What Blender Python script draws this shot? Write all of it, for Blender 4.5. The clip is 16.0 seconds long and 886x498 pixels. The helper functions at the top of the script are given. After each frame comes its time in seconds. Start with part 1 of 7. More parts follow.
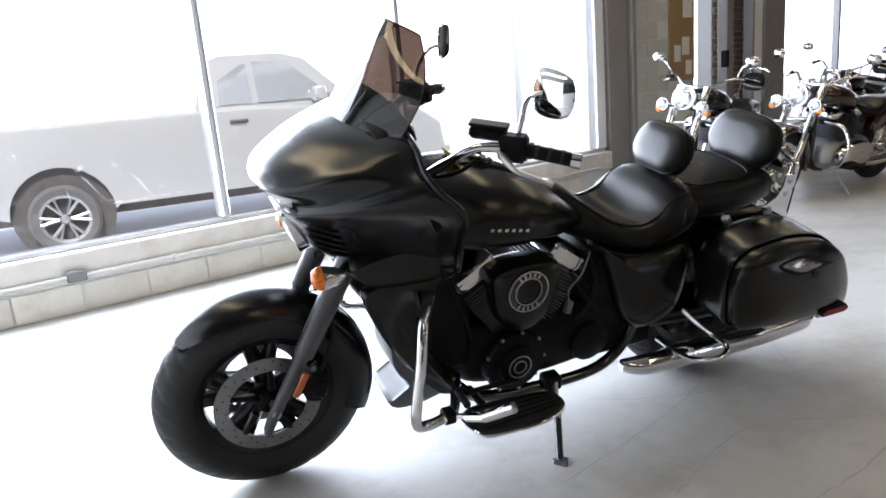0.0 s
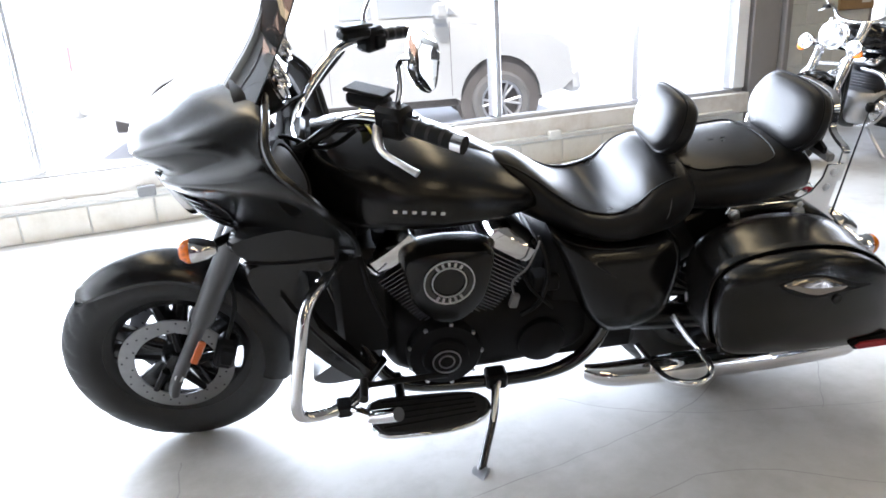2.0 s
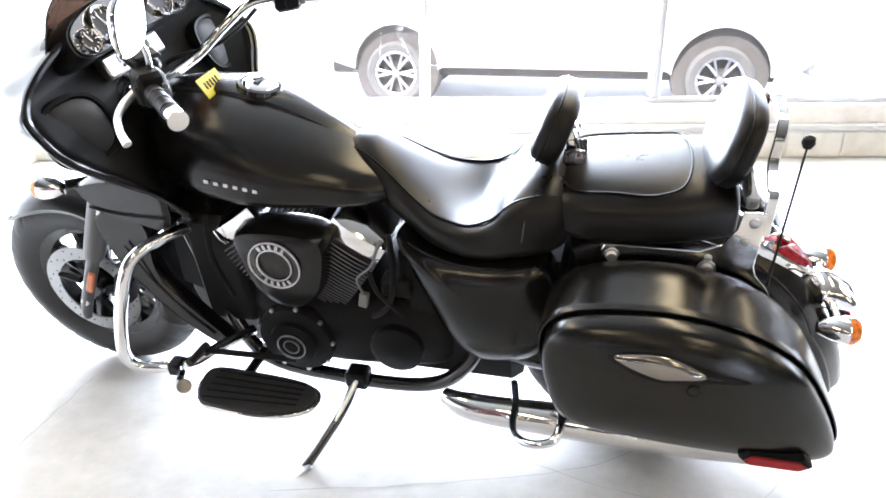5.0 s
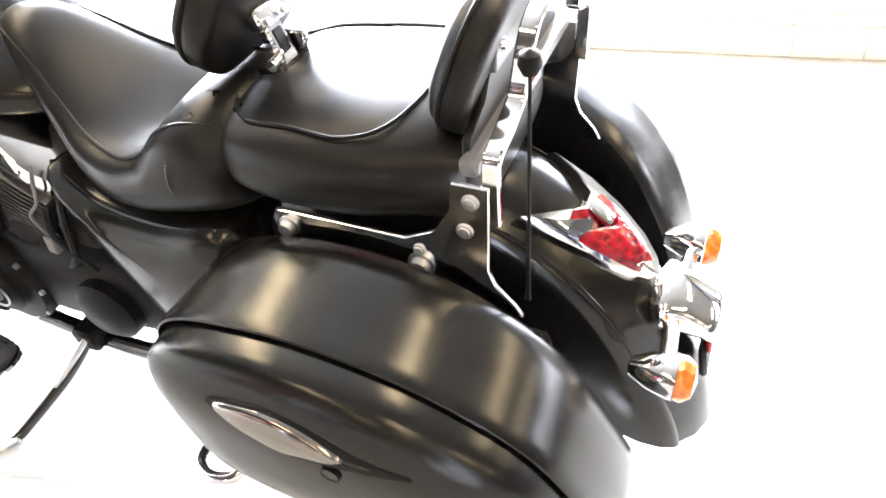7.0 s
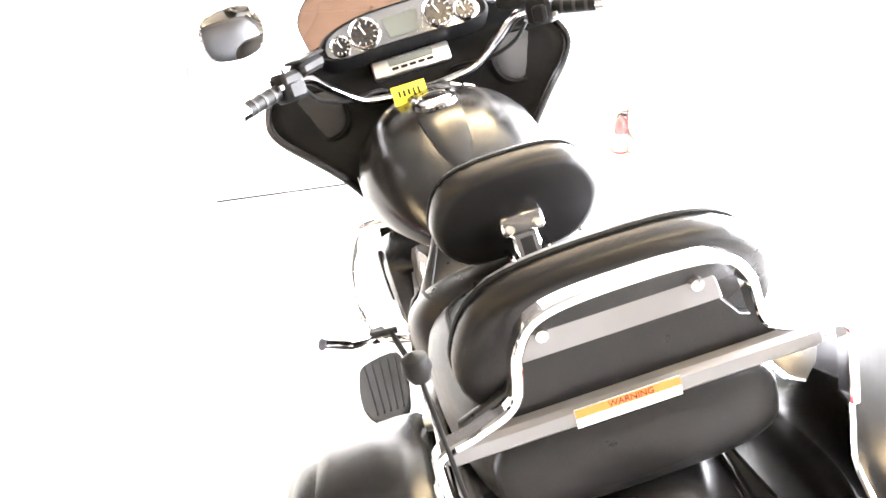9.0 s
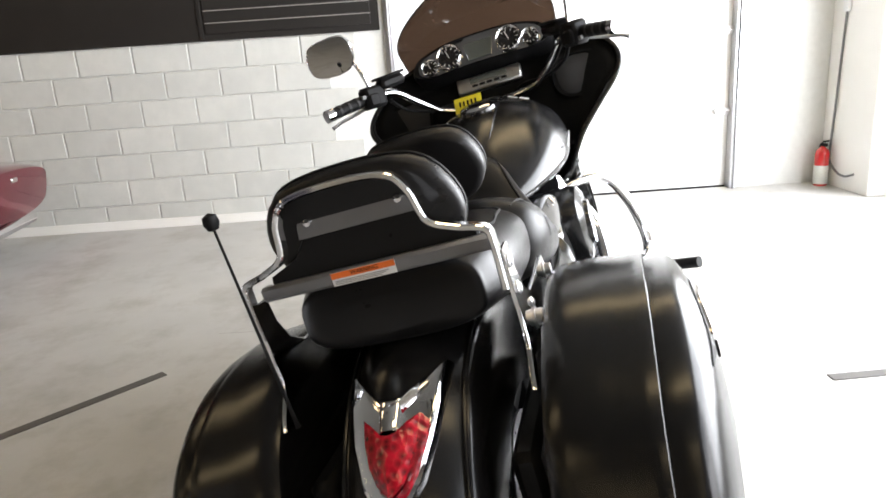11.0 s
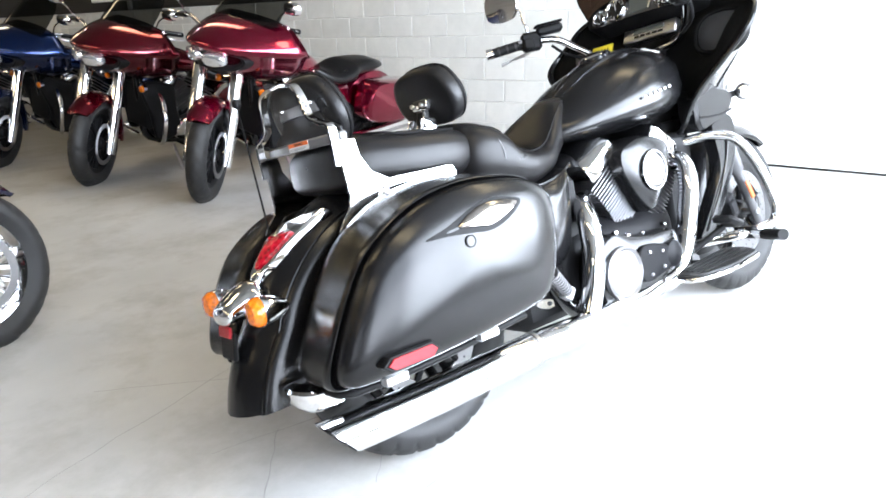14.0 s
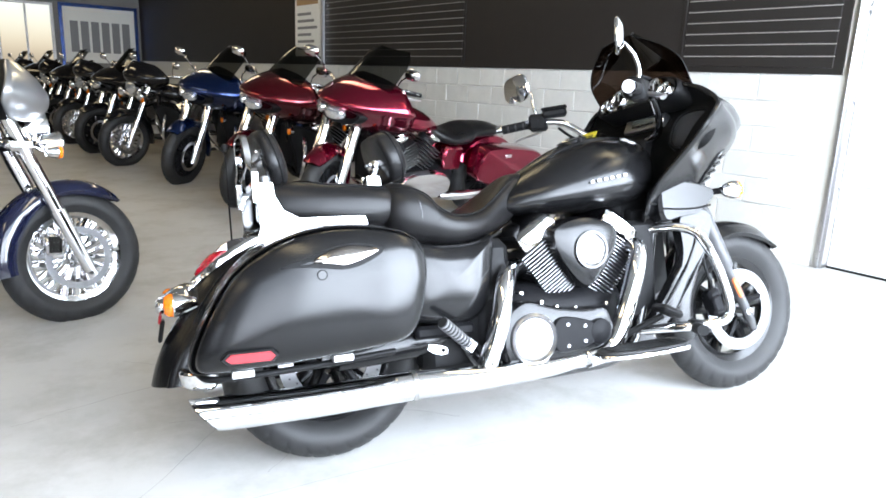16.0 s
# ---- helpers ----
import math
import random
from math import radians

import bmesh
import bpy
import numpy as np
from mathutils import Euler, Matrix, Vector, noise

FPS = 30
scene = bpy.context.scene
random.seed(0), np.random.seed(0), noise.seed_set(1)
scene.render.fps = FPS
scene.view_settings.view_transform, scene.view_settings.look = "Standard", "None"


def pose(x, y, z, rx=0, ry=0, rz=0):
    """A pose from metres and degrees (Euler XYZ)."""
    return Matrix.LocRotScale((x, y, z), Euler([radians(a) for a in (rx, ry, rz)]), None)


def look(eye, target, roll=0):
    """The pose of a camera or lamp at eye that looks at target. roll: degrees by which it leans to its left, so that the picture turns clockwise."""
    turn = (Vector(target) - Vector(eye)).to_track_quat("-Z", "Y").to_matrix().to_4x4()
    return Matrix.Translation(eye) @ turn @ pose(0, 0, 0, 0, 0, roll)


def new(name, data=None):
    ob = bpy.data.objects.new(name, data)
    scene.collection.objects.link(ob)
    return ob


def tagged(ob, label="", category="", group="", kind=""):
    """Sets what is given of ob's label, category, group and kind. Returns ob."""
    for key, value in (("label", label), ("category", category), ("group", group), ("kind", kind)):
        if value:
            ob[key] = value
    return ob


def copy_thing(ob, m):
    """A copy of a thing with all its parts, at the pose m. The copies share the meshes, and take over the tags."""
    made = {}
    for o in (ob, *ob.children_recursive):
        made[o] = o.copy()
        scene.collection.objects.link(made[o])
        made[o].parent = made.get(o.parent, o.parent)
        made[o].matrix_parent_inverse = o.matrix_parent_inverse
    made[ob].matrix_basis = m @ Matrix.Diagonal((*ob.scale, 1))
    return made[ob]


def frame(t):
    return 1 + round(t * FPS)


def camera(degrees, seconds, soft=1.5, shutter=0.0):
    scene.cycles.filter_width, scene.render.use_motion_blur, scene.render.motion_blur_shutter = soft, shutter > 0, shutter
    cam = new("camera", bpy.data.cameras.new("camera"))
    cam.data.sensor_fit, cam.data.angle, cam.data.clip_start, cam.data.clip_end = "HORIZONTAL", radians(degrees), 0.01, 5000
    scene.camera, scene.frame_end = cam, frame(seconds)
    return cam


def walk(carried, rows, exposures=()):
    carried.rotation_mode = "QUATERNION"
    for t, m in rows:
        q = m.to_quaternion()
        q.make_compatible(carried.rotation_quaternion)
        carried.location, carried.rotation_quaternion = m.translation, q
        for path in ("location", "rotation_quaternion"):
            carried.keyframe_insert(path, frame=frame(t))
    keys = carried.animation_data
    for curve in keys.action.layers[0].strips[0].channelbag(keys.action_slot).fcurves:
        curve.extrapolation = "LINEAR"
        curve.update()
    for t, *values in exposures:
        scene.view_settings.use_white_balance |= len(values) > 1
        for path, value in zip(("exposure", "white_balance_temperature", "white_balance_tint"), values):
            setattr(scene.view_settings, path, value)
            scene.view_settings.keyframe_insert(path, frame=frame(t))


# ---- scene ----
cam = camera(65.15, 16.0, soft=1.7)
PATH = [
    (0, pose(-0.050, -2.249, 1.202, 76.86, 4.80, -19.59)),
    (0.5, pose(0.158, -2.263, 1.213, 76.56, 5.03, -14.69)),
    (1, pose(0.355, -2.268, 1.233, 75.41, 3.95, -10.73)),
    (1.5, pose(0.543, -2.160, 1.251, 73.70, 2.58, -8.81)),
    (2, pose(0.699, -2.100, 1.250, 71.09, 3.16, -5.23)),
    (2.5, pose(0.848, -2.076, 1.270, 69.18, 2.93, 1.57)),
    (3, pose(1.003, -1.994, 1.273, 70.08, 1.72, 5.20)),
    (3.5, pose(1.154, -1.920, 1.264, 70.51, 2.00, 6.67)),
    (4, pose(1.362, -1.898, 1.264, 70.56, 1.42, 9.73)),
    (4.2, pose(1.440, -1.887, 1.265, 70.13, 1.20, 10.88)),
    (6.3, pose(2.096, -1.301, 1.169, 64.06, 0.19, 27.96)),
    (6.5, pose(2.129, -1.194, 1.162, 62.10, -0.38, 27.19)),
    (7, pose(2.209, -0.965, 1.136, 58.81, -0.16, 27.22)),
    (7.5, pose(2.273, -0.747, 1.145, 56.90, 1.45, 38.53)),
    (8, pose(2.278, -0.606, 1.138, 60.11, 3.32, 55.86)),
    (8.5, pose(2.308, -0.497, 1.186, 63.66, 1.15, 73.76)),
    (8.7, pose(2.370, -0.442, 1.219, 66.39, 1.72, 79.11)),
    (10.8, pose(2.798, 0.213, 1.177, 74.93, 3.15, 104.22)),
    (11, pose(2.823, 0.271, 1.167, 73.94, 3.69, 106.54)),
    (11.5, pose(2.810, 0.434, 1.140, 70.99, 3.64, 113.13)),
    (12, pose(2.786, 0.624, 1.145, 67.64, 3.46, 121.31)),
    (12.5, pose(2.826, 0.881, 1.147, 67.66, 3.16, 128.21)),
    (13, pose(2.792, 1.077, 1.150, 68.08, 2.43, 133.37)),
    (13.5, pose(2.700, 1.244, 1.150, 70.08, 2.30, 139.31)),
    (14, pose(2.611, 1.455, 1.154, 71.16, 2.10, 144.19)),
    (14.5, pose(2.523, 1.647, 1.178, 72.77, 0.69, 147.71)),
    (15, pose(2.352, 1.777, 1.163, 74.46, 0.13, 150.35)),
    (15.5, pose(2.196, 1.892, 1.177, 74.59, -0.94, 154.91)),
    (16, pose(2.047, 2.065, 1.198, 76.20, -2.31, 161.31)),
]
EXPOSURES = [(0, -0.34, 6150, 14), (1.5, 0.1, 6120, 14), (3.0, 0.6, 6080, 14), (4.2, 0.95, 6080, 14), (6.3, 1.75, 6400, 15), (7.5, 2.52, 6750, 16), (8.0, 3.0, 6950, 17), (8.7, 2.92, 6950, 17), (10.8, -0.35, 6950, 14), (11.5, -0.03, 6700, 13), (12.3, 0.34, 6250, 12), (14.5, 0.34, 6200, 12), (16, 0.14, 6150, 11)]
walk(cam, PATH, EXPOSURES)

# ---- world and light ----
world = bpy.data.worlds.new("world")
scene.world = world
world.use_nodes = True
wn, wl = world.node_tree.nodes, world.node_tree.links
sky = wn.new("ShaderNodeTexSky")
sky.sky_type, sky.sun_disc = "NISHITA", False
sky.sun_elevation, sky.sun_rotation = radians(55), radians(187)
sky.air_density, sky.dust_density = 1.0, 2.0
wn["Background"].inputs[1].default_value = 0.15
wl.new(sky.outputs[0], wn["Background"].inputs[0])


def lamp(name, kind, m, energy, colour=(1, 1, 1), size=1.0, size_y=None, angle=None):
    data = bpy.data.lights.new(name, kind)
    data.energy, data.color = energy, colour
    if kind == "AREA":
        data.shape, data.size, data.size_y = "RECTANGLE", size, size_y or size
    if angle:
        data.angle = radians(angle)
    ob = new(name, data)
    ob.matrix_world = m
    return ob


lamp("sun", "SUN", look((0, 0, 0), (0.08, 0.56, -0.82)), 5.0, (1.0, 0.95, 0.88), angle=3)

# room frame: x along the window wall, y towards the windows, origin in the corner beside the big door
ROOM = pose(-3.179, 1.802, 0, 0, 0, 18.30)
for x0, x1, power in ((0.65, 3.4, 225), (3.4, 5.0, 175), (5.0, 7.5, 50), (11.1, 13.5, 22)):
    lamp("window_light", "AREA", ROOM @ pose((x0 + x1) / 2, 0.03, 1.87, -90, 0, 0), power * (x1 - x0), (0.84, 0.92, 1.0), x1 - x0, 2.85)


# ---- materials ----
def rgb(c):
    return (c, c, c, 1) if isinstance(c, (int, float)) else (*c, 1)


def material(name, colour, rough=0.5, metal=0.0, vary=0.0, scale=20.0, bump=0.0, bump_scale=200.0, coat=0.0, emit=0.0, trans=0.0, rough_vary=0.0, flakes=0.0, spec=0.5, stain=None, stain_scale=1.0, tone=0.0, cells=False):
    m = bpy.data.materials.new(name)
    m.use_nodes = True
    n, l = m.node_tree.nodes, m.node_tree.links
    b = n["Principled BSDF"]
    b.inputs["Base Color"].default_value = rgb(colour)
    b.inputs["Roughness"].default_value = rough
    b.inputs["Metallic"].default_value = metal
    b.inputs["Coat Weight"].default_value = coat
    b.inputs["Coat Roughness"].default_value = 0.05
    b.inputs["Specular IOR Level"].default_value = spec
    b.inputs["Transmission Weight"].default_value = trans
    if emit:
        b.inputs["Emission Color"].default_value = rgb(colour)
        b.inputs["Emission Strength"].default_value = emit
    tc, who, far, at = n.new("ShaderNodeTexCoord"), n.new("ShaderNodeObjectInfo"), n.new("ShaderNodeMath"), n.new("ShaderNodeVectorMath")
    far.operation, far.inputs[1].default_value = "MULTIPLY", 37.0
    l.new(who.outputs["Random"], far.inputs[0])
    l.new(tc.outputs["Object"], at.inputs[0])
    l.new(far.outputs[0], at.inputs[1])
    here = at.outputs["Vector"]
    if vary or rough_vary or stain:
        if cells:
            t = n.new("ShaderNodeTexVoronoi")
            t.inputs["Scale"].default_value = scale
            fac = t.outputs["Distance"]
        else:
            t = n.new("ShaderNodeTexNoise")
            t.inputs["Scale"].default_value, t.inputs["Detail"].default_value, t.inputs["Roughness"].default_value = scale, 6, 0.6
            fac = t.outputs["Fac"]
        l.new(here, t.inputs["Vector"])
        if vary:
            mx = n.new("ShaderNodeMix")
            mx.data_type = "RGBA"
            c = rgb(colour)
            mx.inputs["A"].default_value = tuple(max(0, v * (1 - vary)) for v in c[:3]) + (1,)
            mx.inputs["B"].default_value = tuple(min(1, v * (1 + vary)) for v in c[:3]) + (1,)
            l.new(fac, mx.inputs["Factor"])
            out = mx.outputs["Result"]
            if stain:
                t2 = n.new("ShaderNodeTexNoise")
                t2.inputs["Scale"].default_value, t2.inputs["Detail"].default_value, t2.inputs["Roughness"].default_value = stain_scale, 8, 0.65
                l.new(here, t2.inputs["Vector"])
                ramp = n.new("ShaderNodeValToRGB")
                ramp.color_ramp.elements[0].position, ramp.color_ramp.elements[1].position = 0.46, 0.8
                l.new(t2.outputs["Fac"], ramp.inputs["Fac"])
                m2 = n.new("ShaderNodeMix")
                m2.data_type = "RGBA"
                m2.inputs["B"].default_value = rgb(stain)
                l.new(ramp.outputs["Color"], m2.inputs["Factor"])
                l.new(out, m2.inputs["A"])
                out = m2.outputs["Result"]
            if tone:
                # pieces differ a little from one another
                rng, hsv = n.new("ShaderNodeMapRange"), n.new("ShaderNodeHueSaturation")
                rng.inputs["To Min"].default_value, rng.inputs["To Max"].default_value = 1 - tone, 1 + tone
                l.new(who.outputs["Random"], rng.inputs["Value"])
                l.new(rng.outputs["Result"], hsv.inputs["Value"])
                l.new(out, hsv.inputs["Color"])
                out = hsv.outputs["Color"]
            l.new(out, b.inputs["Base Color"])
        if rough_vary:
            mr = n.new("ShaderNodeMapRange")
            mr.inputs["To Min"].default_value, mr.inputs["To Max"].default_value = max(0.02, rough - rough_vary), min(1, rough + rough_vary)
            l.new(fac, mr.inputs["Value"])
            l.new(mr.outputs["Result"], b.inputs["Roughness"])
    if bump:
        if cells:
            t = n.new("ShaderNodeTexVoronoi")
            t.inputs["Scale"].default_value = bump_scale
            fac = t.outputs["Distance"]
        else:
            t = n.new("ShaderNodeTexNoise")
            t.inputs["Scale"].default_value, t.inputs["Detail"].default_value = bump_scale, 4
            fac = t.outputs["Fac"]
        l.new(here, t.inputs["Vector"])
        bp = n.new("ShaderNodeBump")
        bp.inputs["Strength"].default_value, bp.inputs["Distance"].default_value = bump, 0.002
        l.new(fac, bp.inputs["Height"])
        l.new(bp.outputs["Normal"], b.inputs["Normal"])
    return m


SATIN = material("satin_black_paint", (0.006, 0.006, 0.0065), 0.22, vary=0.2, scale=3, rough_vary=0.05, bump=0.03, bump_scale=900, spec=0.38)
GLOSS = material("gloss_black_paint", (0.008, 0.008, 0.009), 0.12, coat=0.6, rough_vary=0.03, scale=4)
BLACK = material("black_plastic", (0.0075, 0.0075, 0.008), 0.5, vary=0.3, scale=30, bump=0.15, bump_scale=700, spec=0.13)
DARKMETAL = material("dark_engine_metal", (0.007, 0.007, 0.008), 0.45, metal=0.05, vary=0.4, scale=25, rough_vary=0.1, bump=0.1, spec=0.1)
LEATHER = material("black_vinyl", (0.0085, 0.0082, 0.0085), 0.30, vary=0.3, scale=8, rough_vary=0.08, bump=0.2, bump_scale=600, spec=0.21)
RUBBER = material("tyre_rubber", (0.015, 0.015, 0.0155), 0.58, vary=0.4, scale=18, bump=0.2, bump_scale=300, spec=0.4)
CHROME = material("chrome", (0.82, 0.82, 0.83), 0.07, metal=1, rough_vary=0.03, scale=12)
STEEL = material("brushed_steel", (0.55, 0.55, 0.56), 0.3, metal=1, vary=0.15, scale=40, rough_vary=0.08)
ALU = material("cast_aluminium", (0.6, 0.6, 0.61), 0.38, metal=1, vary=0.12, scale=30, bump=0.1)
FIN = material("fin_edges", (0.2, 0.2, 0.21), 0.38, metal=1)
DISC = material("disc_steel", (0.22, 0.22, 0.225), 0.32, metal=1, vary=0.15, scale=60)
# handle chrome; its dull tan reflection is put into the base colour
HANDLE = material("tan_dulled_chrome", (0.30, 0.28, 0.265), 0.14, metal=1, rough_vary=0.04, scale=30)
FACE = material("dark_chrome_plate", (0.32, 0.32, 0.33), 0.09, metal=1, vary=0.05, scale=20)
AMBER = material("amber_lens", (0.72, 0.16, 0.004), 0.12, vary=0.4, scale=110, bump=0.7, bump_scale=110, coat=0.5, cells=True)
RED = material("red_lens", (0.34, 0.002, 0.012), 0.2, vary=0.8, scale=85, bump=0.9, bump_scale=85, coat=0.3, cells=True)
REDREF = material("red_reflector", (0.30, 0.02, 0.026), 0.45, vary=0.2, scale=120, bump=0.4, bump_scale=400, spec=0.2)
AMBREF = material("amber_reflector", (0.45, 0.10, 0.02), 0.3, vary=0.2, scale=120, bump=0.4, bump_scale=400)
LENS = material("clear_lens", (0.75, 0.77, 0.8), 0.06, metal=0.8, bump=0.5, bump_scale=60)
WHITE = material("white_print", (0.75, 0.75, 0.74), 0.5)
YELLOW = material("yellow_tag", (0.72, 0.62, 0.03), 0.55, vary=0.15, scale=80)
ORANGE = material("orange_print", (0.8, 0.16, 0.02), 0.55)
SCREEN = material("display_glass", (0.10, 0.11, 0.10), 0.1, coat=0.5)
DIAL = material("dial_face", (0.015, 0.014, 0.014), 0.25, vary=0.4, scale=90)
MIRROR = material("mirror_glass", (0.85, 0.86, 0.88), 0.01, metal=1)
DARKPLATE = material("dark_grey_plate", (0.045, 0.045, 0.047), 0.4, vary=0.2, scale=20)
COVER = material("machined_cover", (0.33, 0.33, 0.34), 0.3, metal=1, vary=0.1, scale=70)
INNER = material("inner_fairing_plastic", (0.005, 0.005, 0.005), 0.6, vary=0.3, scale=30, bump=0.2, bump_scale=500, spec=0.06)
BRACKET = material("brushed_grey_bracket", (0.15, 0.15, 0.155), 0.36, metal=0.25, vary=0.12, scale=30, rough_vary=0.05)
GREYPL = material("grey_plastic", (0.16, 0.16, 0.165), 0.45, vary=0.2, scale=30)

FORKGREY = material("dark_grey_fork_paint", (0.05, 0.05, 0.053), 0.4, vary=0.15, scale=20)
CLOTH = material("speaker_cloth", (0.009, 0.009, 0.01), 0.7, vary=0.3, scale=40, bump=0.4, bump_scale=500)


def glass(name, tint, rough=0.0, gloss=0.9):
    m = bpy.data.materials.new(name)
    m.use_nodes = True
    n, l = m.node_tree.nodes, m.node_tree.links
    n.clear()
    out, mix = n.new("ShaderNodeOutputMaterial"), n.new("ShaderNodeMixShader")
    tr, gl, fr = n.new("ShaderNodeBsdfTransparent"), n.new("ShaderNodeBsdfGlossy"), n.new("ShaderNodeLayerWeight")
    tr.inputs["Color"].default_value = rgb(tint)
    gl.inputs["Roughness"].default_value = rough
    pw, ma = n.new("ShaderNodeMath"), n.new("ShaderNodeMath")
    pw.operation, ma.operation = "POWER", "MULTIPLY_ADD"
    pw.inputs[1].default_value, ma.inputs[1].default_value, ma.inputs[2].default_value = 5.0, gloss, 0.04
    fr.inputs["Blend"].default_value = 0.5
    l.new(fr.outputs["Facing"], pw.inputs[0])
    l.new(pw.outputs[0], ma.inputs[0])
    l.new(ma.outputs[0], mix.inputs[0])
    l.new(tr.outputs[0], mix.inputs[1])
    l.new(gl.outputs[0], mix.inputs[2])
    l.new(mix.outputs[0], out.inputs[0])
    return m


SHIELD = glass("smoked_windshield", (0.040, 0.024, 0.016), 0.02)
FILM = glass("window_film", (0.5, 0.5, 0.51), 0.3, 0.3)
PANE = glass("window_glass", (0.93, 0.95, 0.95))


# ---- mesh kit ----
def spline(keys, n):
    """Smooth rows through the given rows (Catmull-Rom)."""
    k = np.array(keys, float)
    t = np.linspace(0, len(k) - 1, n)
    i = np.minimum(t.astype(int), len(k) - 2)
    f = (t - i)[:, None]
    p0, p1, p2, p3 = k[np.maximum(i - 1, 0)], k[i], k[i + 1], k[np.minimum(i + 2, len(k) - 1)]
    return 0.5 * (2 * p1 + (p2 - p0) * f + (2 * p0 - 5 * p1 + 4 * p2 - p3) * f ** 2 + (3 * p1 - p0 - 3 * p2 + p3) * f ** 3)


class Shape:
    """Collects points and faces of one mesh."""

    def __init__(self):
        self.v, self.f = [], []

    def add(self, points, faces):
        o = len(self.v)
        self.v += [tuple(float(c) for c in p) for p in points]
        self.f += [tuple(i + o for i in f) for f in faces]
        return self

    def loft(self, rings, closed=True, cap=True):
        rings = [list(r) for r in rings]
        n = len(rings[0])
        faces = []
        for a in range(len(rings) - 1):
            for b in range(n if closed else n - 1):
                c = (b + 1) % n
                faces.append((a * n + b, a * n + c, (a + 1) * n + c, (a + 1) * n + b))
        if cap:
            faces.append(tuple(range(n - 1, -1, -1)))
            faces.append(tuple((len(rings) - 1) * n + i for i in range(n)))
        return self.add([p for r in rings for p in r], faces)

    def box(self, x0, x1, y0, y1, z0, z1, bevel=0.0, m=None):
        b = min(bevel, 0.49 * (x1 - x0), 0.49 * (y1 - y0), 0.49 * (z1 - z0))
        if b <= 0:
            pts = [(x, y, z) for z in (z0, z1) for x, y in ((x0, y0), (x1, y0), (x1, y1), (x0, y1))]
            faces = [(3, 2, 1, 0), (4, 5, 6, 7), (0, 1, 5, 4), (1, 2, 6, 5), (2, 3, 7, 6), (3, 0, 4, 7)]
        else:
            def octa(i, z):
                return [(x0 + b + i * 0 + 0, y0 + i, z), (x1 - b, y0 + i, z), (x1 - i, y0 + b, z), (x1 - i, y1 - b, z), (x1 - b, y1 - i, z), (x0 + b, y1 - i, z), (x0 + i, y1 - b, z), (x0 + i, y0 + b, z)]

            rings = [octa(b * 0.99, z0), octa(0, z0 + b), octa(0, z1 - b), octa(b * 0.99, z1)]
            pts = [p for r in rings for p in r]
            faces = [tuple(range(7, -1, -1)), tuple(range(24, 32))]
            for a in range(3):
                for k in range(8):
                    c = (k + 1) % 8
                    faces.append((a * 8 + k, a * 8 + c, a * 8 + 8 + c, a * 8 + 8 + k))
        if m is not None:
            pts = [m @ Vector(p) for p in pts]
        return self.add(pts, faces)

    def tube(self, points, r, n=12, samples=None, flat=None):
        p = spline(points, samples or max(2, 6 * (len(points) - 1))) if len(points) > 2 else np.array(points, float)
        rad = np.interp(np.linspace(0, 1, len(p)), np.linspace(0, 1, len(r)), r) if isinstance(r, (list, tuple)) else np.full(len(p), r)
        up = None
        rings = []
        for i in range(len(p)):
            d = p[min(i + 1, len(p) - 1)] - p[max(i - 1, 0)]
            d = d / (np.linalg.norm(d) + 1e-12)
            if up is None:
                up = np.cross(d, (0, 0, 1)) if abs(d[2]) < 0.9 else np.cross(d, (0, 1, 0))
            up = up - d * (up @ d)
            up /= np.linalg.norm(up)
            side = np.cross(d, up)
            k = flat or 1.0
            rings.append([p[i] + rad[i] * (math.cos(a) * up + k * math.sin(a) * side) for a in (2 * math.pi * j / n for j in range(n))])
        return self.loft(rings)

    def lathe(self, profile, m, n=28, close=False):
        """profile: rows of radius and height along the local z of m."""
        rings = [[m @ Vector((r * math.cos(2 * math.pi * j / n), r * math.sin(2 * math.pi * j / n), h)) for j in range(n)] for r, h in profile]
        if close:
            rings.append(rings[0])
        return self.loft(rings, cap=not close)

    def plate(self, outline, place, t0, t1, bevel=0.003):
        """A slab: outline in two axes, thickness along the third; place(a, b, t) gives the point."""
        o = np.array(outline, float)
        c = o.mean(0)

        def inset(k):
            d = o - c
            return c + d * (1 - k / np.maximum(np.linalg.norm(d, axis=1, keepdims=True), 1e-6))

        s = 1 if t1 > t0 else -1
        rings = [[place(a, b, t0) for a, b in inset(bevel)], [place(a, b, t0 + s * bevel) for a, b in o], [place(a, b, t1 - s * bevel) for a, b in o], [place(a, b, t1) for a, b in inset(bevel)]]
        return self.loft(rings)

    def mesh(self, name, smooth=40):
        me = bpy.data.meshes.new(name)
        me.from_pydata(self.v, [], self.f)
        bm = bmesh.new()
        bm.from_mesh(me)
        bmesh.ops.recalc_face_normals(bm, faces=bm.faces)
        bm.to_mesh(me)
        bm.free()
        if smooth:
            me.shade_smooth()
            me.set_sharp_from_angle(angle=radians(smooth))
        return me


def part(name, shape, mat, parent=None, label="", smooth=40):
    """One mesh object under a thing or a part."""
    me = shape.mesh(name, smooth) if isinstance(shape, Shape) else shape
    if mat and not me.materials:
        me.materials.append(mat)
    ob = new(name, me)
    if parent is not None:
        ob.parent = parent
    if label:
        tagged(ob, label)
    return ob


def thing(name, m, label, category, group="", kind=""):
    ob = new(name)
    ob.empty_display_size = 0.1
    ob.matrix_world = m
    return tagged(ob, label, category, group, kind)


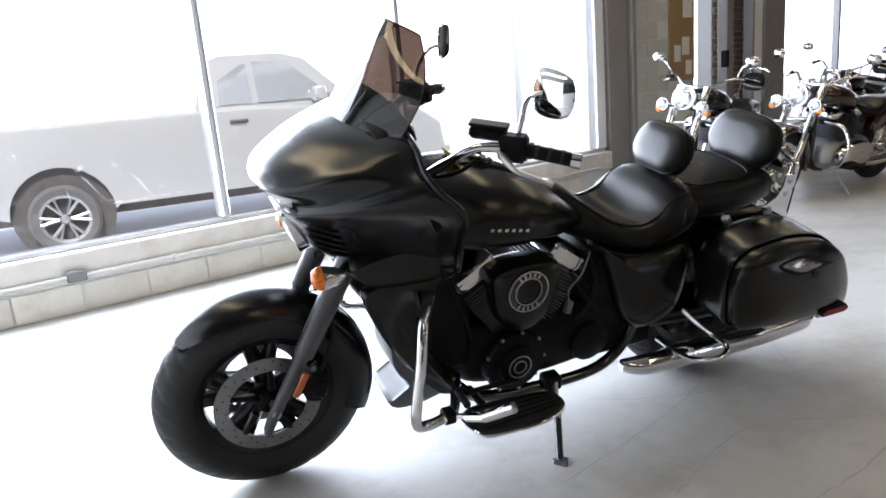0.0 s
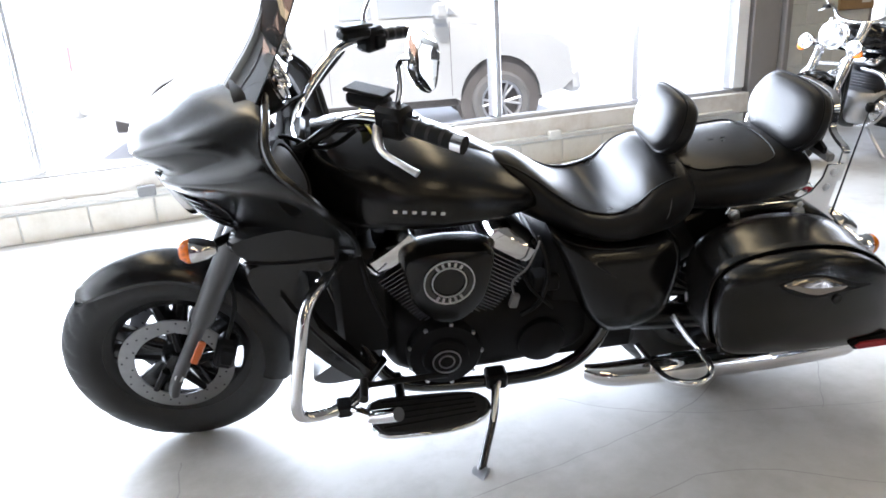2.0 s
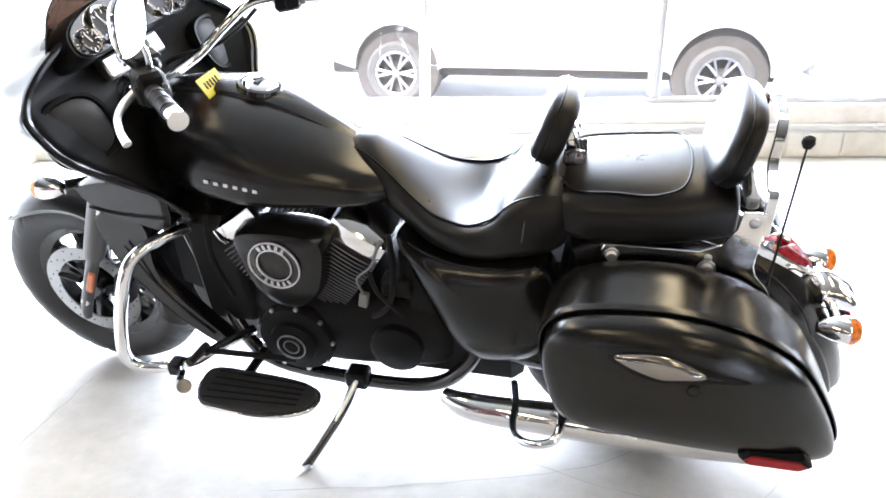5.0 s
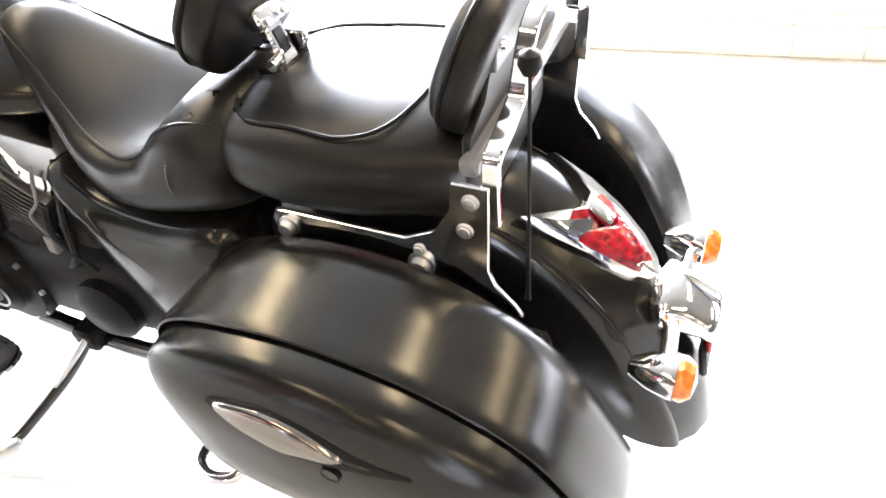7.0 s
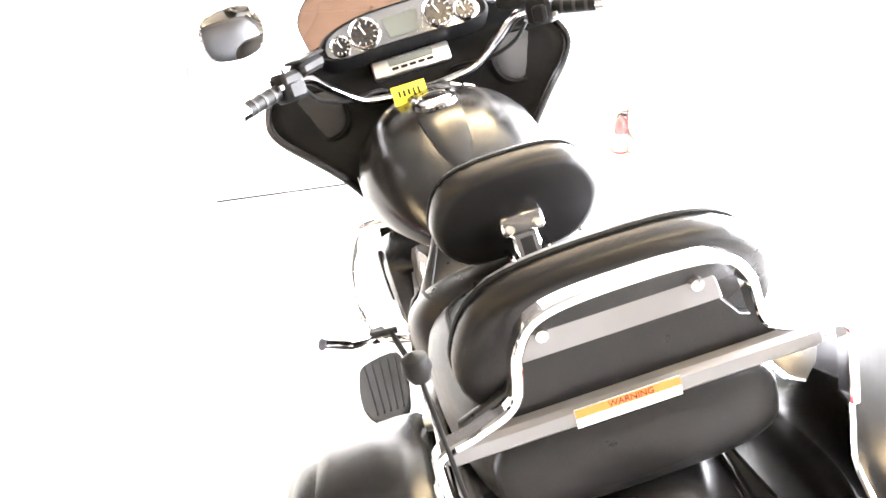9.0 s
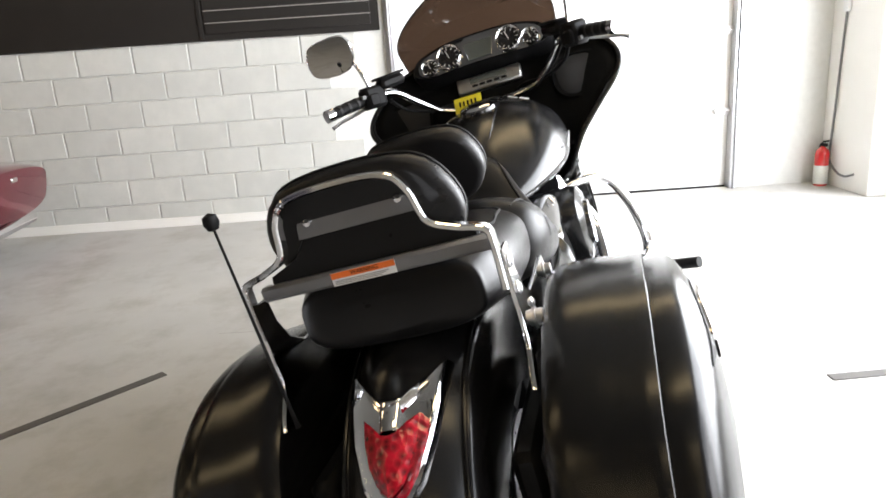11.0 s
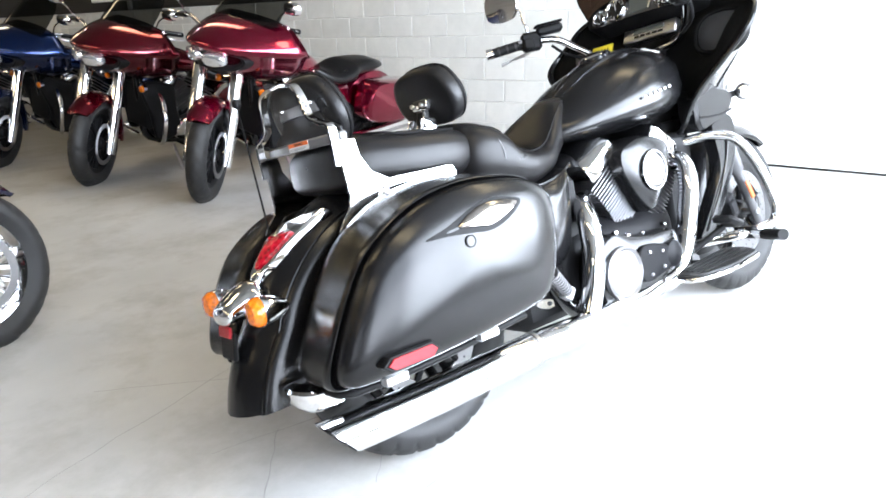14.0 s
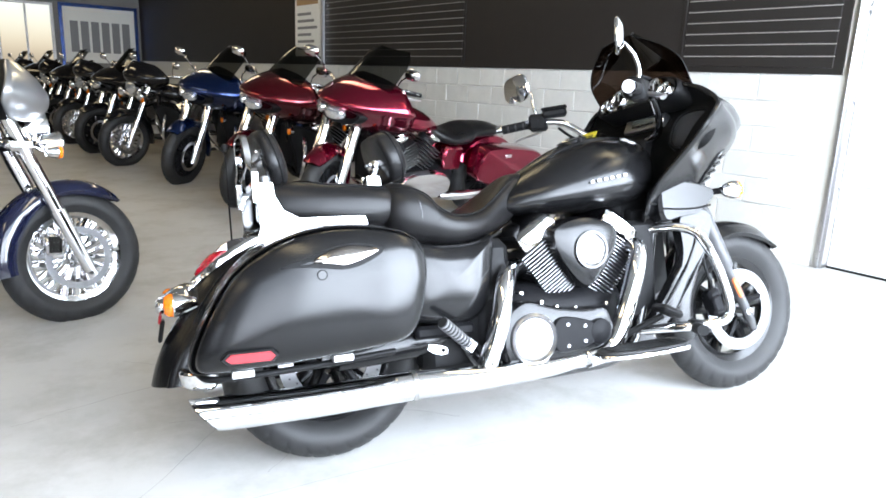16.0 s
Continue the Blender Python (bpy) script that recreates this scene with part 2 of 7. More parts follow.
def closed(points, n):
    """A smooth closed outline through the points."""
    k = np.array(points, float)
    m = len(k)
    t = np.linspace(0, m, n, endpoint=False)
    i = t.astype(int)
    f = (t - i)[:, None]
    p0, p1, p2, p3 = k[(i - 1) % m], k[i % m], k[(i + 1) % m], k[(i + 2) % m]
    return 0.5 * (2 * p1 + (p2 - p0) * f + (2 * p0 - 5 * p1 + 4 * p2 - p3) * f ** 2 + (3 * p1 - p0 - 3 * p2 + p3) * f ** 3)


def oval(vc, wc, hv, ht, hb, e, n=32):
    """A squarish oval: centre, half width, height above and below, exponent."""
    out = []
    for j in range(n):
        a = 2 * math.pi * j / n
        c, s = math.cos(a), math.sin(a)
        out.append((vc + hv * math.copysign(abs(c) ** (2 / e), c), wc + (ht if s > 0 else hb) * math.copysign(abs(s) ** (2 / e), s)))
    return out


def body_loft(keys, n=24, ring=32, vc=0.0):
    """A body along the machine: keys of u, w, half width, height above, below, exponent."""
    s = Shape()
    rings = []
    for u, wc, hv, ht, hb, e in spline(keys, n):
        rings.append([(u, v, w) for v, w in oval(vc, wc, max(hv, 0.002), max(ht, 0.002), max(hb, 0.002), max(e, 1.5), ring)])
    return s.loft(rings)


def sweep_arc(cu, cw, profile, a0, a1, n=28, grow=None):
    """Sweeps a closed profile of (v, r) round the centre (cu, cw); angles in degrees, 0 to the rear, 90 up."""
    rings = []
    for i in range(n):
        k = i / (n - 1)
        a = radians(a0 + (a1 - a0) * k)
        g = grow(k) if grow else (1.0, 0.0)
        rings.append([(cu + (r + g[1]) * math.cos(a), v * g[0], cw + (r + g[1]) * math.sin(a)) for v, r in profile])
    return Shape().loft(rings)


def across(u, w, v0=0.0):
    """A pose whose z axis points along the axle."""
    return Matrix(((1, 0, 0, u), (0, 0, 1, v0), (0, 1, 0, w), (0, 0, 0, 1)))


def facing(p, d):
    """A pose at p whose z axis points along d."""
    return Matrix.Translation(p) @ Vector(d).to_track_quat("Z", "Y").to_matrix().to_4x4()


def mirrored(points, side):
    return [(u, v * side, w) for u, v, w in points]


# ---- the room ----
FLOOR = material("painted_concrete_floor", (0.47, 0.465, 0.45), 0.4, spec=0.13, vary=0.22, scale=2.6, rough_vary=0.16, bump=0.08, bump_scale=60, stain=(0.31, 0.293, 0.262), stain_scale=2.8)
BLOCKPAINT = material("painted_block", (0.50, 0.505, 0.482), 0.55, vary=0.1, scale=6, bump=0.5, bump_scale=140, tone=0.05, stain=(0.58, 0.58, 0.55), stain_scale=5)
CREAMBLOCK = material("cream_painted_block", (0.66, 0.63, 0.57), 0.55, vary=0.1, scale=6, bump=0.5, bump_scale=140, stain=(0.5, 0.45, 0.38), stain_scale=4, tone=0.06)
MORTAR = material("painted_mortar", (0.63, 0.63, 0.605), 0.7, vary=0.1, scale=20)
WALLWHITE = material("white_wall_paint", (0.78, 0.77, 0.74), 0.6, vary=0.05, scale=3, bump=0.2, bump_scale=80)
GREYWALL = material("grey_wall_paint", (0.16, 0.155, 0.145), 0.6, vary=0.08, scale=3, bump=0.2, bump_scale=80)
SLAT = material("dark_slatwall", (0.014, 0.012, 0.011), 0.55, vary=0.2, scale=5, spec=0.3)
GROOVE = material("slat_groove_edge", (0.25, 0.235, 0.22), 0.5)
DOORPAINT = material("white_door_steel", (0.82, 0.82, 0.81), 0.4, vary=0.04, scale=4, bump=0.1, bump_scale=30)
ALUFRAME = material("aluminium_frame", (0.5, 0.5, 0.51), 0.4, metal=0.7, vary=0.15, scale=15)
WHITEFRAME = material("white_painted_frame", (0.75, 0.75, 0.76), 0.45, vary=0.06, scale=8)
GREYPOST = material("grey_painted_post", (0.24, 0.225, 0.22), 0.5, vary=0.15, scale=6)
SILL = material("painted_sill_concrete", (0.6, 0.57, 0.53), 0.6, vary=0.12, scale=7, bump=0.3, bump_scale=90, stain=(0.42, 0.36, 0.3), stain_scale=5)
CEIL = material("ceiling_panels", (0.14, 0.135, 0.125), 0.8, vary=0.06, scale=5)
BROWN = material("brown_pinboard", (0.30, 0.19, 0.09), 0.7, vary=0.2, scale=25, bump=0.2)
PAPER = material("paper", (0.7, 0.7, 0.66), 0.7, vary=0.12, scale=40)
BRICK = material("outdoor_brick", (0.36, 0.24, 0.17), 0.8, vary=0.3, scale=9, bump=0.4, tone=0.2)
GROUND = material("pale_forecourt", (0.78, 0.78, 0.78), 0.85, vary=0.12, scale=0.6, bump=0.3, bump_scale=20)
EXTRED = material("extinguisher_red", (0.55, 0.02, 0.02), 0.25, coat=0.5, vary=0.1, scale=20)
PIPE = material("painted_conduit", (0.58, 0.57, 0.54), 0.5, vary=0.15, scale=14)
STRIP = material("inlaid_strip", (0.09, 0.085, 0.08), 0.8, vary=0.4, scale=14)
DARK = material("dark_joint", (0.33, 0.32, 0.31), 0.85, vary=0.3, scale=12)
TUBE = material("lamp_diffuser", (1.0, 0.80, 0.48), 0.5, emit=8.0)
FIXTURE = material("lamp_housing", (0.75, 0.75, 0.73), 0.5, vary=0.04, scale=6)


def slab(name, label, mat, boxes, category="wall", bevel=0.0):
    s = Shape()
    for b in boxes:
        s.box(*b, bevel)
    ob = part(name, s, mat, None, label, smooth=30)
    ob.matrix_world = ROOM
    return tagged(ob, label, category, kind="structure")


X1, Y1, TOP = 19.0, -21.2, 3.5
slab("floor", "pale grey painted concrete floor with hairline cracks", FLOOR, [(-0.3, X1 + 0.3, Y1 - 0.3, 0.1, -0.2, 0)], "floor")
slab("ceiling", "flat dark ceiling over the showroom", CEIL, [(-0.3, X1 + 0.3, Y1 - 0.3, 0.3, TOP, TOP + 0.2)], "ceiling")
slab("wall_south", "plain wall closing the showroom", GREYWALL, [(-0.3, 2.0, Y1 - 0.3, Y1, 0, TOP), (2.0, 3.2, Y1 - 0.3, Y1, 0, 0.9), (2.0, 3.2, Y1 - 0.3, Y1, 2.6, TOP), (3.2, X1 + 0.3, Y1 - 0.3, Y1, 0, TOP)])
w3 = thing("window_3", ROOM.copy(), "bright window at the far end of the showroom", "window", kind="structure")
for x0, x1, z0, z1 in ((2.0, 2.06, 0.9, 2.6), (3.14, 3.2, 0.9, 2.6), (2.06, 3.14, 0.9, 0.96), (2.06, 3.14, 2.54, 2.6), (2.57, 2.61, 0.96, 2.54)):
    part("frame_bar", Shape().box(x0, x1, Y1 - 0.12, Y1 - 0.02, z0, z1, 0.006), WHITEFRAME, w3)
slab("wall_east", "plain wall closing the showroom", GREYWALL, [(X1, X1 + 0.3, Y1, 0.0, 0, TOP)])
front = slab("wall_west", "painted block wall beside the overhead door", MORTAR, [(-0.25, 0, -1.0, 0.25, 0, TOP), (-0.25, 0, -3.58, -1.0, 2.95, TOP), (-0.25, 0, Y1, -3.58, 0, TOP)])
slab("wall_north", "low painted block wall under the shop windows", MORTAR, [(0, 7.62, 0.0, 0.22, -0.25, 0.2), (0, 0.60, 0.0, 0.22, 0.2, TOP), (0.60, 7.62, 0, 0.22, 3.36, TOP), (8.1, 9.15, 0, 0.22, -0.25, TOP), (9.15, X1, 0, 0.22, 3.36, TOP), (11.3, X1, 0, 0.22, -0.25, 0.3)])
slab("wall_pier", "white painted pier in the corner beside the overhead door", WALLWHITE, [(0.003, 0.6, -0.335, -0.003, 0, TOP)], "wall", 0.006)
slab("window_sill_beam", "painted concrete sill beam under the windows, scuffed", SILL, [(0.61, 7.62, -0.05, 0.24, 0.21, 0.395)], "sill", 0.008)

# blocks: one shared mesh for full ones, one for halves
def block_mesh(length, h=0.183, t=0.010, mat=BLOCKPAINT):
    me = Shape().box(0, t, -length / 2, length / 2, 0, h, 0.004).mesh("block", 30)
    me.materials.append(mat)
    return me


def lay_blocks(parent, a0, a1, z0, rows, at, h=0.19, mat=BLOCKPAINT):
    full, half = block_mesh(0.391, h - 0.007, mat=mat), block_mesh(0.191, h - 0.007, mat=mat)
    for r in range(rows):
        a = a0 + (0.1 if r % 2 else 0.2)
        if r % 2:
            ob = new("block", half)
            ob.parent, ob.matrix_local = parent, at(a0 + 0.1, z0 + r * h)
            a = a0 + 0.4
        while a + 0.2 <= a1 + 0.01:
            ob = new("block", full)
            ob.parent, ob.matrix_local = parent, at(a, z0 + r * h)
            a += 0.4


# dark slatwall above the blocks
s = Shape()
s.box(0.0, 0.02, Y1, -3.62, 1.33, TOP)
slatwall = part("slatwall", s, SLAT, None, "", 30)
slatwall.matrix_world = ROOM
tagged(slatwall, "dark brown slatwall panels above the block wall", "wall panel", kind="structure")
for y0, y1 in ((-4.85, -3.68), (-11.4, -7.72)):
    for k in range(25):
        z = 1.375 + 0.083 * k
        part("slat", Shape().box(0.021, 0.032, y0, y1, z, z + 0.070, 0.003), SLAT, slatwall)
        part("groove_lip", Shape().box(0.0205, 0.027, y0, y1, z + 0.0725, z + 0.0785), GROOVE, slatwall)
for y in (-4.88, -7.69):
    part("panel_edge", Shape().box(0.02, 0.03, y - 0.015, y + 0.015, 1.34, TOP - 0.02, 0.003), SLAT, slatwall)

slab("baseboard_1", "white painted strip along the foot of the block wall", WALLWHITE, [(0.0105, 0.022, -13.0, -3.62, 0, 0.07)], "baseboard", 0.003)

# overhead door
door = thing("door_1", ROOM @ pose(0, 0, 0), "closed white sectional overhead door with roller hinges", "door", kind="structure")
for k in range(5):
    z0 = 0.012 + 0.585 * k
    s = Shape().box(-0.10, -0.055, -3.53, -1.04, z0, z0 + 0.58, 0.006)
    for y0, y1 in ((-3.4, -2.36), (-2.24, -1.2)):
        s.box(-0.057, -0.05, y0, y1, z0 + 0.09, z0 + 0.49, 0.003)
    part("door_panel", s, DOORPAINT, door)
    for y in (-3.47, -2.3, -1.1):
        h = Shape().box(-0.055, -0.03, y - 0.05, y + 0.05, z0 + 0.545, z0 + 0.6, 0.004)
        h.tube([(-0.03, y - 0.06, z0 + 0.575), (-0.03, y + 0.06, z0 + 0.575)], 0.012, 8)
        part("hinge", h, WHITEFRAME, door, "galvanised roller hinge")
part("bottom_seal", Shape().box(-0.1, -0.05, -3.53, -1.04, 0.0, 0.012), BLACK, door)
for y, sg in ((-3.56, 1), (-1.02, -1)):
    s = Shape().box(-0.06, 0.03, y - 0.03, y + 0.03, 0, 2.95, 0.006)
    s.box(0.03, 0.05, y - 0.008, y + 0.008, 0, 2.93, 0.003)
    part("track", s, STEEL, door, "galvanised steel door track")

def sheet(x0, x1, z0, z1, y=0.073):
    return Shape().add([(x0, y, z0), (x1, y, z0), (x1, y, z1), (x0, y, z1)], [(0, 1, 2, 3)])


# shop windows
win = thing("window_1", ROOM.copy(), "tall shop windows in aluminium frames facing the forecourt", "window", kind="structure")
part("bottom_rail", Shape().box(0.61, 7.6, 0.02, 0.12, 0.396, 0.43, 0.006), ALUFRAME, win)
part("top_rail", Shape().box(0.61, 7.6, 0.02, 0.12, 3.30, 3.35, 0.006), ALUFRAME, win)
for x, wd in ((0.635, 0.03), (1.80, 0.03), (3.42, 0.035), (5.04, 0.035), (6.42, 0.012)):
    s = Shape().box(x - wd, x + wd, 0.005, 0.125, 0.432, 3.298, 0.012)
    s.tube([(x - wd * 0.5, 0.0, 0.44), (x - wd * 0.5, 0.0, 3.29)], wd * 0.5, 8)
    part("mullion", s, ALUFRAME, win)
part("white_jamb", Shape().box(7.46, 7.6, 0.0, 0.13, 0.432, 3.298, 0.008), WHITEFRAME, win, "white painted window jamb")
for a, b in ((0.66, 1.77), (1.83, 3.39), (3.455, 5.0), (5.075, 6.41), (6.43, 7.46)):
    p = part("pane", sheet(a, b, 0.43, 3.30), PANE, win)
    p.visible_shadow = False
sign = thing("window_sign", ROOM @ pose(2.02, 0.066, 1.78), "pale grey translucent sheet stuck to the shop window", "window sign")
part("sheet", sheet(-0.16, 0.16, -0.28, 0.3, 0.0), FILM, sign).visible_shadow = False
post = thing("post_1", ROOM.copy(), "grey painted steel post at the end of the windows", "post", kind="structure")
part("shaft", Shape().box(7.63, 7.97, -0.02, 0.2, 0, TOP, 0.01), GREYPOST, post)
part("edge_angle", Shape().box(7.985, 8.06, -0.06, 0.2, 0, TOP, 0.01), GREYPOST, post)

# entrance beyond the post
ent = thing("door_2", ROOM.copy(), "glazed entrance door with a steel frame and side light", "door", kind="structure")
for a, b in ((9.15, 9.2), (9.92, 10.06), (10.52, 10.56)):
    part("frame_post", Shape().box(a, b, 0.0, 0.14, 0, 3.36, 0.008), GREYPOST, ent)
part("kick_rail", Shape().box(9.2, 9.92, 0.04, 0.1, 0.0, 0.25, 0.006), ALUFRAME, ent)
part("side_rail", Shape().box(10.06, 10.52, 0.04, 0.1, 0.0, 0.15, 0.006), ALUFRAME, ent)
part("latch", Shape().box(9.84, 9.92, -0.03, 0.04, 1.15, 1.35, 0.006), BLACK, ent, "black door latch")
for a, b, z in ((9.2, 9.92, 0.25), (10.06, 10.52, 0.15)):
    p = part("pane", sheet(a, b, z, 3.35), PANE, ent)
    p.visible_shadow = False
part("wide_post", Shape().box(10.75, 11.28, -0.03, 0.2, 0, 3.36, 0.01), GREYPOST, ent)
part("white_jamb", Shape().box(10.56, 10.745, 0.0, 0.15, 0, 3.36, 0.008), WHITEFRAME, ent)
w2 = thing("window_2", ROOM.copy(), "further shop windows past the entrance", "window", kind="structure")
for x in (11.32, 13.0, 15.0, 17.0, 18.9):
    part("mullion", Shape().box(x - 0.03, x + 0.03, 0.02, 0.12, 0.3, 3.35, 0.008), ALUFRAME, w2)
for a, b in ((11.36, 12.97), (13.03, 14.97), (15.03, 16.97), (17.03, 18.87)):
    p = part("pane", sheet(a, b, 0.3, 3.35), PANE, w2)
    p.visible_shadow = False
board = thing("pinboard", ROOM @ pose(8.93, -0.025, 1.55), "brown cork pinboard with pinned notices", "notice board")
part("cork", Shape().box(-0.24, 0.24, -0.005, 0.02, -0.5, 0.75, 0.004), BROWN, board)
for x, z, a, b in ((0.1, 0.32, 0.09, 0.13), (0.06, -0.12, 0.07, 0.1), (-0.1, -0.2, 0.06, 0.09), (0.12, -0.36, 0.06, 0.08)):
    part("notice", Shape().box(x - a, x + a, -0.009, -0.006, z - b, z + b), PAPER, board)

# conduit along the sill with its boxes
cond = thing("conduit", ROOM.copy(), "painted electrical conduit along the sill beam", "conduit")
part("tube", Shape().tube([(1.2, -0.066, 0.245), (7.4, -0.066, 0.245)], 0.013, 10), PIPE, cond)
for x in (1.9, 3.0, 4.5, 6.6):
    part("clip", Shape().box(x - 0.012, x + 0.012, -0.082, -0.05, 0.225, 0.265, 0.003), PIPE, cond)
for x, mat, lab in ((2.39, GREYPL, "dark socket box"), (5.5, PIPE, "painted junction box")):
    part("box", Shape().box(x - 0.055, x + 0.055, -0.10, -0.05, 0.215, 0.285, 0.006), mat, cond, lab)
down = thing("corner_cable", ROOM.copy(), "thin grey cable hanging down the corner pier", "cable")
part("cable", Shape().tube([(0.19, -0.345, 1.26), (0.17, -0.343, 1.0), (0.15, -0.345, 0.6), (0.125, -0.343, 0.26), (0.15, -0.345, 0.17), (0.24, -0.344, 0.11), (0.34, -0.345, 0.10), (0.44, -0.344, 0.13)], 0.008, 8), GREYPL, down)
part("socket", Shape().box(0.165, 0.225, -0.365, -0.337, 1.24, 1.33, 0.006), WHITEFRAME, down)

ext = thing("fire_extinguisher", ROOM @ pose(0.13, -0.40, 0) @ Matrix.Scale(0.76, 4), "red fire extinguisher with a pale label on the floor", "fire extinguisher")
part("cylinder", Shape().lathe([(0.0, 0.0), (0.06, 0.0), (0.066, 0.012), (0.066, 0.31), (0.055, 0.35), (0.025, 0.375), (0.02, 0.39), (0.0, 0.39)], Matrix(), 20), EXTRED, ext)
part("label", Shape().lathe([(0.0668, 0.02), (0.0672, 0.021), (0.0672, 0.2), (0.0668, 0.201)], Matrix(), 20), PAPER, ext, "cream instruction label")
s = Shape().box(-0.02, 0.07, -0.012, 0.012, 0.39, 0.42, 0.004)
s.tube([(0.0, 0, 0.43), (0.09, 0, 0.45)], 0.008, 8)
part("valve", s, BLACK, ext)
part("hose", Shape().tube([(-0.02, 0, 0.41), (-0.09, 0.02, 0.36), (-0.085, 0.02, 0.2), (-0.07, 0.01, 0.13)], 0.009, 8), BLACK, ext)

# strip lamps on the ceiling
for x in (1.8, 4.9, 8.0, 11.0):
    for y in (-2.5, -7.5, -12.5, -17.5):
        st = thing("strip_lamp", ROOM @ pose(x, y, TOP - 0.01), "white ceiling strip lamp with a warm diffuser", "ceiling lamp", "ceiling strip lamps")
        part("housing", Shape().box(-0.12, 0.12, -1.2, 1.2, -0.06, 0.0, 0.01), FIXTURE, st)
        part("diffuser", Shape().box(-0.15, 0.15, -1.18, 1.18, -0.085, -0.062, 0.006), TUBE, st, "warm glowing diffuser")

# cracks and inlaid joints in the floor (world places)
for pts, wd in (([(-1.25, -0.15), (-0.55, -0.6), (0.32, -0.83)], 0.004), ([(0.0, -0.25), (0.1, -0.7), (0.35, -1.6)], 0.005), ([(1.2, -0.1), (1.55, -0.25), (2.2, -0.3)], 0.004), ([(0.85, -0.55), (1.55, -0.25), (1.9, 0.1)], 0.004), ([(1.1, -0.75), (1.62, -0.55), (2.4, -0.9)], 0.004), ([(1.4, -0.95), (1.9, -0.8), (2.7, -0.4)], 0.004), ([(0.9, 0.35), (1.4, 0.5), (2.2, 0.6), (3.2, 0.9)], 0.004), ([(2.0, -0.3), (2.3, 0.2), (2.6, 0.5)], 0.003), ([(2.4, 0.3), (1.0, 0.1), (-0.5, 0.2)], 0.003)):
    c = spline([(x, y) for x, y in pts], 24)
    c[1:-1] += np.random.uniform(-0.006, 0.006, (22, 2))
    nrm = np.array([-(c[-1] - c[0])[1], (c[-1] - c[0])[0]])
    nrm /= np.linalg.norm(nrm)
    s = Shape().loft([[(*(p + nrm * k * wd * 0.5 * random.uniform(0.4, 1.2)), 0.0015) for k in (-1, 1)] for p in c], closed=False, cap=False)
    tagged(part("floor_crack", s, DARK, None), "hairline crack in the concrete floor", "crack", kind="structure")
for (a, b), (c, e) in (((1.30, -1.85), (0.75, -1.58)), ((0.39, 0.86), (0.30, 1.10))):
    dx, dy = c - a, e - b
    ln = math.hypot(dx, dy)
    ob = part("floor_strip", Shape().box(0, ln, -0.022, 0.022, 0.0, 0.004, 0.001), STRIP, None)
    ob.matrix_world = Matrix.Translation((a, b, 0)) @ Matrix.Rotation(math.atan2(dy, dx), 4, "Z")
    tagged(ob, "dark inlaid strip in the floor", "floor strip", kind="structure")

# outside
g = part("ground", Shape().add([(-400, 0.22, -0.25), (400, 0.22, -0.25), (400, 500, -0.25), (-400, 500, -0.25)], [(0, 1, 2, 3)]), GROUND, None)
g.matrix_world = ROOM
tagged(g, "pale concrete forecourt outside", "ground", kind="structure")
# added emitting sheet supplies the overexposed brightness beyond the forecourt
OUTGLOW = material("outdoor_glow", (0.93, 0.95, 1.0), 1.0, emit=3.2)
bd = part("backdrop", Shape().loft([[(75 * math.cos(a) + 4, 75 * math.sin(a), z) for a in np.linspace(-0.4, math.pi + 0.4, 40)] for z in (-2.0, 28.0)], closed=False, cap=False), OUTGLOW, None)
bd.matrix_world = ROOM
tagged(bd, "glowing pale sheet added for the outdoor brightness", "backdrop", kind="structure")
bw = slab("outer_brick_wall", "brown brick return wall outside the entrance", MORTAR, [(10.12, 11.22, 0.34, 0.54, -0.25, 3.2)])
bm_ = Shape().box(0, 0.02, -0.1, 0.1, 0, 0.062, 0.004).mesh("brick", 30)
bm_.materials.append(BRICK)
for r in range(40):
    for k in range(5):
        ob = new("brick", bm_)
        ob.parent = bw
        ob.matrix_local = pose(10.23 + 0.215 * k + (0.06 if r % 2 else 0), 0.34, -0.2 + 0.075 * r, 0, 0, -90)


# ---- the black touring motorcycle ----
# machine frame: u to the rear, v to its right, w up its own middle plane, origin under the front axle
BIKE = pose(1.75, 0, 0, 0, 0, 3.87) @ pose(0, 0, 0, 13.63, 0, 0) @ pose(-1.75, 0.0595, 0)
FU, RU, AW = 0.035, 1.705, 0.318


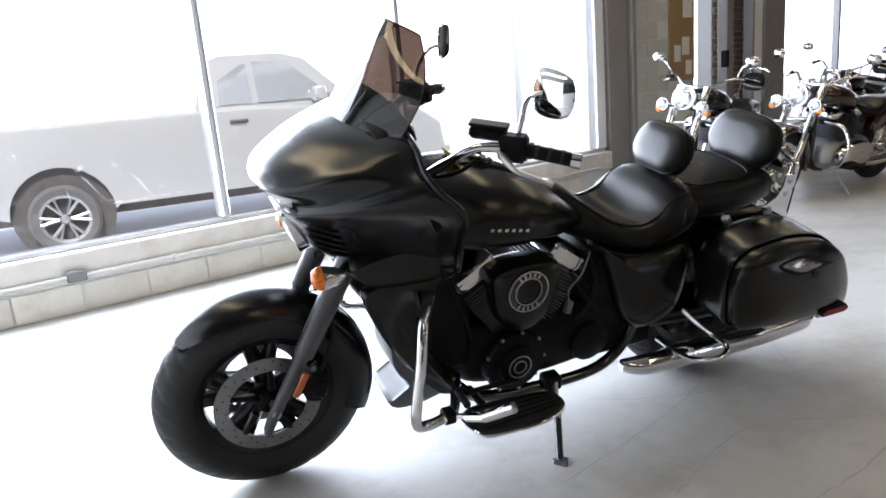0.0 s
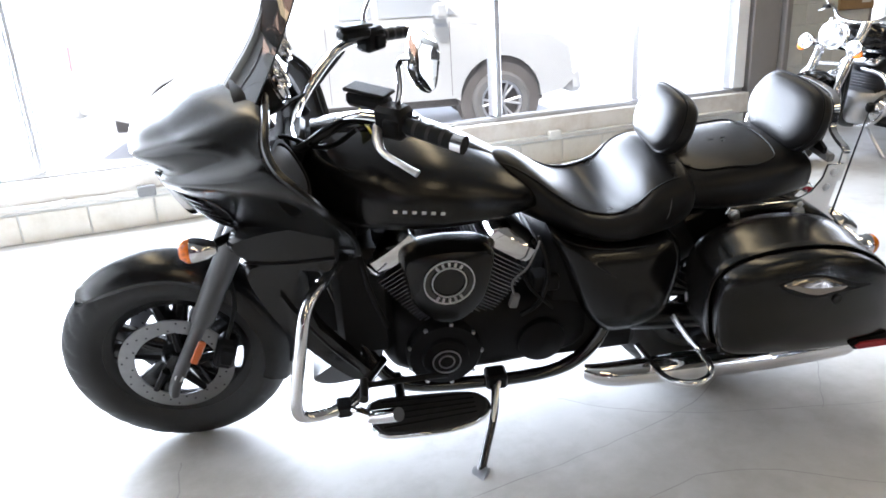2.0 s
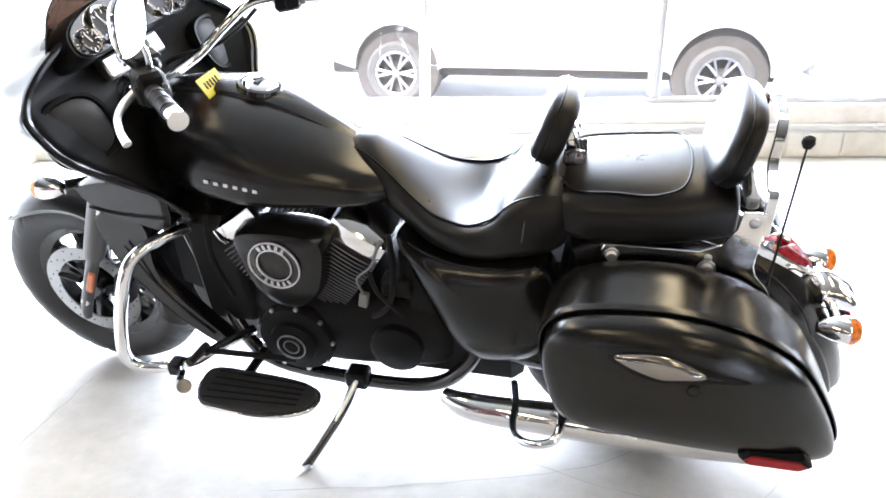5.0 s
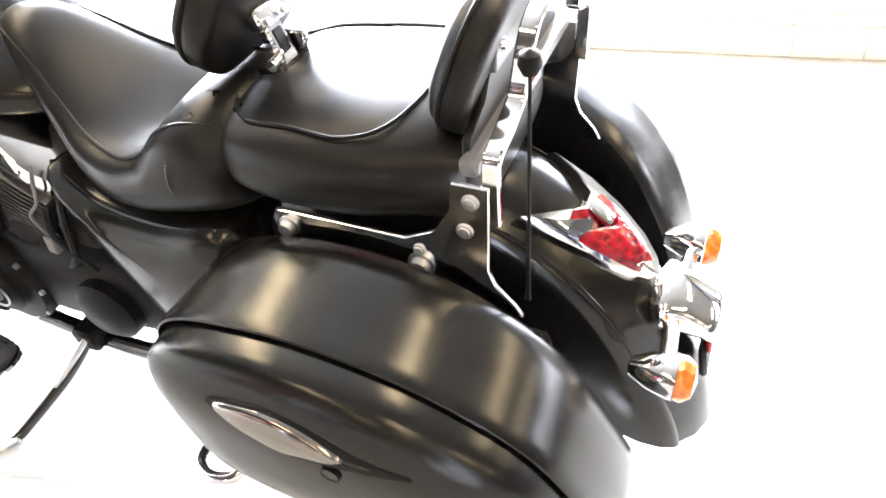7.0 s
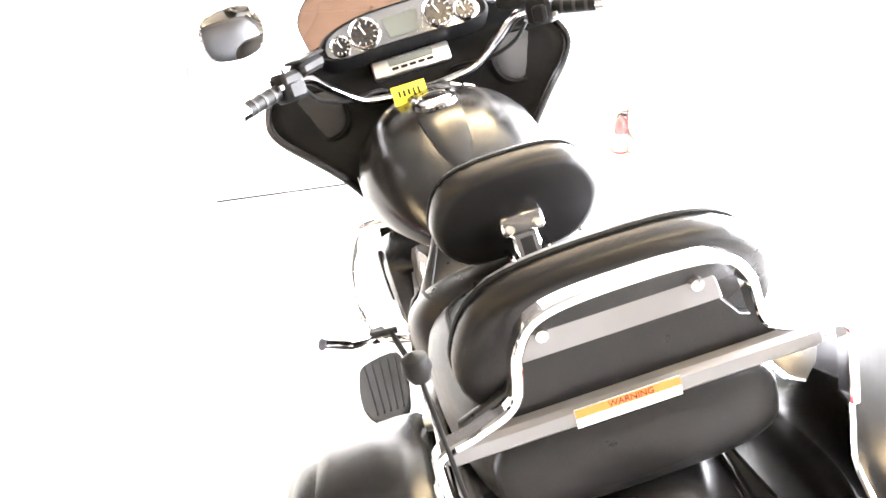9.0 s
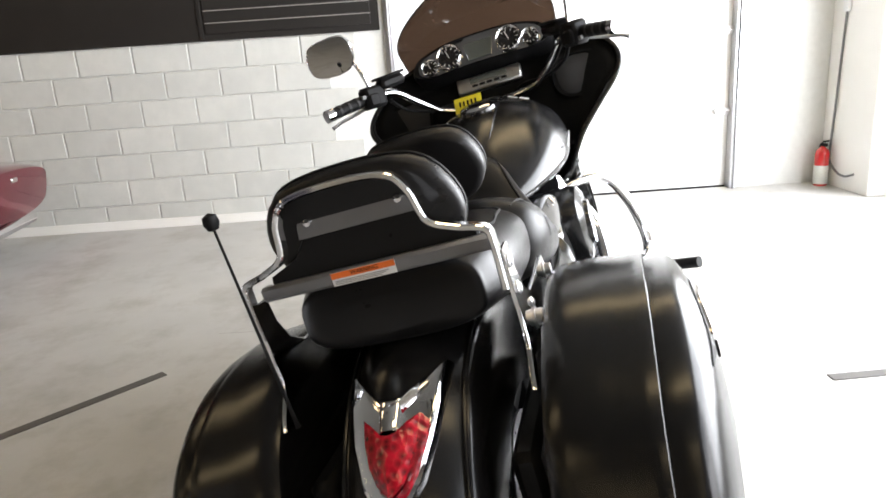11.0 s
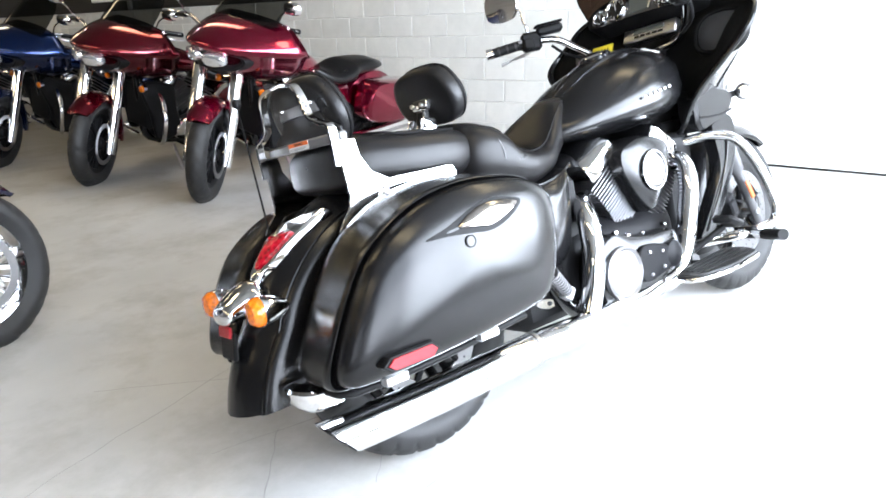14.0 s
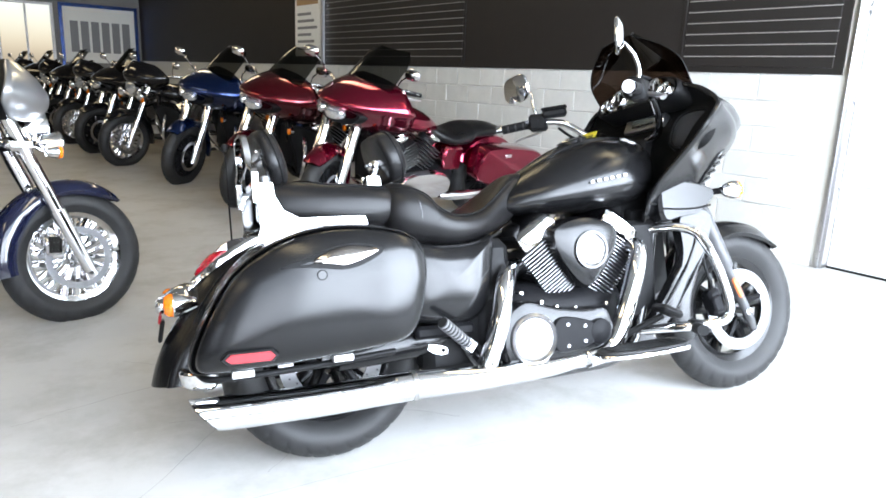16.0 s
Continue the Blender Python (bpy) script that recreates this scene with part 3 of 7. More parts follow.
def wheel(parent, name, u, w, r, half, spokes, rim_r, discs, rim_mat=SATIN, lip_mat=None, disc_side=(-1, 1), turn=None):
    """A wheel with tyre, rim, spokes, hub and brake discs, as a part with sub-parts."""
    prof = [(rim_r - 0.012, -half * 0.62), (rim_r + 0.012, -half * 0.86), (r - 0.066, -half), (r - 0.04, -half * 0.91), (r - 0.0205, -half * 0.72), (r - 0.0045, -half * 0.36), (r, 0)]
    prof += [(a, -x) for a, x in prof[-2::-1]]
    m = across(u, w)
    # slanting grooves are cut into the tread, left and right set off by half a step
    cuts, per = (28, 10) if discs else (22, 8)
    rows = spline([(x, r0) for r0, x in prof], 25)
    rings = []
    for j in range(cuts * per):
        a = 2 * math.pi * j / (cuts * per)
        ring = []
        for x, rr in rows:
            q = abs(x) / half
            cut = rr > r - 0.05 and 0.12 < q < 0.97 and (j / per - 0.9 * q + (0.5 if x > 0 else 0)) % 1 < 0.2
            rr = rr - (0.0055 if cut else 0)
            ring.append((u + rr * math.cos(a), x, w + rr * math.sin(a)))
        rings.append(ring)
    rings.append(rings[0])
    tyre = part(name, Shape().loft(rings, cap=False), RUBBER, parent, "worn black rubber tyre", 30)
    rim = [(rim_r + 0.004, -half * 0.66), (rim_r + 0.006, -half * 0.6), (rim_r - 0.022, -half * 0.45), (rim_r - 0.028, 0), (rim_r - 0.022, half * 0.45), (rim_r + 0.006, half * 0.6), (rim_r + 0.004, half * 0.66), (rim_r - 0.012, half * 0.6), (rim_r - 0.04, half * 0.4), (rim_r - 0.045, 0), (rim_r - 0.04, -half * 0.4), (rim_r - 0.012, -half * 0.6)]
    part("rim", Shape().lathe(rim, m, 56, close=True), lip_mat or rim_mat, tyre)
    for k in range(spokes):
        a = 2 * math.pi * k / spokes + 0.3
        for dq in (-0.2, 0.2):
            p0 = (u + 0.045 * math.cos(a), 0, w + 0.045 * math.sin(a))
            p1 = (u + (rim_r - 0.03) * math.cos(a + dq), 0, w + (rim_r - 0.03) * math.sin(a + dq))
            part("spoke", Shape().tube([p0, p1], [0.027, 0.023], 10, flat=1.3), rim_mat, tyre)
    for sd in (-1, 1):
        part("rim_stripe", Shape().lathe([(rim_r + 0.0045, sd * half * 0.64), (rim_r + 0.0075, sd * half * 0.62), (rim_r + 0.0075, sd * half * 0.68), (rim_r + 0.004, sd * half * 0.69)], m, 56, close=True), ALU, tyre, "thin bright rim edge")
    part("hub", Shape().lathe([(0.0, -half * 1.1), (0.03, -half * 1.1), (0.05, -half * 0.6), (0.058, 0), (0.05, half * 0.6), (0.03, half * 1.1), (0.0, half * 1.1)], m, 24), rim_mat, tyre)
    for sd in disc_side if discs else ():
        v = sd * (half * 0.98 + 0.006)
        part("brake_disc", Shape().lathe([(0.118, v - 0.0025), (0.163, v - 0.0025), (0.163, v + 0.0025), (0.118, v + 0.0025)], m, 48, close=True), DISC, tyre, "drilled steel brake disc")
        for k in range(5):
            a = 2 * math.pi * k / 5
            part("disc_arm", Shape().tube([(u + 0.05 * math.cos(a), v * 0.9, w + 0.05 * math.sin(a)), (u + 0.12 * math.cos(a + 0.2), v, w + 0.12 * math.sin(a + 0.2))], [0.014, 0.009], 6), DARKMETAL, tyre)
        h = Shape()
        for k in range(36):
            a = 2 * math.pi * k / 36
            rr = 0.127 + 0.013 * (k % 3)
            h.lathe([(0, -0.0032), (0.0032, -0.0032), (0.0032, 0.0032), (0, 0.0032)], across(u + rr * math.cos(a), w + rr * math.sin(a), v), 6)
        tagged(part("disc_drilling", h, BLACK, tyre), kind="stuff")
    return tyre


def bars(parent, name, place, count, length, height, mat, step=None):
    """Plain bars in place of lettering."""
    s = Shape()
    step = step or length / count
    for k in range(count):
        s.box(k * step + step * 0.2, k * step + step * 0.66, -0.0008, 0.0014, -height / 2, height / 2, 0.0006, place)
    return part(name, s, mat, parent)


bike = thing("touring_motorcycle", BIKE, "satin black touring motorcycle leaning on its side stand", "motorcycle")

wheel(bike, "front_wheel", 0.022, 0.3195, 0.329, 0.066, 5, 0.225, True)
wheel(bike, "rear_wheel", RU, AW, 0.325, 0.088, 5, 0.215, True, disc_side=(1,))

# front fender
prof = [(-0.082, 0.235), (-0.088, 0.30), (-0.075, 0.345), (-0.045, 0.366), (0, 0.374), (0.045, 0.366), (0.075, 0.345), (0.088, 0.30), (0.082, 0.235), (0.076, 0.24), (0.08, 0.30), (0.068, 0.338), (0.04, 0.358), (0, 0.366), (-0.04, 0.358), (-0.068, 0.338), (-0.08, 0.30), (-0.076, 0.24)]


def front_fender(parent, cu, cw, mat, a0=-32, a1=136, k=1.0):
    rings = []
    for i in range(40):
        t = i / 39
        a = radians(a0 + (a1 - a0) * t)
        tip = max(0, (t - 0.8) / 0.2)
        ring = []
        for v, r in prof:
            rr = r * k - (0.012 * tip * tip)
            if r < 0.28:
                rr = k * (0.27 + 0.035 * min(1, max(0, (t - 0.3) / 0.35)) + 0.03 * tip ** 2)
            elif r < 0.32:
                rr = max(rr, k * (0.30 + 0.02 * min(1, max(0, (t - 0.3) / 0.35)) + 0.025 * tip ** 2))
            ring.append((cu + rr * math.cos(a), v * (1 - 0.22 * tip ** 2), cw + rr * math.sin(a)))
        rings.append(ring)
    return part("front_fender", Shape().loft(rings), mat, parent)


front_fender(bike, 0.022, 0.330, SATIN, a0=-21, a1=134, k=0.935)
for sd in (-1, 1):
    V = 0.118 * sd
    leg = part("fork_leg", Shape().tube([(FU - 0.03, V, AW - 0.075), (FU - 0.012, V, AW - 0.02), (FU + 0.10, V, AW + 0.19), (FU + 0.13, V, AW + 0.245)], [0.013, 0.018, 0.020, 0.021], 16), FORKGREY, bike)
    part("fork_cover", Shape().tube([(FU + 0.098, V, AW + 0.185), (FU + 0.104, V, AW + 0.196), (FU + 0.2, V, AW + 0.38), (FU + 0.33, V, AW + 0.62)], [0.024, 0.031, 0.034, 0.034], 18), FORKGREY, leg)
    part("fork_reflector", Shape().box(-0.011, 0.011, -0.004, 0.006, -0.042, 0.042, 0.004, pose(FU + 0.075, V + sd * 0.034, AW + 0.10, 0, 28, 0)), AMBREF, leg, "amber side reflector")
    cal = Shape().box(-0.03, 0.03, -0.026, 0.026, -0.055, 0.055, 0.012, pose(FU + 0.135, 0.088 * sd, AW + 0.045, 0, 20, 0))
    cal.box(-0.02, 0.025, -0.034, 0.034, -0.035, 0.03, 0.008, pose(FU + 0.14, 0.088 * sd, AW + 0.045, 0, 20, 0))
    part("brake_caliper", cal, DARKMETAL, leg)
    part("brake_hose", Shape().tube([(FU + 0.15, 0.10 * sd, AW + 0.1), (FU + 0.19, 0.1 * sd, AW + 0.22), (FU + 0.2, 0.09 * sd, AW + 0.4), (FU + 0.28, 0.08 * sd, AW + 0.6)], 0.006, 8), BLACK, leg)
part("axle", Shape().tube([(FU, -0.135, AW), (FU, 0.135, AW)], 0.013, 12), STEEL, bike)
part("fork_yoke", Shape().tube([(FU + 0.28, -0.13, AW + 0.53), (FU + 0.27, 0, AW + 0.53), (FU + 0.28, 0.13, AW + 0.53)], 0.035, 12), DARKMETAL, bike)

# fairing shell: level by level, from the left rear edge round the nose to the right one
levels = [(0.695, 0.43, 0.17, 0.56, 2.0), (0.72, 0.34, 0.205, 0.575, 2.1), (0.75, 0.265, 0.225, 0.58, 2.2), (0.80, 0.19, 0.25, 0.568, 2.4), (0.86, 0.148, 0.30, 0.55, 2.5), (0.92, 0.122, 0.36, 0.525, 2.5), (0.965, 0.10, 0.405, 0.513, 2.45), (1.0, 0.07, 0.43, 0.497, 2.3), (1.03, 0.052, 0.435, 0.475, 2.2), (1.06, 0.065, 0.425, 0.445, 2.15), (1.09, 0.10, 0.405, 0.415, 2.1), (1.12, 0.15, 0.36, 0.41, 2.1), (1.15, 0.205, 0.315, 0.412, 2.0), (1.168, 0.265, 0.265, 0.412, 1.9), (1.182, 0.315, 0.21, 0.412, 1.8)]


def skin(w, q, off=0.0):
    """A point on the fairing at height w and share q of its half width, moved forward by off."""
    k = np.array(levels)
    un, hv, ue, p = (np.interp(w, k[:, 0], k[:, n]) for n in (1, 2, 3, 4))
    return (un + (ue - un) * abs(q) ** p - off, hv * q * (1 + off), w)



def shell(rows, n_w=34, n_v=44, crease=0.0):
    grid = []
    for w, un, hv, ue, p in spline(rows, n_w):
        row = []
        for j in range(n_v + 1):
            q = -1 + 2 * j / n_v
            q = math.copysign(abs(q) ** 0.9, q)
            u = un + (ue - un) * abs(q) ** p
            # a shallow scoop along the flank gives the shell its two brows
            # a ridge, a scoop under it and a rounded brow below that run back and up along the flank
            h = w - 1.045 - 0.44 * (u - 0.16)
            out = 0.75 * math.exp(-((h - 0.008) / 0.021) ** 2) - 0.7 * math.exp(-((h + 0.042) / 0.024) ** 2) + math.exp(-((h + 0.098) / 0.042) ** 2)
            dip = -crease * out * min(1, max(0, abs(q) - 0.12) / 0.25) * max(0, 1 - abs(q)) ** 0.3
            row.append((u + dip, hv * q * (1 - dip * 2.2), w - dip * 0.35))
        grid.append(row)
    return grid


outer = shell(levels, 84, 72, crease=0.022)
s = Shape().loft(outer, closed=False, cap=False)
fairing = part("fairing", s, SATIN, bike, "satin black beak-nosed front fairing", 60)
sol = fairing.modifiers.new("thick", "SOLIDIFY")
sol.thickness, sol.offset = 0.007, -1
# rolled edge along the rear rim
edge_r = [r[-1] for r in outer]
edge_l = [r[0] for r in outer]
for e in (edge_l, edge_r):
    part("rim_trim", Shape().tube(e[::7] + [e[-1]], 0.009, 8), SATIN, fairing)
# dash panel that faces the rider
dash_rows = []
for w, un, hv, ue, p in spline(levels[3:], 24):
    k = (w - 0.80) / 0.41
    dash_rows.append([(ue - 0.014 - 0.075 * (1 - k ** 3) * (1 - abs(q) ** 2.4), hv * 0.975 * q, w) for q in np.linspace(-1, 1, 25)])
dash = part("dash", Shape().loft(dash_rows, closed=False, cap=False), INNER, bike, "black inner dash panel of the fairing", 60)
sol = dash.modifiers.new("thick", "SOLIDIFY")
sol.thickness = 0.005
# instrument hood with four dials and a display
hood = Shape()
PLATE = pose(0.428, 0, 1.178) @ Vector((0.9, 0, 0.436)).to_track_quat("X", "Z").to_matrix().to_4x4()
face_o = closed([(-0.222, -0.028), (-0.215, 0.014), (-0.165, 0.040), (-0.075, 0.056), (0.075, 0.056), (0.165, 0.040), (0.215, 0.014), (0.222, -0.028), (0.175, -0.046), (0.06, -0.042), (-0.06, -0.042), (-0.175, -0.046)], 48)
hood.loft([[PLATE @ Vector((h, a * k, b * k)) for a, b in face_o] for k, h in ((1.1, -0.085), (1.1, -0.012), (1.06, 0.006), (1.02, 0.002), (1.0, -0.004))])
ins = part("instrument_panel", hood, BLACK, bike)
part("face_plate", Shape().loft([[PLATE @ Vector((h, a * k, b * k)) for a, b in face_o] for k, h in ((0.99, -0.006), (0.985, 0.002), (0.3, 0.003))]), FACE, ins, "dark chrome gauge face plate")
for v, r, w in ((-0.178, 0.026, -0.014), (-0.106, 0.040, 0.003), (0.106, 0.040, 0.003), (0.178, 0.026, -0.014)):
    m = PLATE @ pose(0.003, v, w) @ Matrix.Rotation(radians(90), 4, "Y")
    g = part("dial", Shape().lathe([(0, 0.002), (r * 0.92, 0.002), (r * 0.92, 0.004), (0, 0.004)], m, 28), DIAL, ins, "dark dial face")
    part("dial_ring", Shape().lathe([(r * 0.90, 0.002), (r * 1.16, -0.004), (r * 1.17, 0.004), (r * 1.13, 0.011), (r * 1.07, 0.014), (r * 0.98, 0.012), (r * 0.90, 0.006)], m, 36, close=True), CHROME, g, "chrome dial ring")
    part("dial_pod", Shape().lathe([(0, -0.10), (r * 0.6, -0.10), (r * 1.0, -0.085), (r * 1.2, -0.05), (r * 1.24, -0.006), (r * 1.17, -0.003), (0, -0.003)], m, 32), BLACK, ins, "rounded black dial housing")
    t = Shape()
    for k in range(9):
        a = radians(-40 + 32.5 * k)
        t.box(r * 0.66, r * 0.84, -0.001, 0.001, 0.0045, 0.0055, 0, m @ Matrix.Rotation(a, 4, "Z"))
    t.box(-0.004, r * 0.7, -0.0012, 0.0012, 0.006, 0.008, 0, m @ Matrix.Rotation(radians(200), 4, "Z"))
    tagged(part("dial_marking", t, WHITE, g), kind="stuff")
dsp_o = [(-0.052, 0.030), (0.052, 0.030), (0.040, -0.030), (-0.040, -0.030)]
part("display", Shape().loft([[PLATE @ Vector((h, a * k, b * k)) for a, b in dsp_o] for k, h in ((1.0, 0.0), (1.0, 0.005), (0.95, 0.007))]), SCREEN, ins, "dark liquid crystal display", 20)
radio = part("radio", Shape().box(-0.02, 0.012, -0.115, 0.115, -0.027, 0.027, 0.005, pose(0.392, 0, 1.072, 0, -24, 0)), STEEL, dash, "silver radio face with a row of keys")
part("radio_display", Shape().box(0.012, 0.0145, -0.066, 0.066, -0.002, 0.018, 0.001, pose(0.392, 0, 1.072, 0, -24, 0)), SCREEN, radio)
k_ = Shape()
for i in range(5):
    k_.box(0.012, 0.016, -0.06 + 0.026 * i, -0.04 + 0.026 * i, -0.015, -0.007, 0.001, pose(0.392, 0, 1.072, 0, -24, 0))
part("radio_keys", k_, BLACK, radio)
for sd in (-1, 1):
    # speaker pods low on either side of the dash
    C = Vector((0.438, 0.30 * sd, 1.005))
    m = facing(C, (0.86, 0.12 * sd, 0.40))
    pod = Shape().loft([[m @ Vector((0.088 * k * math.copysign(abs(math.cos(a)) ** 0.75, math.cos(a)), 0.078 * k * math.copysign(abs(math.sin(a)) ** 0.75, math.sin(a)), h)) for a in np.linspace(0, 2 * math.pi, 28, endpoint=False)] for k, h in ((1.06, -0.012), (1.05, 0.0), (1.0, 0.012), (0.9, 0.012), (0.86, 0.004), (0.5, 0.010), (0.1, 0.013))])
    sp = part("speaker_pod", pod, INNER, dash)
    gl = Shape().loft([[m @ Vector((0.088 * k * math.copysign(abs(math.cos(a)) ** 0.75, math.cos(a)), 0.078 * k * math.copysign(abs(math.sin(a)) ** 0.75, math.sin(a)), h)) for a in np.linspace(0, 2 * math.pi, 28, endpoint=False)] for k, h in ((0.86, 0.006), (0.8, 0.011), (0.4, 0.016), (0.05, 0.017))])
    part("speaker_grille", gl, CLOTH, sp, "black cloth speaker grille")
# tinted screen
rows = []
for t in np.linspace(0, 1, 16):
    w = 1.168 + 0.25 * t
    hw = 0.262 + 0.012 * math.sin(math.pi * t) - 0.172 * max(0, (t - 0.4) / 0.6) ** 1.8
    rows.append([(0.282 + 0.168 * t + 0.10 * abs(q) ** 2 * (1 - 0.35 * t), hw * q, w - 0.02 * abs(q) ** 2 - 0.012 * t * abs(q) ** 3) for q in np.linspace(-1, 1, 21)])
screen = part("windshield", Shape().loft(rows, closed=False, cap=False), SHIELD, bike, "brown-tinted clear windshield", 60)
part("screen_edge", Shape().tube([r[0] for r in rows] + list(rows[-1]) + [r[-1] for r in rows[::-1]], 0.0022, 6, 60), BLACK, screen)
for v, w, u in ((0.09, 1.196, 0.322), (-0.09, 1.196, 0.322), (0.17, 1.19, 0.352), (-0.17, 1.19, 0.352)):
    part("screw", Shape().lathe([(0, -0.004), (0.007, -0.004), (0.006, 0.003), (0, 0.004)], facing((u - 0.002, v, w), (-0.75, v * 2, 0.6)), 10), CHROME, screen)
# headlamp under the beak
m = facing((0.160, 0, 0.876), (-0.93, 0, -0.36)) @ Matrix.Scale(0.9, 4)
lampring = [[m @ Vector((a * k, b * k, h)) for a, b in closed([(-0.085, 0.075), (0, 0.092), (0.085, 0.075), (0.088, 0.0), (0.06, -0.07), (0, -0.095), (-0.06, -0.07), (-0.088, 0.0)], 32)] for k, h in ((1.06, -0.05), (1.06, 0.02), (1.02, 0.03), (0.98, 0.028), (0.95, 0.0))]
hl = part("headlamp", Shape().loft(lampring, cap=False), CHROME, bike, "chrome headlamp bezel", 50)
part("lens", Shape().loft([[m @ Vector((a * k, b * k, h)) for a, b in closed([(-0.085, 0.075), (0, 0.092), (0.085, 0.075), (0.088, 0.0), (0.06, -0.07), (0, -0.095), (-0.06, -0.07), (-0.088, 0.0)], 32)] for k, h in ((0.96, 0.005), (0.9, 0.022), (0.5, 0.034), (0.06, 0.037))]), LENS, hl)
for sd in (-1, 1):
    # intake vents beside the lamp
    for k in range(5):
        w = 0.935 - 0.028 * k
        part("vent_slat", Shape().tube([skin(w, 0.40 * sd, 0.004), skin(w - 0.008, 0.50 * sd, 0.007), skin(w - 0.02, 0.60 * sd, 0.004)], 0.0075, 8, 8, flat=0.6), GLOSS, fairing)
    part("vent_trim", Shape().tube([skin(w, q * sd, 0.003) for w, q in ((0.975, 0.36), (0.965, 0.52), (0.93, 0.66), (0.86, 0.66), (0.80, 0.60))], 0.005, 8), SATIN, fairing)
    # front turn signals
    sig = part("front_signal", Shape().lathe([(0.0, -0.055), (0.014, -0.052), (0.026, -0.03), (0.033, 0.0), (0.033, 0.008), (0, 0.008)], facing((0.186, 0.222 * sd, 0.795), (-1, 0, 0)), 24), CHROME, bike, "chrome turn signal body")
    part("lens", Shape().lathe([(0.032, 0.009), (0.032, 0.02), (0.022, 0.034), (0.0, 0.038)], facing((0.186, 0.222 * sd, 0.795), (-1, 0, 0)), 24), AMBER, sig, "amber turn signal lens")
    part("stalk", Shape().tube([(0.21, 0.222 * sd, 0.795), (0.24, 0.19 * sd, 0.792), (0.295, 0.125 * sd, 0.785)], 0.012, 10), BLACK, sig)
    # leg shields
    o = closed([(0.292, 0.715), (0.318, 0.62), (0.375, 0.51), (0.455, 0.395), (0.54, 0.295), (0.598, 0.295), (0.568, 0.36), (0.50, 0.47), (0.445, 0.575), (0.44, 0.70), (0.36, 0.735)], 52)
    sh = part("leg_shield", Shape().plate(o, lambda a, b, t: (a, sd * (t + 0.03 * math.sin((b - 0.30) / 0.45 * math.pi)), b), 0.168, 0.212, 0.010), SATIN, bike)
    part("shield_ridge", Shape().tube([(0.37, 0.236 * sd, 0.64), (0.42, 0.243 * sd, 0.55), (0.48, 0.238 * sd, 0.45), (0.55, 0.222 * sd, 0.345)], 0.004, 8), SATIN, sh)
    o = closed([(0.265, 0.80), (0.29, 0.745), (0.36, 0.705), (0.46, 0.692), (0.51, 0.69), (0.53, 0.74), (0.52, 0.82), (0.42, 0.84)], 30)
    part("fairing_skirt", Shape().plate(o, lambda a, b, t: (a, t * sd * (0.93 + 0.25 * (a - 0.27)), b), 0.15, 0.232, 0.012), SATIN, fairing)
    part("skirt_seam", Shape().tube([(0.292, 0.2185 * sd, 0.742), (0.36, 0.2225 * sd, 0.732), (0.45, 0.2275 * sd, 0.731), (0.52, 0.232 * sd, 0.735)], 0.004, 6), BLACK, fairing)
    part("fairing_seam", Shape().tube([skin(0.752, q * sd, 0.002) for q in np.linspace(0.45, 0.99, 8)], 0.004, 6), BLACK, fairing)

# fuel tank and console
tank = part("fuel_tank", body_loft([(0.46, 0.87, 0.10, 0.09, 0.06, 2.2), (0.50, 0.87, 0.165, 0.13, 0.10, 2.2), (0.58, 0.855, 0.215, 0.152, 0.105, 2.2), (0.68, 0.84, 0.236, 0.162, 0.10, 2.2), (0.80, 0.82, 0.232, 0.15, 0.085, 2.2), (0.92, 0.80, 0.20, 0.115, 0.065, 2.2), (1.02, 0.782, 0.155, 0.075, 0.045, 2.2), (1.09, 0.768, 0.10, 0.045, 0.03, 2.2), (1.115, 0.763, 0.03, 0.015, 0.012, 2.0)], 44, 48), SATIN, bike)
cons = Shape().loft([[(u, v, w + h) for v, h in ((-hv, -0.012), (-hv * 0.92, 0.004), (-hv * 0.6, 0.010), (0, 0.013), (hv * 0.6, 0.010), (hv * 0.92, 0.004), (hv, -0.012), (0, -0.02))] for u, hv, w in spline([(0.49, 0.05, 1.0), (0.58, 0.058, 1.008), (0.68, 0.062, 1.003), (0.80, 0.058, 0.971), (0.90, 0.046, 0.921), (0.98, 0.03, 0.872)], 26)])
part("tank_console", cons, SATIN, tank)
m = facing((0.735, 0, 1.002), (0.26, 0, 1))
cap = part("fuel_cap", Shape().lathe([(0, 0.0), (0.046, 0.0), (0.046, 0.004), (0.04, 0.010), (0.02, 0.014), (0, 0.014)], m, 32), CHROME, tank, "chrome fuel cap with a dark flap")
part("cap_ring", Shape().lathe([(0.046, -0.004), (0.058, -0.004), (0.055, 0.007), (0.047, 0.009)], m, 32, close=True), GLOSS, cap)
part("cap_flap", Shape().box(-0.025, 0.02, -0.008, 0.008, 0.013, 0.018, 0.002, m), DARKMETAL, cap)
s = Shape()
for u0, v0 in ((0.56, 0.085), (0.56, 0.12)):
    s.box(-0.012, 0.012, -0.014, 0.014, 0, 0.002, 0, facing((u0, v0 + 0.0, 0.998 if v0 < 0.1 else 0.984), (0.05, 0.42, 0.9)))
part("warning_label", s, WHITE, tank, "white warning label")
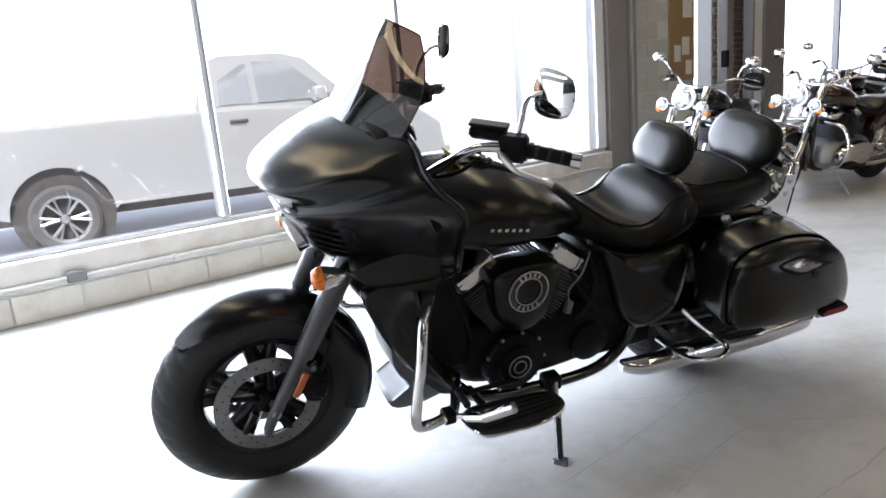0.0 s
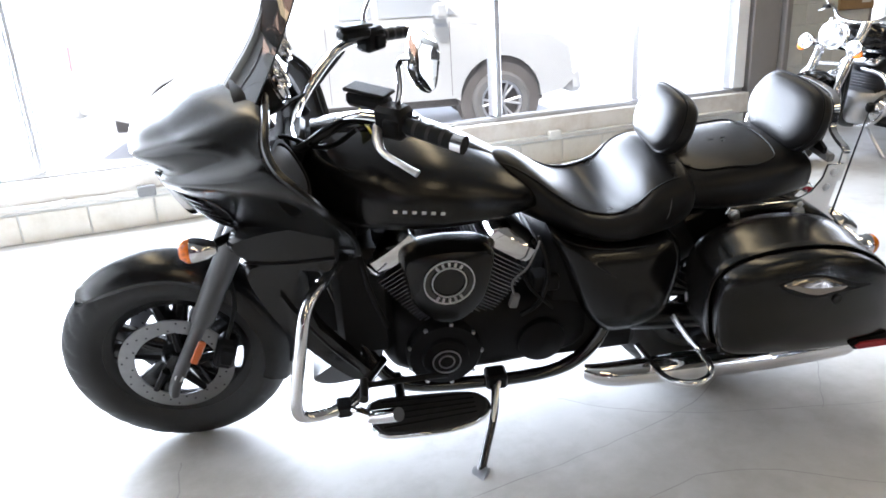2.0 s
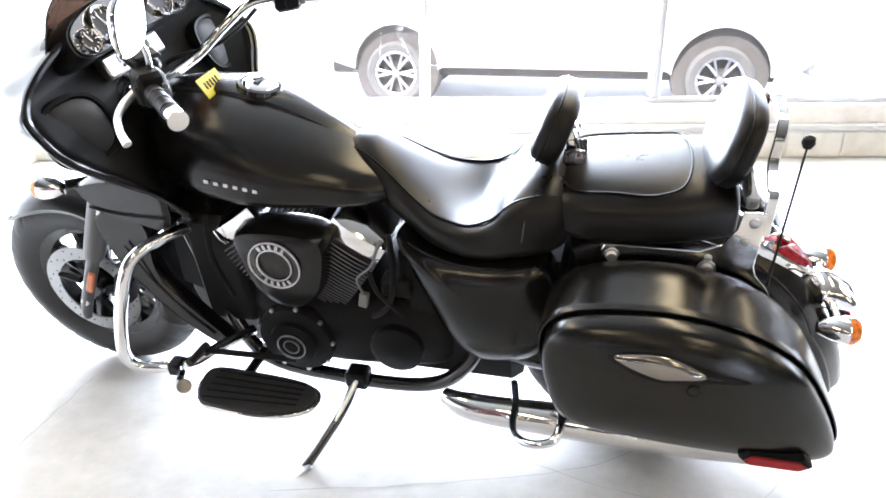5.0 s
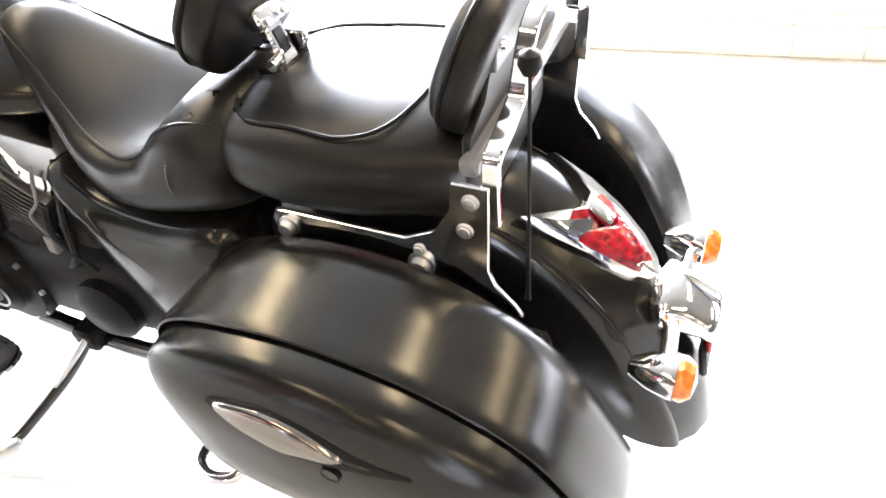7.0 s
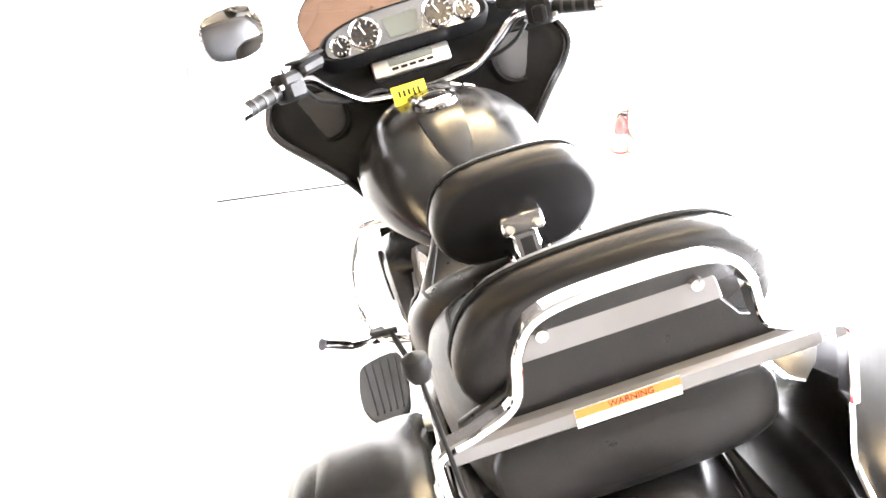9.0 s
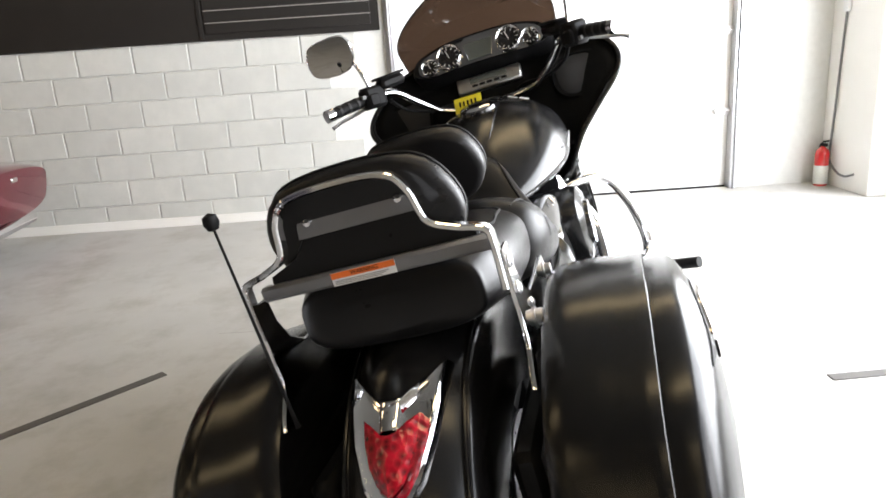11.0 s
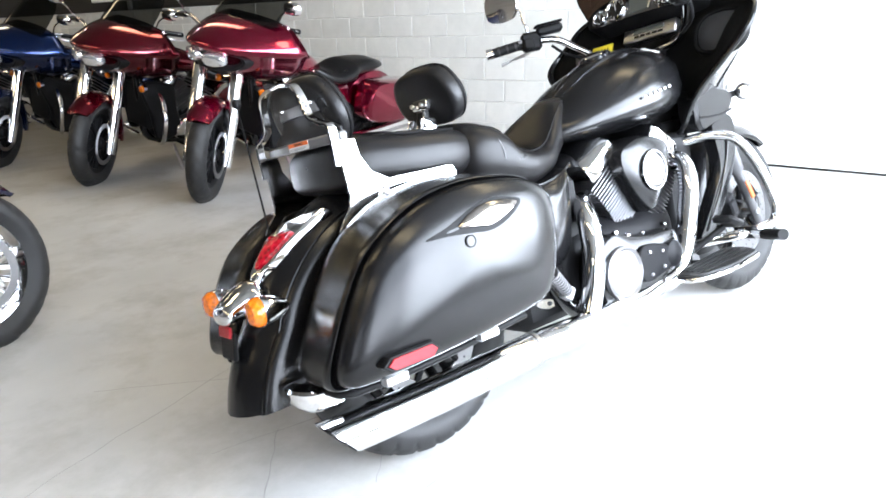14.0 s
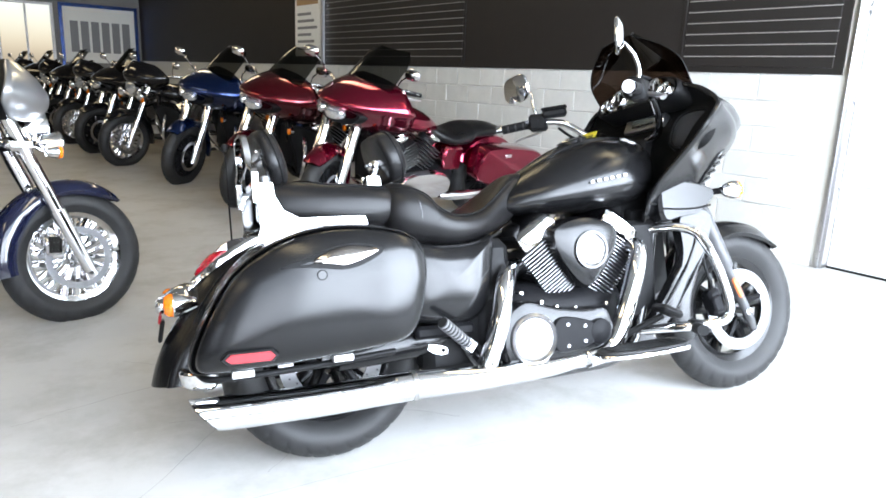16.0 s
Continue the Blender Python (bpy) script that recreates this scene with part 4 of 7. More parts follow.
for sd in (-1, 1):
    p0 = Vector((0.668 if sd < 0 else 0.828, 0.2395 * sd, 0.858 if sd < 0 else 0.833))
    p1 = Vector((0.812 if sd < 0 else 0.668, 0.234 * sd if sd < 0 else 0.2395 * sd, 0.833 if sd < 0 else 0.858))
    x = (p1 - p0).normalized()
    y = Vector((0, -sd, 0))
    y = (y - x * y.dot(x)).normalized()
    z = x.cross(y)
    if z.z < 0:
        z = -z
    place = Matrix((( x.x, -y.x, z.x, p0.x), (x.y, -y.y, z.y, p0.y), (x.z, -y.z, z.z, p0.z), (0, 0, 0, 1)))
    step = (p1 - p0).length / 6
    for k in range(6):
        part("emblem_bar", Shape().box(k * step + step * 0.2, k * step + step * 0.66, -0.0008, 0.0014, -0.0042, 0.0042, 0.0006, place), ALU, tank, "raised silver emblem bar")

# handlebar with its controls
bar_pts = [(0.80, -0.435, 1.112), (0.70, -0.35, 1.126), (0.60, -0.285, 1.125), (0.53, -0.235, 1.075), (0.47, -0.165, 1.015), (0.445, -0.06, 0.995), (0.445, 0.06, 0.995), (0.47, 0.165, 1.015), (0.53, 0.235, 1.075), (0.60, 0.285, 1.125), (0.70, 0.35, 1.126), (0.80, 0.435, 1.112)]
hb = part("handlebar", Shape().tube(bar_pts, 0.0135, 14, 70), CHROME, bike)
part("riser", Shape().box(0.415, 0.475, -0.08, 0.08, 0.93, 1.005, 0.012), BLACK, hb)
for sd in (-1, 1):
    gp = Shape().tube(mirrored([(0.705, 0.354, 1.126), (0.75, 0.393, 1.12), (0.795, 0.431, 1.113)], sd), 0.0185, 18)
    grip = part("grip", gp, BLACK, hb, "black rubber grip with a chrome end")
    part("grip_end", Shape().tube(mirrored([(0.793, 0.429, 1.1132), (0.812, 0.445, 1.111)], sd), 0.0205, 18), CHROME, grip)
    rings = Shape()
    for k in range(3):
        a = np.array((0.722 + 0.025 * k, (0.368 + 0.0215 * k) * sd, 1.1245 - 0.0035 * k))
        rings.tube([a, a + np.array((0.006, 0.005 * sd, -0.001))], 0.0195, 18)
    tagged(part("grip_ribbing", rings, RUBBER, grip), kind="stuff")
    sw = Shape().box(-0.04, 0.035, -0.03, 0.028, -0.034, 0.036, 0.01, pose(0.683, 0.328 * sd, 1.128, 0, 0, 40 * sd))
    sw.box(-0.02, 0.02, -0.038, 0.03, -0.02, 0.022, 0.006, pose(0.69, 0.332 * sd, 1.12, 0, 0, 40 * sd))
    swo = part("switch_box", sw, BLACK, hb)
    b = Shape()
    for k in range(3):
        b.box(0.03, 0.044, -0.018 + 0.014 * k, -0.008 + 0.014 * k, -0.02 + 0.012 * k, -0.008 + 0.012 * k, 0.002, pose(0.688, 0.328 * sd, 1.125, 0, 0, 40 * sd))
    part("buttons", b, GREYPL, swo)
    rsv = Shape().box(-0.05, 0.05, -0.024, 0.026, 0.0, 0.034, 0.010, pose(0.632, 0.272 * sd, 1.143, 0, 4, 35 * sd))
    rsv.box(-0.053, 0.053, -0.027, 0.029, 0.034, 0.043, 0.005, pose(0.632, 0.272 * sd, 1.143, 0, 4, 35 * sd))
    part("fluid_reservoir", rsv, BLACK, hb)
    part("lever", Shape().tube(mirrored([(0.645, 0.325, 1.118), (0.64, 0.37, 1.106), (0.648, 0.41, 1.094), (0.68, 0.452, 1.084), (0.71, 0.478, 1.072)], sd), [0.012, 0.011, 0.008, 0.0075, 0.009], 10, flat=0.7), ALU, hb, "bare alloy lever")
    # mirrors
    st = Shape().tube(mirrored([(0.69, 0.325, 1.16), (0.697, 0.332, 1.203), (0.694, 0.35, 1.25), (0.70, 0.372, 1.275), (0.717, 0.392, 1.282)] if sd < 0 else [(0.67, 0.315, 1.16), (0.668, 0.32, 1.20), (0.69, 0.325, 1.245), (0.72, 0.325, 1.275), (0.77, 0.35, 1.285)], sd), 0.0065, 10)
    mir = part("mirror", st, CHROME, hb, "chrome mirror on a bent stalk")
    m = facing((0.735, -0.402, 1.284), (0.95, 0.25, -0.13)) if sd < 0 else facing((0.785, 0.368, 1.292), (0.78, -0.62, 0.03))
    mo = closed([(-0.055, -0.048), (0.0, -0.062), (0.06, -0.05), (0.075, -0.01), (0.06, 0.04), (0.0, 0.055), (-0.055, 0.05), (-0.075, 0.005)], 28)
    mo = [(a * (1 if sd > 0 else -1), b) for a, b in mo]
    sh = Shape().loft([[m @ Vector((a * k, b * k, h)) for a, b in mo] for k, h in ((0.15, -0.020), (0.6, -0.017), (0.92, -0.006), (1.0, 0.0), (0.96, 0.004))])
    part("mirror_shell", sh, CHROME, mir)
    part("mirror_glass", Shape().loft([[m @ Vector((a * k, b * k, h)) for a, b in mo] for k, h in ((0.94, 0.0052), (0.93, 0.0075), (0.05, 0.0078))]), MIRROR, mir)
    part("cable", Shape().tube(mirrored([(0.60, 0.30, 1.105), (0.55, 0.27, 1.06), (0.50, 0.20, 1.03), (0.42, 0.10, 1.02), (0.36, 0.05, 0.95)], sd), 0.006, 8), BLACK, hb)
TAG = pose(0.632, -0.045, 1.022, 0, -30, 0)
tag = part("hang_tag", Shape().box(-0.001, 0.001, -0.045, 0.045, -0.026, 0.026, 0, TAG), YELLOW, bike, "yellow price tag")
bars(tag, "tag_print", TAG @ pose(0.001, -0.032, 0.003, 0, 0, 90) @ Matrix.Scale(-1, 4, (0, 1, 0)), 5, 0.064, 0.018, BLACK)

# engine
part("crankcase", body_loft([(0.63, 0.36, 0.10, 0.10, 0.10, 3), (0.68, 0.37, 0.17, 0.13, 0.14, 3.2), (0.85, 0.37, 0.20, 0.13, 0.15, 3.2), (1.05, 0.37, 0.20, 0.14, 0.14, 3.2), (1.22, 0.37, 0.18, 0.13, 0.12, 3.0), (1.28, 0.36, 0.10, 0.08, 0.08, 2.5)], 24, 32), DARKMETAL, bike)
for (u0, w0), (u1, w1) in (((0.82, 0.46), (0.655, 0.70)), ((0.86, 0.46), (1.015, 0.69))):
    d = np.array((u1 - u0, 0, w1 - w0))
    ln = np.linalg.norm(d)
    d /= ln
    sidev = np.array((0.0, 1.0, 0.0))
    cross = np.cross(sidev, d)
    cyl = part("cylinder", Shape().tube([(u0, 0, w0), (u1, 0, w1)], 0.075, 24), DARKMETAL, bike)
    for k in range(18):
        t = 0.08 + 0.71 * k / 17
        c = np.array((u0, 0, w0)) + d * ln * t
        hx, hy = 0.070 + 0.010 * t, 0.165 + 0.02 * math.sin(t * 3)
        o = closed([(-hx, -hy * 0.8), (-hx * 0.8, -hy), (hx * 0.8, -hy), (hx, -hy * 0.8), (hx * 1.25, hy * 0.8), (hx * 1.1, hy), (-hx * 1.1, hy), (-hx * 1.25, hy * 0.8)], 28)
        fin = Shape().loft([[tuple(c + cross * a + sidev * b + d * q) for a, b in o] for q in (-0.0013, 0.0013)])
        part("fin", fin, FIN, cyl)
    c = np.array((u0, 0, w0)) + d * ln * 0.93
    rock = Shape().loft([[tuple(c + cross * a * k + sidev * b * k + d * q) for a, b in closed([(-0.075, -0.12), (-0.062, -0.168), (0.062, -0.168), (0.075, -0.12), (0.075, 0.13), (0.062, 0.182), (-0.062, 0.182), (-0.075, 0.13)], 28)] for k, q in ((1.0, -0.028), (1.02, -0.01), (1.0, 0.018), (0.9, 0.034), (0.6, 0.04))])
    part("rocker_cover", rock, CHROME, cyl, "chrome rocker cover")
for sd in (-1, 1):
    # air cleaner pods either side of the vee
    uc = 0.815 if sd < 0 else 0.845
    o = closed([(uc - 0.12, 0.69), (uc, 0.72), (uc + 0.12, 0.69), (uc + 0.125, 0.62), (uc + 0.07, 0.53), (uc, 0.475), (uc - 0.07, 0.53), (uc - 0.125, 0.62)] if sd > 0 else [(uc - 0.115, 0.70), (uc, 0.718), (uc + 0.115, 0.70), (uc + 0.12, 0.63), (uc + 0.095, 0.54), (uc + 0.035, 0.48), (uc - 0.035, 0.48), (uc - 0.095, 0.54), (uc - 0.12, 0.63)], 36)
    ac = part("air_cleaner", Shape().loft([[(uc + (a - uc) * k, sd * v, 0.63 + (b - 0.63) * k) for a, b in o] for k, v in ((0.92, 0.12), (1.0, 0.14), (1.0, 0.205), (0.93, 0.228), (0.72, 0.24), (0.3, 0.244))]), SATIN, bike)
    m = across(uc - 0.005, 0.632 if sd < 0 else 0.607, 0.243 * sd)
    part("cover_ring", Shape().lathe([(0.052, -0.004), (0.068, -0.004), (0.066, 0.006), (0.054, 0.006)], m, 40, close=True) if sd < 0 else Shape().lathe([(0.056, -0.006), (0.066, -0.006), (0.063, 0.010), (0.056, 0.010)], m, 40, close=True), GLOSS, ac)
    if sd < 0:
        for rr in (0.046, 0.068):
            part("ring_line", Shape().lathe([(rr - 0.0016, -0.008), (rr + 0.0016, -0.008), (rr + 0.0016, -0.0035), (rr - 0.0016, -0.0035)], m, 40, close=True), ALU, ac)
        s = Shape()
        for c0 in (90, 270):
            for k in range(5):
                a = radians(c0 - 34 + 17 * k)
                s.box(0.051, 0.063, -0.0035, 0.0035, -0.0085, -0.0055, 0, m @ Matrix.Rotation(a, 4, "Z"))
        tagged(part("ring_lettering", s, ALU, ac), kind="stuff")
    else:
        part("cover_disc", Shape().lathe([(0, 0.0), (0.056, 0.0), (0.055, 0.008), (0.048, 0.011), (0.046, 0.009), (0, 0.011)], m, 40), COVER, ac, "brushed metal cover disc")
    for a in (50, 170, 290):
        q = radians(a)
        part("bolt", Shape().lathe([(0, 0), (0.008, 0), (0.007, 0.006), (0, 0.007)], across(uc + 0.105 * math.cos(q), 0.62 + 0.08 * math.sin(q), 0.222 * sd) @ Matrix.Rotation(math.pi if sd < 0 else 0, 4, "X"), 8), CHROME, ac)
# left covers
gc = part("generator_cover", Shape().lathe([(0, 0.0), (0.112, 0.0), (0.112, 0.022), (0.104, 0.034), (0.07, 0.038), (0.066, 0.052), (0.05, 0.056), (0, 0.057)], across(0.80, 0.355, -0.185) @ Matrix.Rotation(math.pi, 4, "X"), 36), DARKMETAL, bike)
bdg = part("cover_badge", Shape().lathe([(0, 0.0), (0.044, 0.0), (0.043, 0.004), (0, 0.006)], across(0.80, 0.355, -0.241) @ Matrix.Rotation(math.pi, 4, "X"), 32), BLACK, gc, "round black badge with bright rings")
for rr in (0.022, 0.04):
    part("badge_ring", Shape().lathe([(rr - 0.002, 0.002), (rr + 0.002, 0.002), (rr + 0.002, 0.0075), (rr - 0.002, 0.0075)], across(0.80, 0.355, -0.241) @ Matrix.Rotation(math.pi, 4, "X"), 32, close=True), ALU, bdg)
part("sprocket_cover", Shape().lathe([(0, 0.0), (0.075, 0.0), (0.072, 0.045), (0.05, 0.06), (0, 0.063)], across(1.09, 0.36, -0.17) @ Matrix.Rotation(math.pi, 4, "X"), 30), DARKMETAL, bike)
for k in range(9):
    q = radians(40 * k)
    part("cover_bolt", Shape().lathe([(0, 0), (0.007, 0), (0.006, 0.008), (0, 0.008)], across(0.80 + 0.108 * math.cos(q), 0.355 + 0.108 * math.sin(q), -0.21) @ Matrix.Rotation(math.pi, 4, "X"), 8), STEEL, gc)
# right primary cover with its bright disc
o = closed([(0.775, 0.375), (0.80, 0.41), (0.90, 0.415), (1.0, 0.43), (1.10, 0.455), (1.17, 0.42), (1.195, 0.335), (1.17, 0.255), (1.10, 0.225), (1.0, 0.235), (0.88, 0.255), (0.79, 0.285), (0.765, 0.33)], 44)
pc = part("primary_cover", Shape().loft([[(0.98 + (a - 0.98) * k, v, 0.34 + (b - 0.34) * k) for a, b in o] for k, v in ((0.98, 0.17), (1.0, 0.19), (1.0, 0.235), (0.95, 0.258), (0.8, 0.265), (0.3, 0.267))]), SATIN, bike)
part("clutch_disc", Shape().lathe([(0, 0.0), (0.082, 0.0), (0.082, 0.014), (0.074, 0.02), (0.068, 0.014), (0.066, 0.012), (0.02, 0.02), (0, 0.021)], across(1.087, 0.335, 0.262), 40), COVER, pc, "bright machined clutch disc")
part("pulley_boss", Shape().lathe([(0, 0.0), (0.045, 0.0), (0.042, 0.016), (0.03, 0.022), (0, 0.024)], across(0.835, 0.335, 0.26), 28), DARKMETAL, pc)
o = closed([(0.87, 0.372), (0.99, 0.395), (1.02, 0.335), (0.99, 0.28), (0.87, 0.298), (0.86, 0.335)], 24)
part("cover_plate", Shape().plate([(a, b) for a, b in o], lambda a, b, t: (a, t, b), 0.262, 0.277, 0.004), DARKMETAL, pc)
for a, b in ((0.9, 0.36), (0.965, 0.37), (0.9, 0.31), (0.965, 0.3)):
    part("plate_bolt", Shape().lathe([(0, 0), (0.006, 0), (0.005, 0.006), (0, 0.006)], across(a, b, 0.276), 8), STEEL, pc)
# frame tubes, battery side covers
for sd in (-1, 1):
    part("frame_rail", Shape().tube(mirrored([(0.45, 0.10, 0.75), (0.55, 0.14, 0.42), (0.66, 0.17, 0.235), (0.90, 0.185, 0.205), (1.15, 0.185, 0.215), (1.27, 0.18, 0.30), (1.32, 0.16, 0.45), (1.30, 0.13, 0.70)], sd), 0.021, 12), GLOSS, bike)
    o = closed(([(1.11, 0.70), (1.17, 0.668)] if sd < 0 else [(1.17, 0.672), (1.20, 0.668)]) + [(1.25, 0.655), (1.36, 0.652), (1.46, 0.662), (1.505, 0.60), (1.505, 0.50)] + ([(1.475, 0.385), (1.38, 0.34), (1.29, 0.345), (1.22, 0.43), (1.15, 0.60)] if sd < 0 else [(1.47, 0.42), (1.36, 0.395), (1.26, 0.40), (1.20, 0.46), (1.175, 0.60)]), 44)
    sc = part("side_cover", Shape().loft([[(1.33 + (a - 1.33) * k, sd * v, 0.54 + (b - 0.54) * k) for a, b in o] for k, v in ((0.98, 0.10), (1.0, 0.15), (0.985, 0.176), (0.93, 0.196), (0.8, 0.212), (0.5, 0.226), (0.1, 0.23))]), SATIN, bike)
    part("cover_ridge", Shape().tube(mirrored([(1.14, 0.172, 0.682), (1.20, 0.186, 0.660), (1.28, 0.193, 0.646), (1.38, 0.193, 0.645), (1.455, 0.185, 0.655)], sd), 0.0045, 8), SATIN, sc)
    # footboards
    o = closed([(0.56, 0.30), (0.58, 0.41), (0.66, 0.43), (0.80, 0.425), (0.89, 0.385), (0.905, 0.33), (0.86, 0.295), (0.70, 0.285)], 32)
    fb = part("footboard", Shape().plate(o, lambda a, b, t: (a, b * sd, t + 0.035 * (0.75 - a)), 0.262, 0.276, 0.004), CHROME, bike)
    part("rubber_pad", Shape().plate(np.array([0.73, 0.36]) + (o - np.array([0.73, 0.36])) * 0.94, lambda a, b, t: (a, b * sd, t + 0.035 * (0.75 - a)), 0.2765, 0.286, 0.003), RUBBER, fb, "ribbed black rubber pad")
    rib = Shape()
    for k in range(5):
        rib.tube([(0.60, sd * (0.31 + 0.024 * k), 0.2925), (0.86, sd * (0.31 + 0.018 * k), 0.2835)], 0.003, 6)
    part("pad_ribs", rib, BLACK, fb)
    part("board_arm", Shape().tube(mirrored([(0.66, 0.16, 0.25), (0.66, 0.30, 0.258)], sd), 0.014, 10), DARKMETAL, fb)
    # engine guard with highway peg
    gd = part("engine_guard", Shape().tube(mirrored([(0.54, 0.12, 0.655), (0.485, 0.23, 0.668), (0.436, 0.304, 0.64), (0.408, 0.355, 0.54), (0.386, 0.38, 0.43), (0.381, 0.383, 0.38), (0.388, 0.38, 0.352), (0.412, 0.372, 0.336), (0.47, 0.358, 0.331), (0.53, 0.32, 0.325), (0.58, 0.22, 0.312), (0.62, 0.14, 0.30)], sd), 0.0165, 14, 72), CHROME, bike)
    part("guard_clamp", Shape().box(-0.02, 0.02, -0.024, 0.024, -0.02, 0.02, 0.006, pose(0.50, 0.345 * sd, 0.328)), BLACK, gd)
    peg_pts = [(0.505, -0.345, 0.33), (0.54, -0.385, 0.34), (0.575, -0.43, 0.362), (0.637, -0.49, 0.422)] if sd < 0 else [(0.505, 0.345, 0.33), (0.54, 0.39, 0.332), (0.575, 0.435, 0.336), (0.632, 0.525, 0.345)]
    pg = part("highway_peg", Shape().tube(peg_pts[:3], 0.009, 10), CHROME, gd)
    part("peg_clevis", Shape().tube([peg_pts[1], peg_pts[2]], 0.015, 8), CHROME, pg)
    part("peg_barrel", Shape().tube(peg_pts[2:], 0.018, 16), CHROME if sd < 0 else BLACK, pg)
    # rear bag guard loop, on the left only
    if sd < 0:
        part("bag_guard", Shape().tube(mirrored([(1.404, 0.200, 0.286), (1.418, 0.270, 0.277), (1.424, 0.350, 0.287), (1.445, 0.400, 0.306), (1.484, 0.420, 0.317), (1.526, 0.410, 0.326), (1.540, 0.380, 0.340), (1.540, 0.330, 0.340), (1.527, 0.280, 0.353), (1.505, 0.200, 0.383)], sd), 0.0105, 12, 50), CHROME, bike)
    part("swingarm", Shape().tube(mirrored([(1.26, 0.125, 0.37), (1.45, 0.14, 0.345), (1.70, 0.145, 0.322)], sd), [0.04, 0.036, 0.03], 14, flat=1.3), SATIN, bike)
for sd in (-1, 1):
    part("bag_bracket", Shape().box(1.60, 1.98, 0.165 * sd - 0.022, 0.165 * sd + 0.022, 0.42, 0.57, 0.012), BLACK, bike)
part("battery_box", Shape().box(1.10, 1.42, -0.168, 0.168, 0.235, 0.66, 0.03), BLACK, bike)
part("radiator", Shape().box(0.50, 0.66, -0.165, 0.165, 0.34, 0.70, 0.02), BLACK, bike)
for sd in (-1, 1):
    part("inner_panel", Shape().plate([(0.42, 0.44), (0.44, 0.74), (0.58, 0.74), (0.60, 0.46), (0.52, 0.40)], lambda a, b, t: (a, t * sd, b), 0.085, 0.125, 0.008), BLACK, bike)
part("battery_box", Shape().box(1.34, 1.52, -0.12, 0.10, 0.33, 0.62, 0.015), BLACK, bike)
part("chin_cowl", Shape().loft([[(0.5 + (a - 0.5) * k, v, 0.31 + (b - 0.31) * k) for a, b in closed([(0.45, 0.52), (0.415, 0.41), (0.435, 0.325), (0.475, 0.268), (0.44, 0.236), (0.405, 0.205), (0.46, 0.178), (0.60, 0.205), (0.63, 0.32), (0.60, 0.50)], 32)] for k, v in ((0.9, -0.09), (0.98, -0.086), (1.0, -0.072), (1.0, 0.072), (0.98, 0.086), (0.9, 0.09))]), DARKPLATE, bike, "dark grey cowl below the radiator")
part("frame_neck", Shape().box(0.36, 0.62, -0.085, 0.085, 0.68, 0.90, 0.03), BLACK, bike)
# rider controls, stand
part("brake_pedal", Shape().tube([(0.78, 0.22, 0.27), (0.69, 0.28, 0.33), (0.62, 0.325, 0.372)], 0.011, 10), BLACK, bike)
part("pedal_pad", Shape().box(-0.046, 0.046, -0.038, 0.038, -0.013, 0.013, 0.011, pose(0.607, 0.335, 0.388, 0, -24, 0)), BLACK, bike)
part("shift_lever", Shape().tube([(0.80, -0.24, 0.30), (0.70, -0.27, 0.33), (0.56, -0.30, 0.355)], 0.009, 10), BLACK, bike)
part("shift_peg", Shape().tube([(0.56, -0.28, 0.355), (0.555, -0.36, 0.36)], 0.012, 12), RUBBER, bike)
st = part("side_stand", Shape().tube([(0.955, -0.20, 0.225), (0.935, -0.28, 0.17), (0.885, -0.385, 0.105), (0.862, -0.43, 0.082)], [0.014, 0.013, 0.012, 0.012], 12), GLOSS, bike)
part("stand_foot", Shape().box(-0.045, 0.03, -0.026, 0.026, -0.006, 0.006, 0.004, pose(0.855, -0.44, 0.089, -13.6, 0, 60)), STEEL, st)
part("stand_spring", Shape().tube([(0.965, -0.215, 0.235), (0.92, -0.32, 0.15)], 0.007, 8), STEEL, st)
part("stand_bracket", Shape().box(0.925, 0.99, -0.225, -0.165, 0.195, 0.25, 0.008), DARKMETAL, st)
peg = part("passenger_peg", Shape().tube([(1.305, 0.235, 0.338), (1.41, 0.292, 0.421)], 0.0165, 14), RUBBER, bike)
for k in range(9):
    a = np.array((1.312, 0.239, 0.344)) + np.array((0.098, 0.053, 0.077)) * k / 8.6
    part("peg_ring", Shape().tube([a, a + np.array((0.0042, 0.0023, 0.0033))], 0.019, 14), GREYPL, peg, "ribbed rubber sleeve")
part("peg_clevis", Shape().box(-0.018, 0.018, -0.014, 0.014, -0.02, 0.02, 0.004, pose(1.296, 0.228, 0.332, 0, -38, 0)), ALU, peg, "alloy clevis")
tab = part("bag_tab", Shape().plate([(1.378, 0.318), (1.38, 0.336), (1.395, 0.344), (1.44, 0.352), (1.446, 0.338), (1.43, 0.326), (1.40, 0.316)], lambda a, b, t: (a, t, b), 0.247, 0.252, 0.001), CHROME, bike, "chrome tab under the bag")
part("bolt", Shape().lathe([(0, 0), (0.007, 0), (0.006, 0.004), (0, 0.005)], across(1.396, 0.331, 0.252), 10), DARKMETAL, tab)
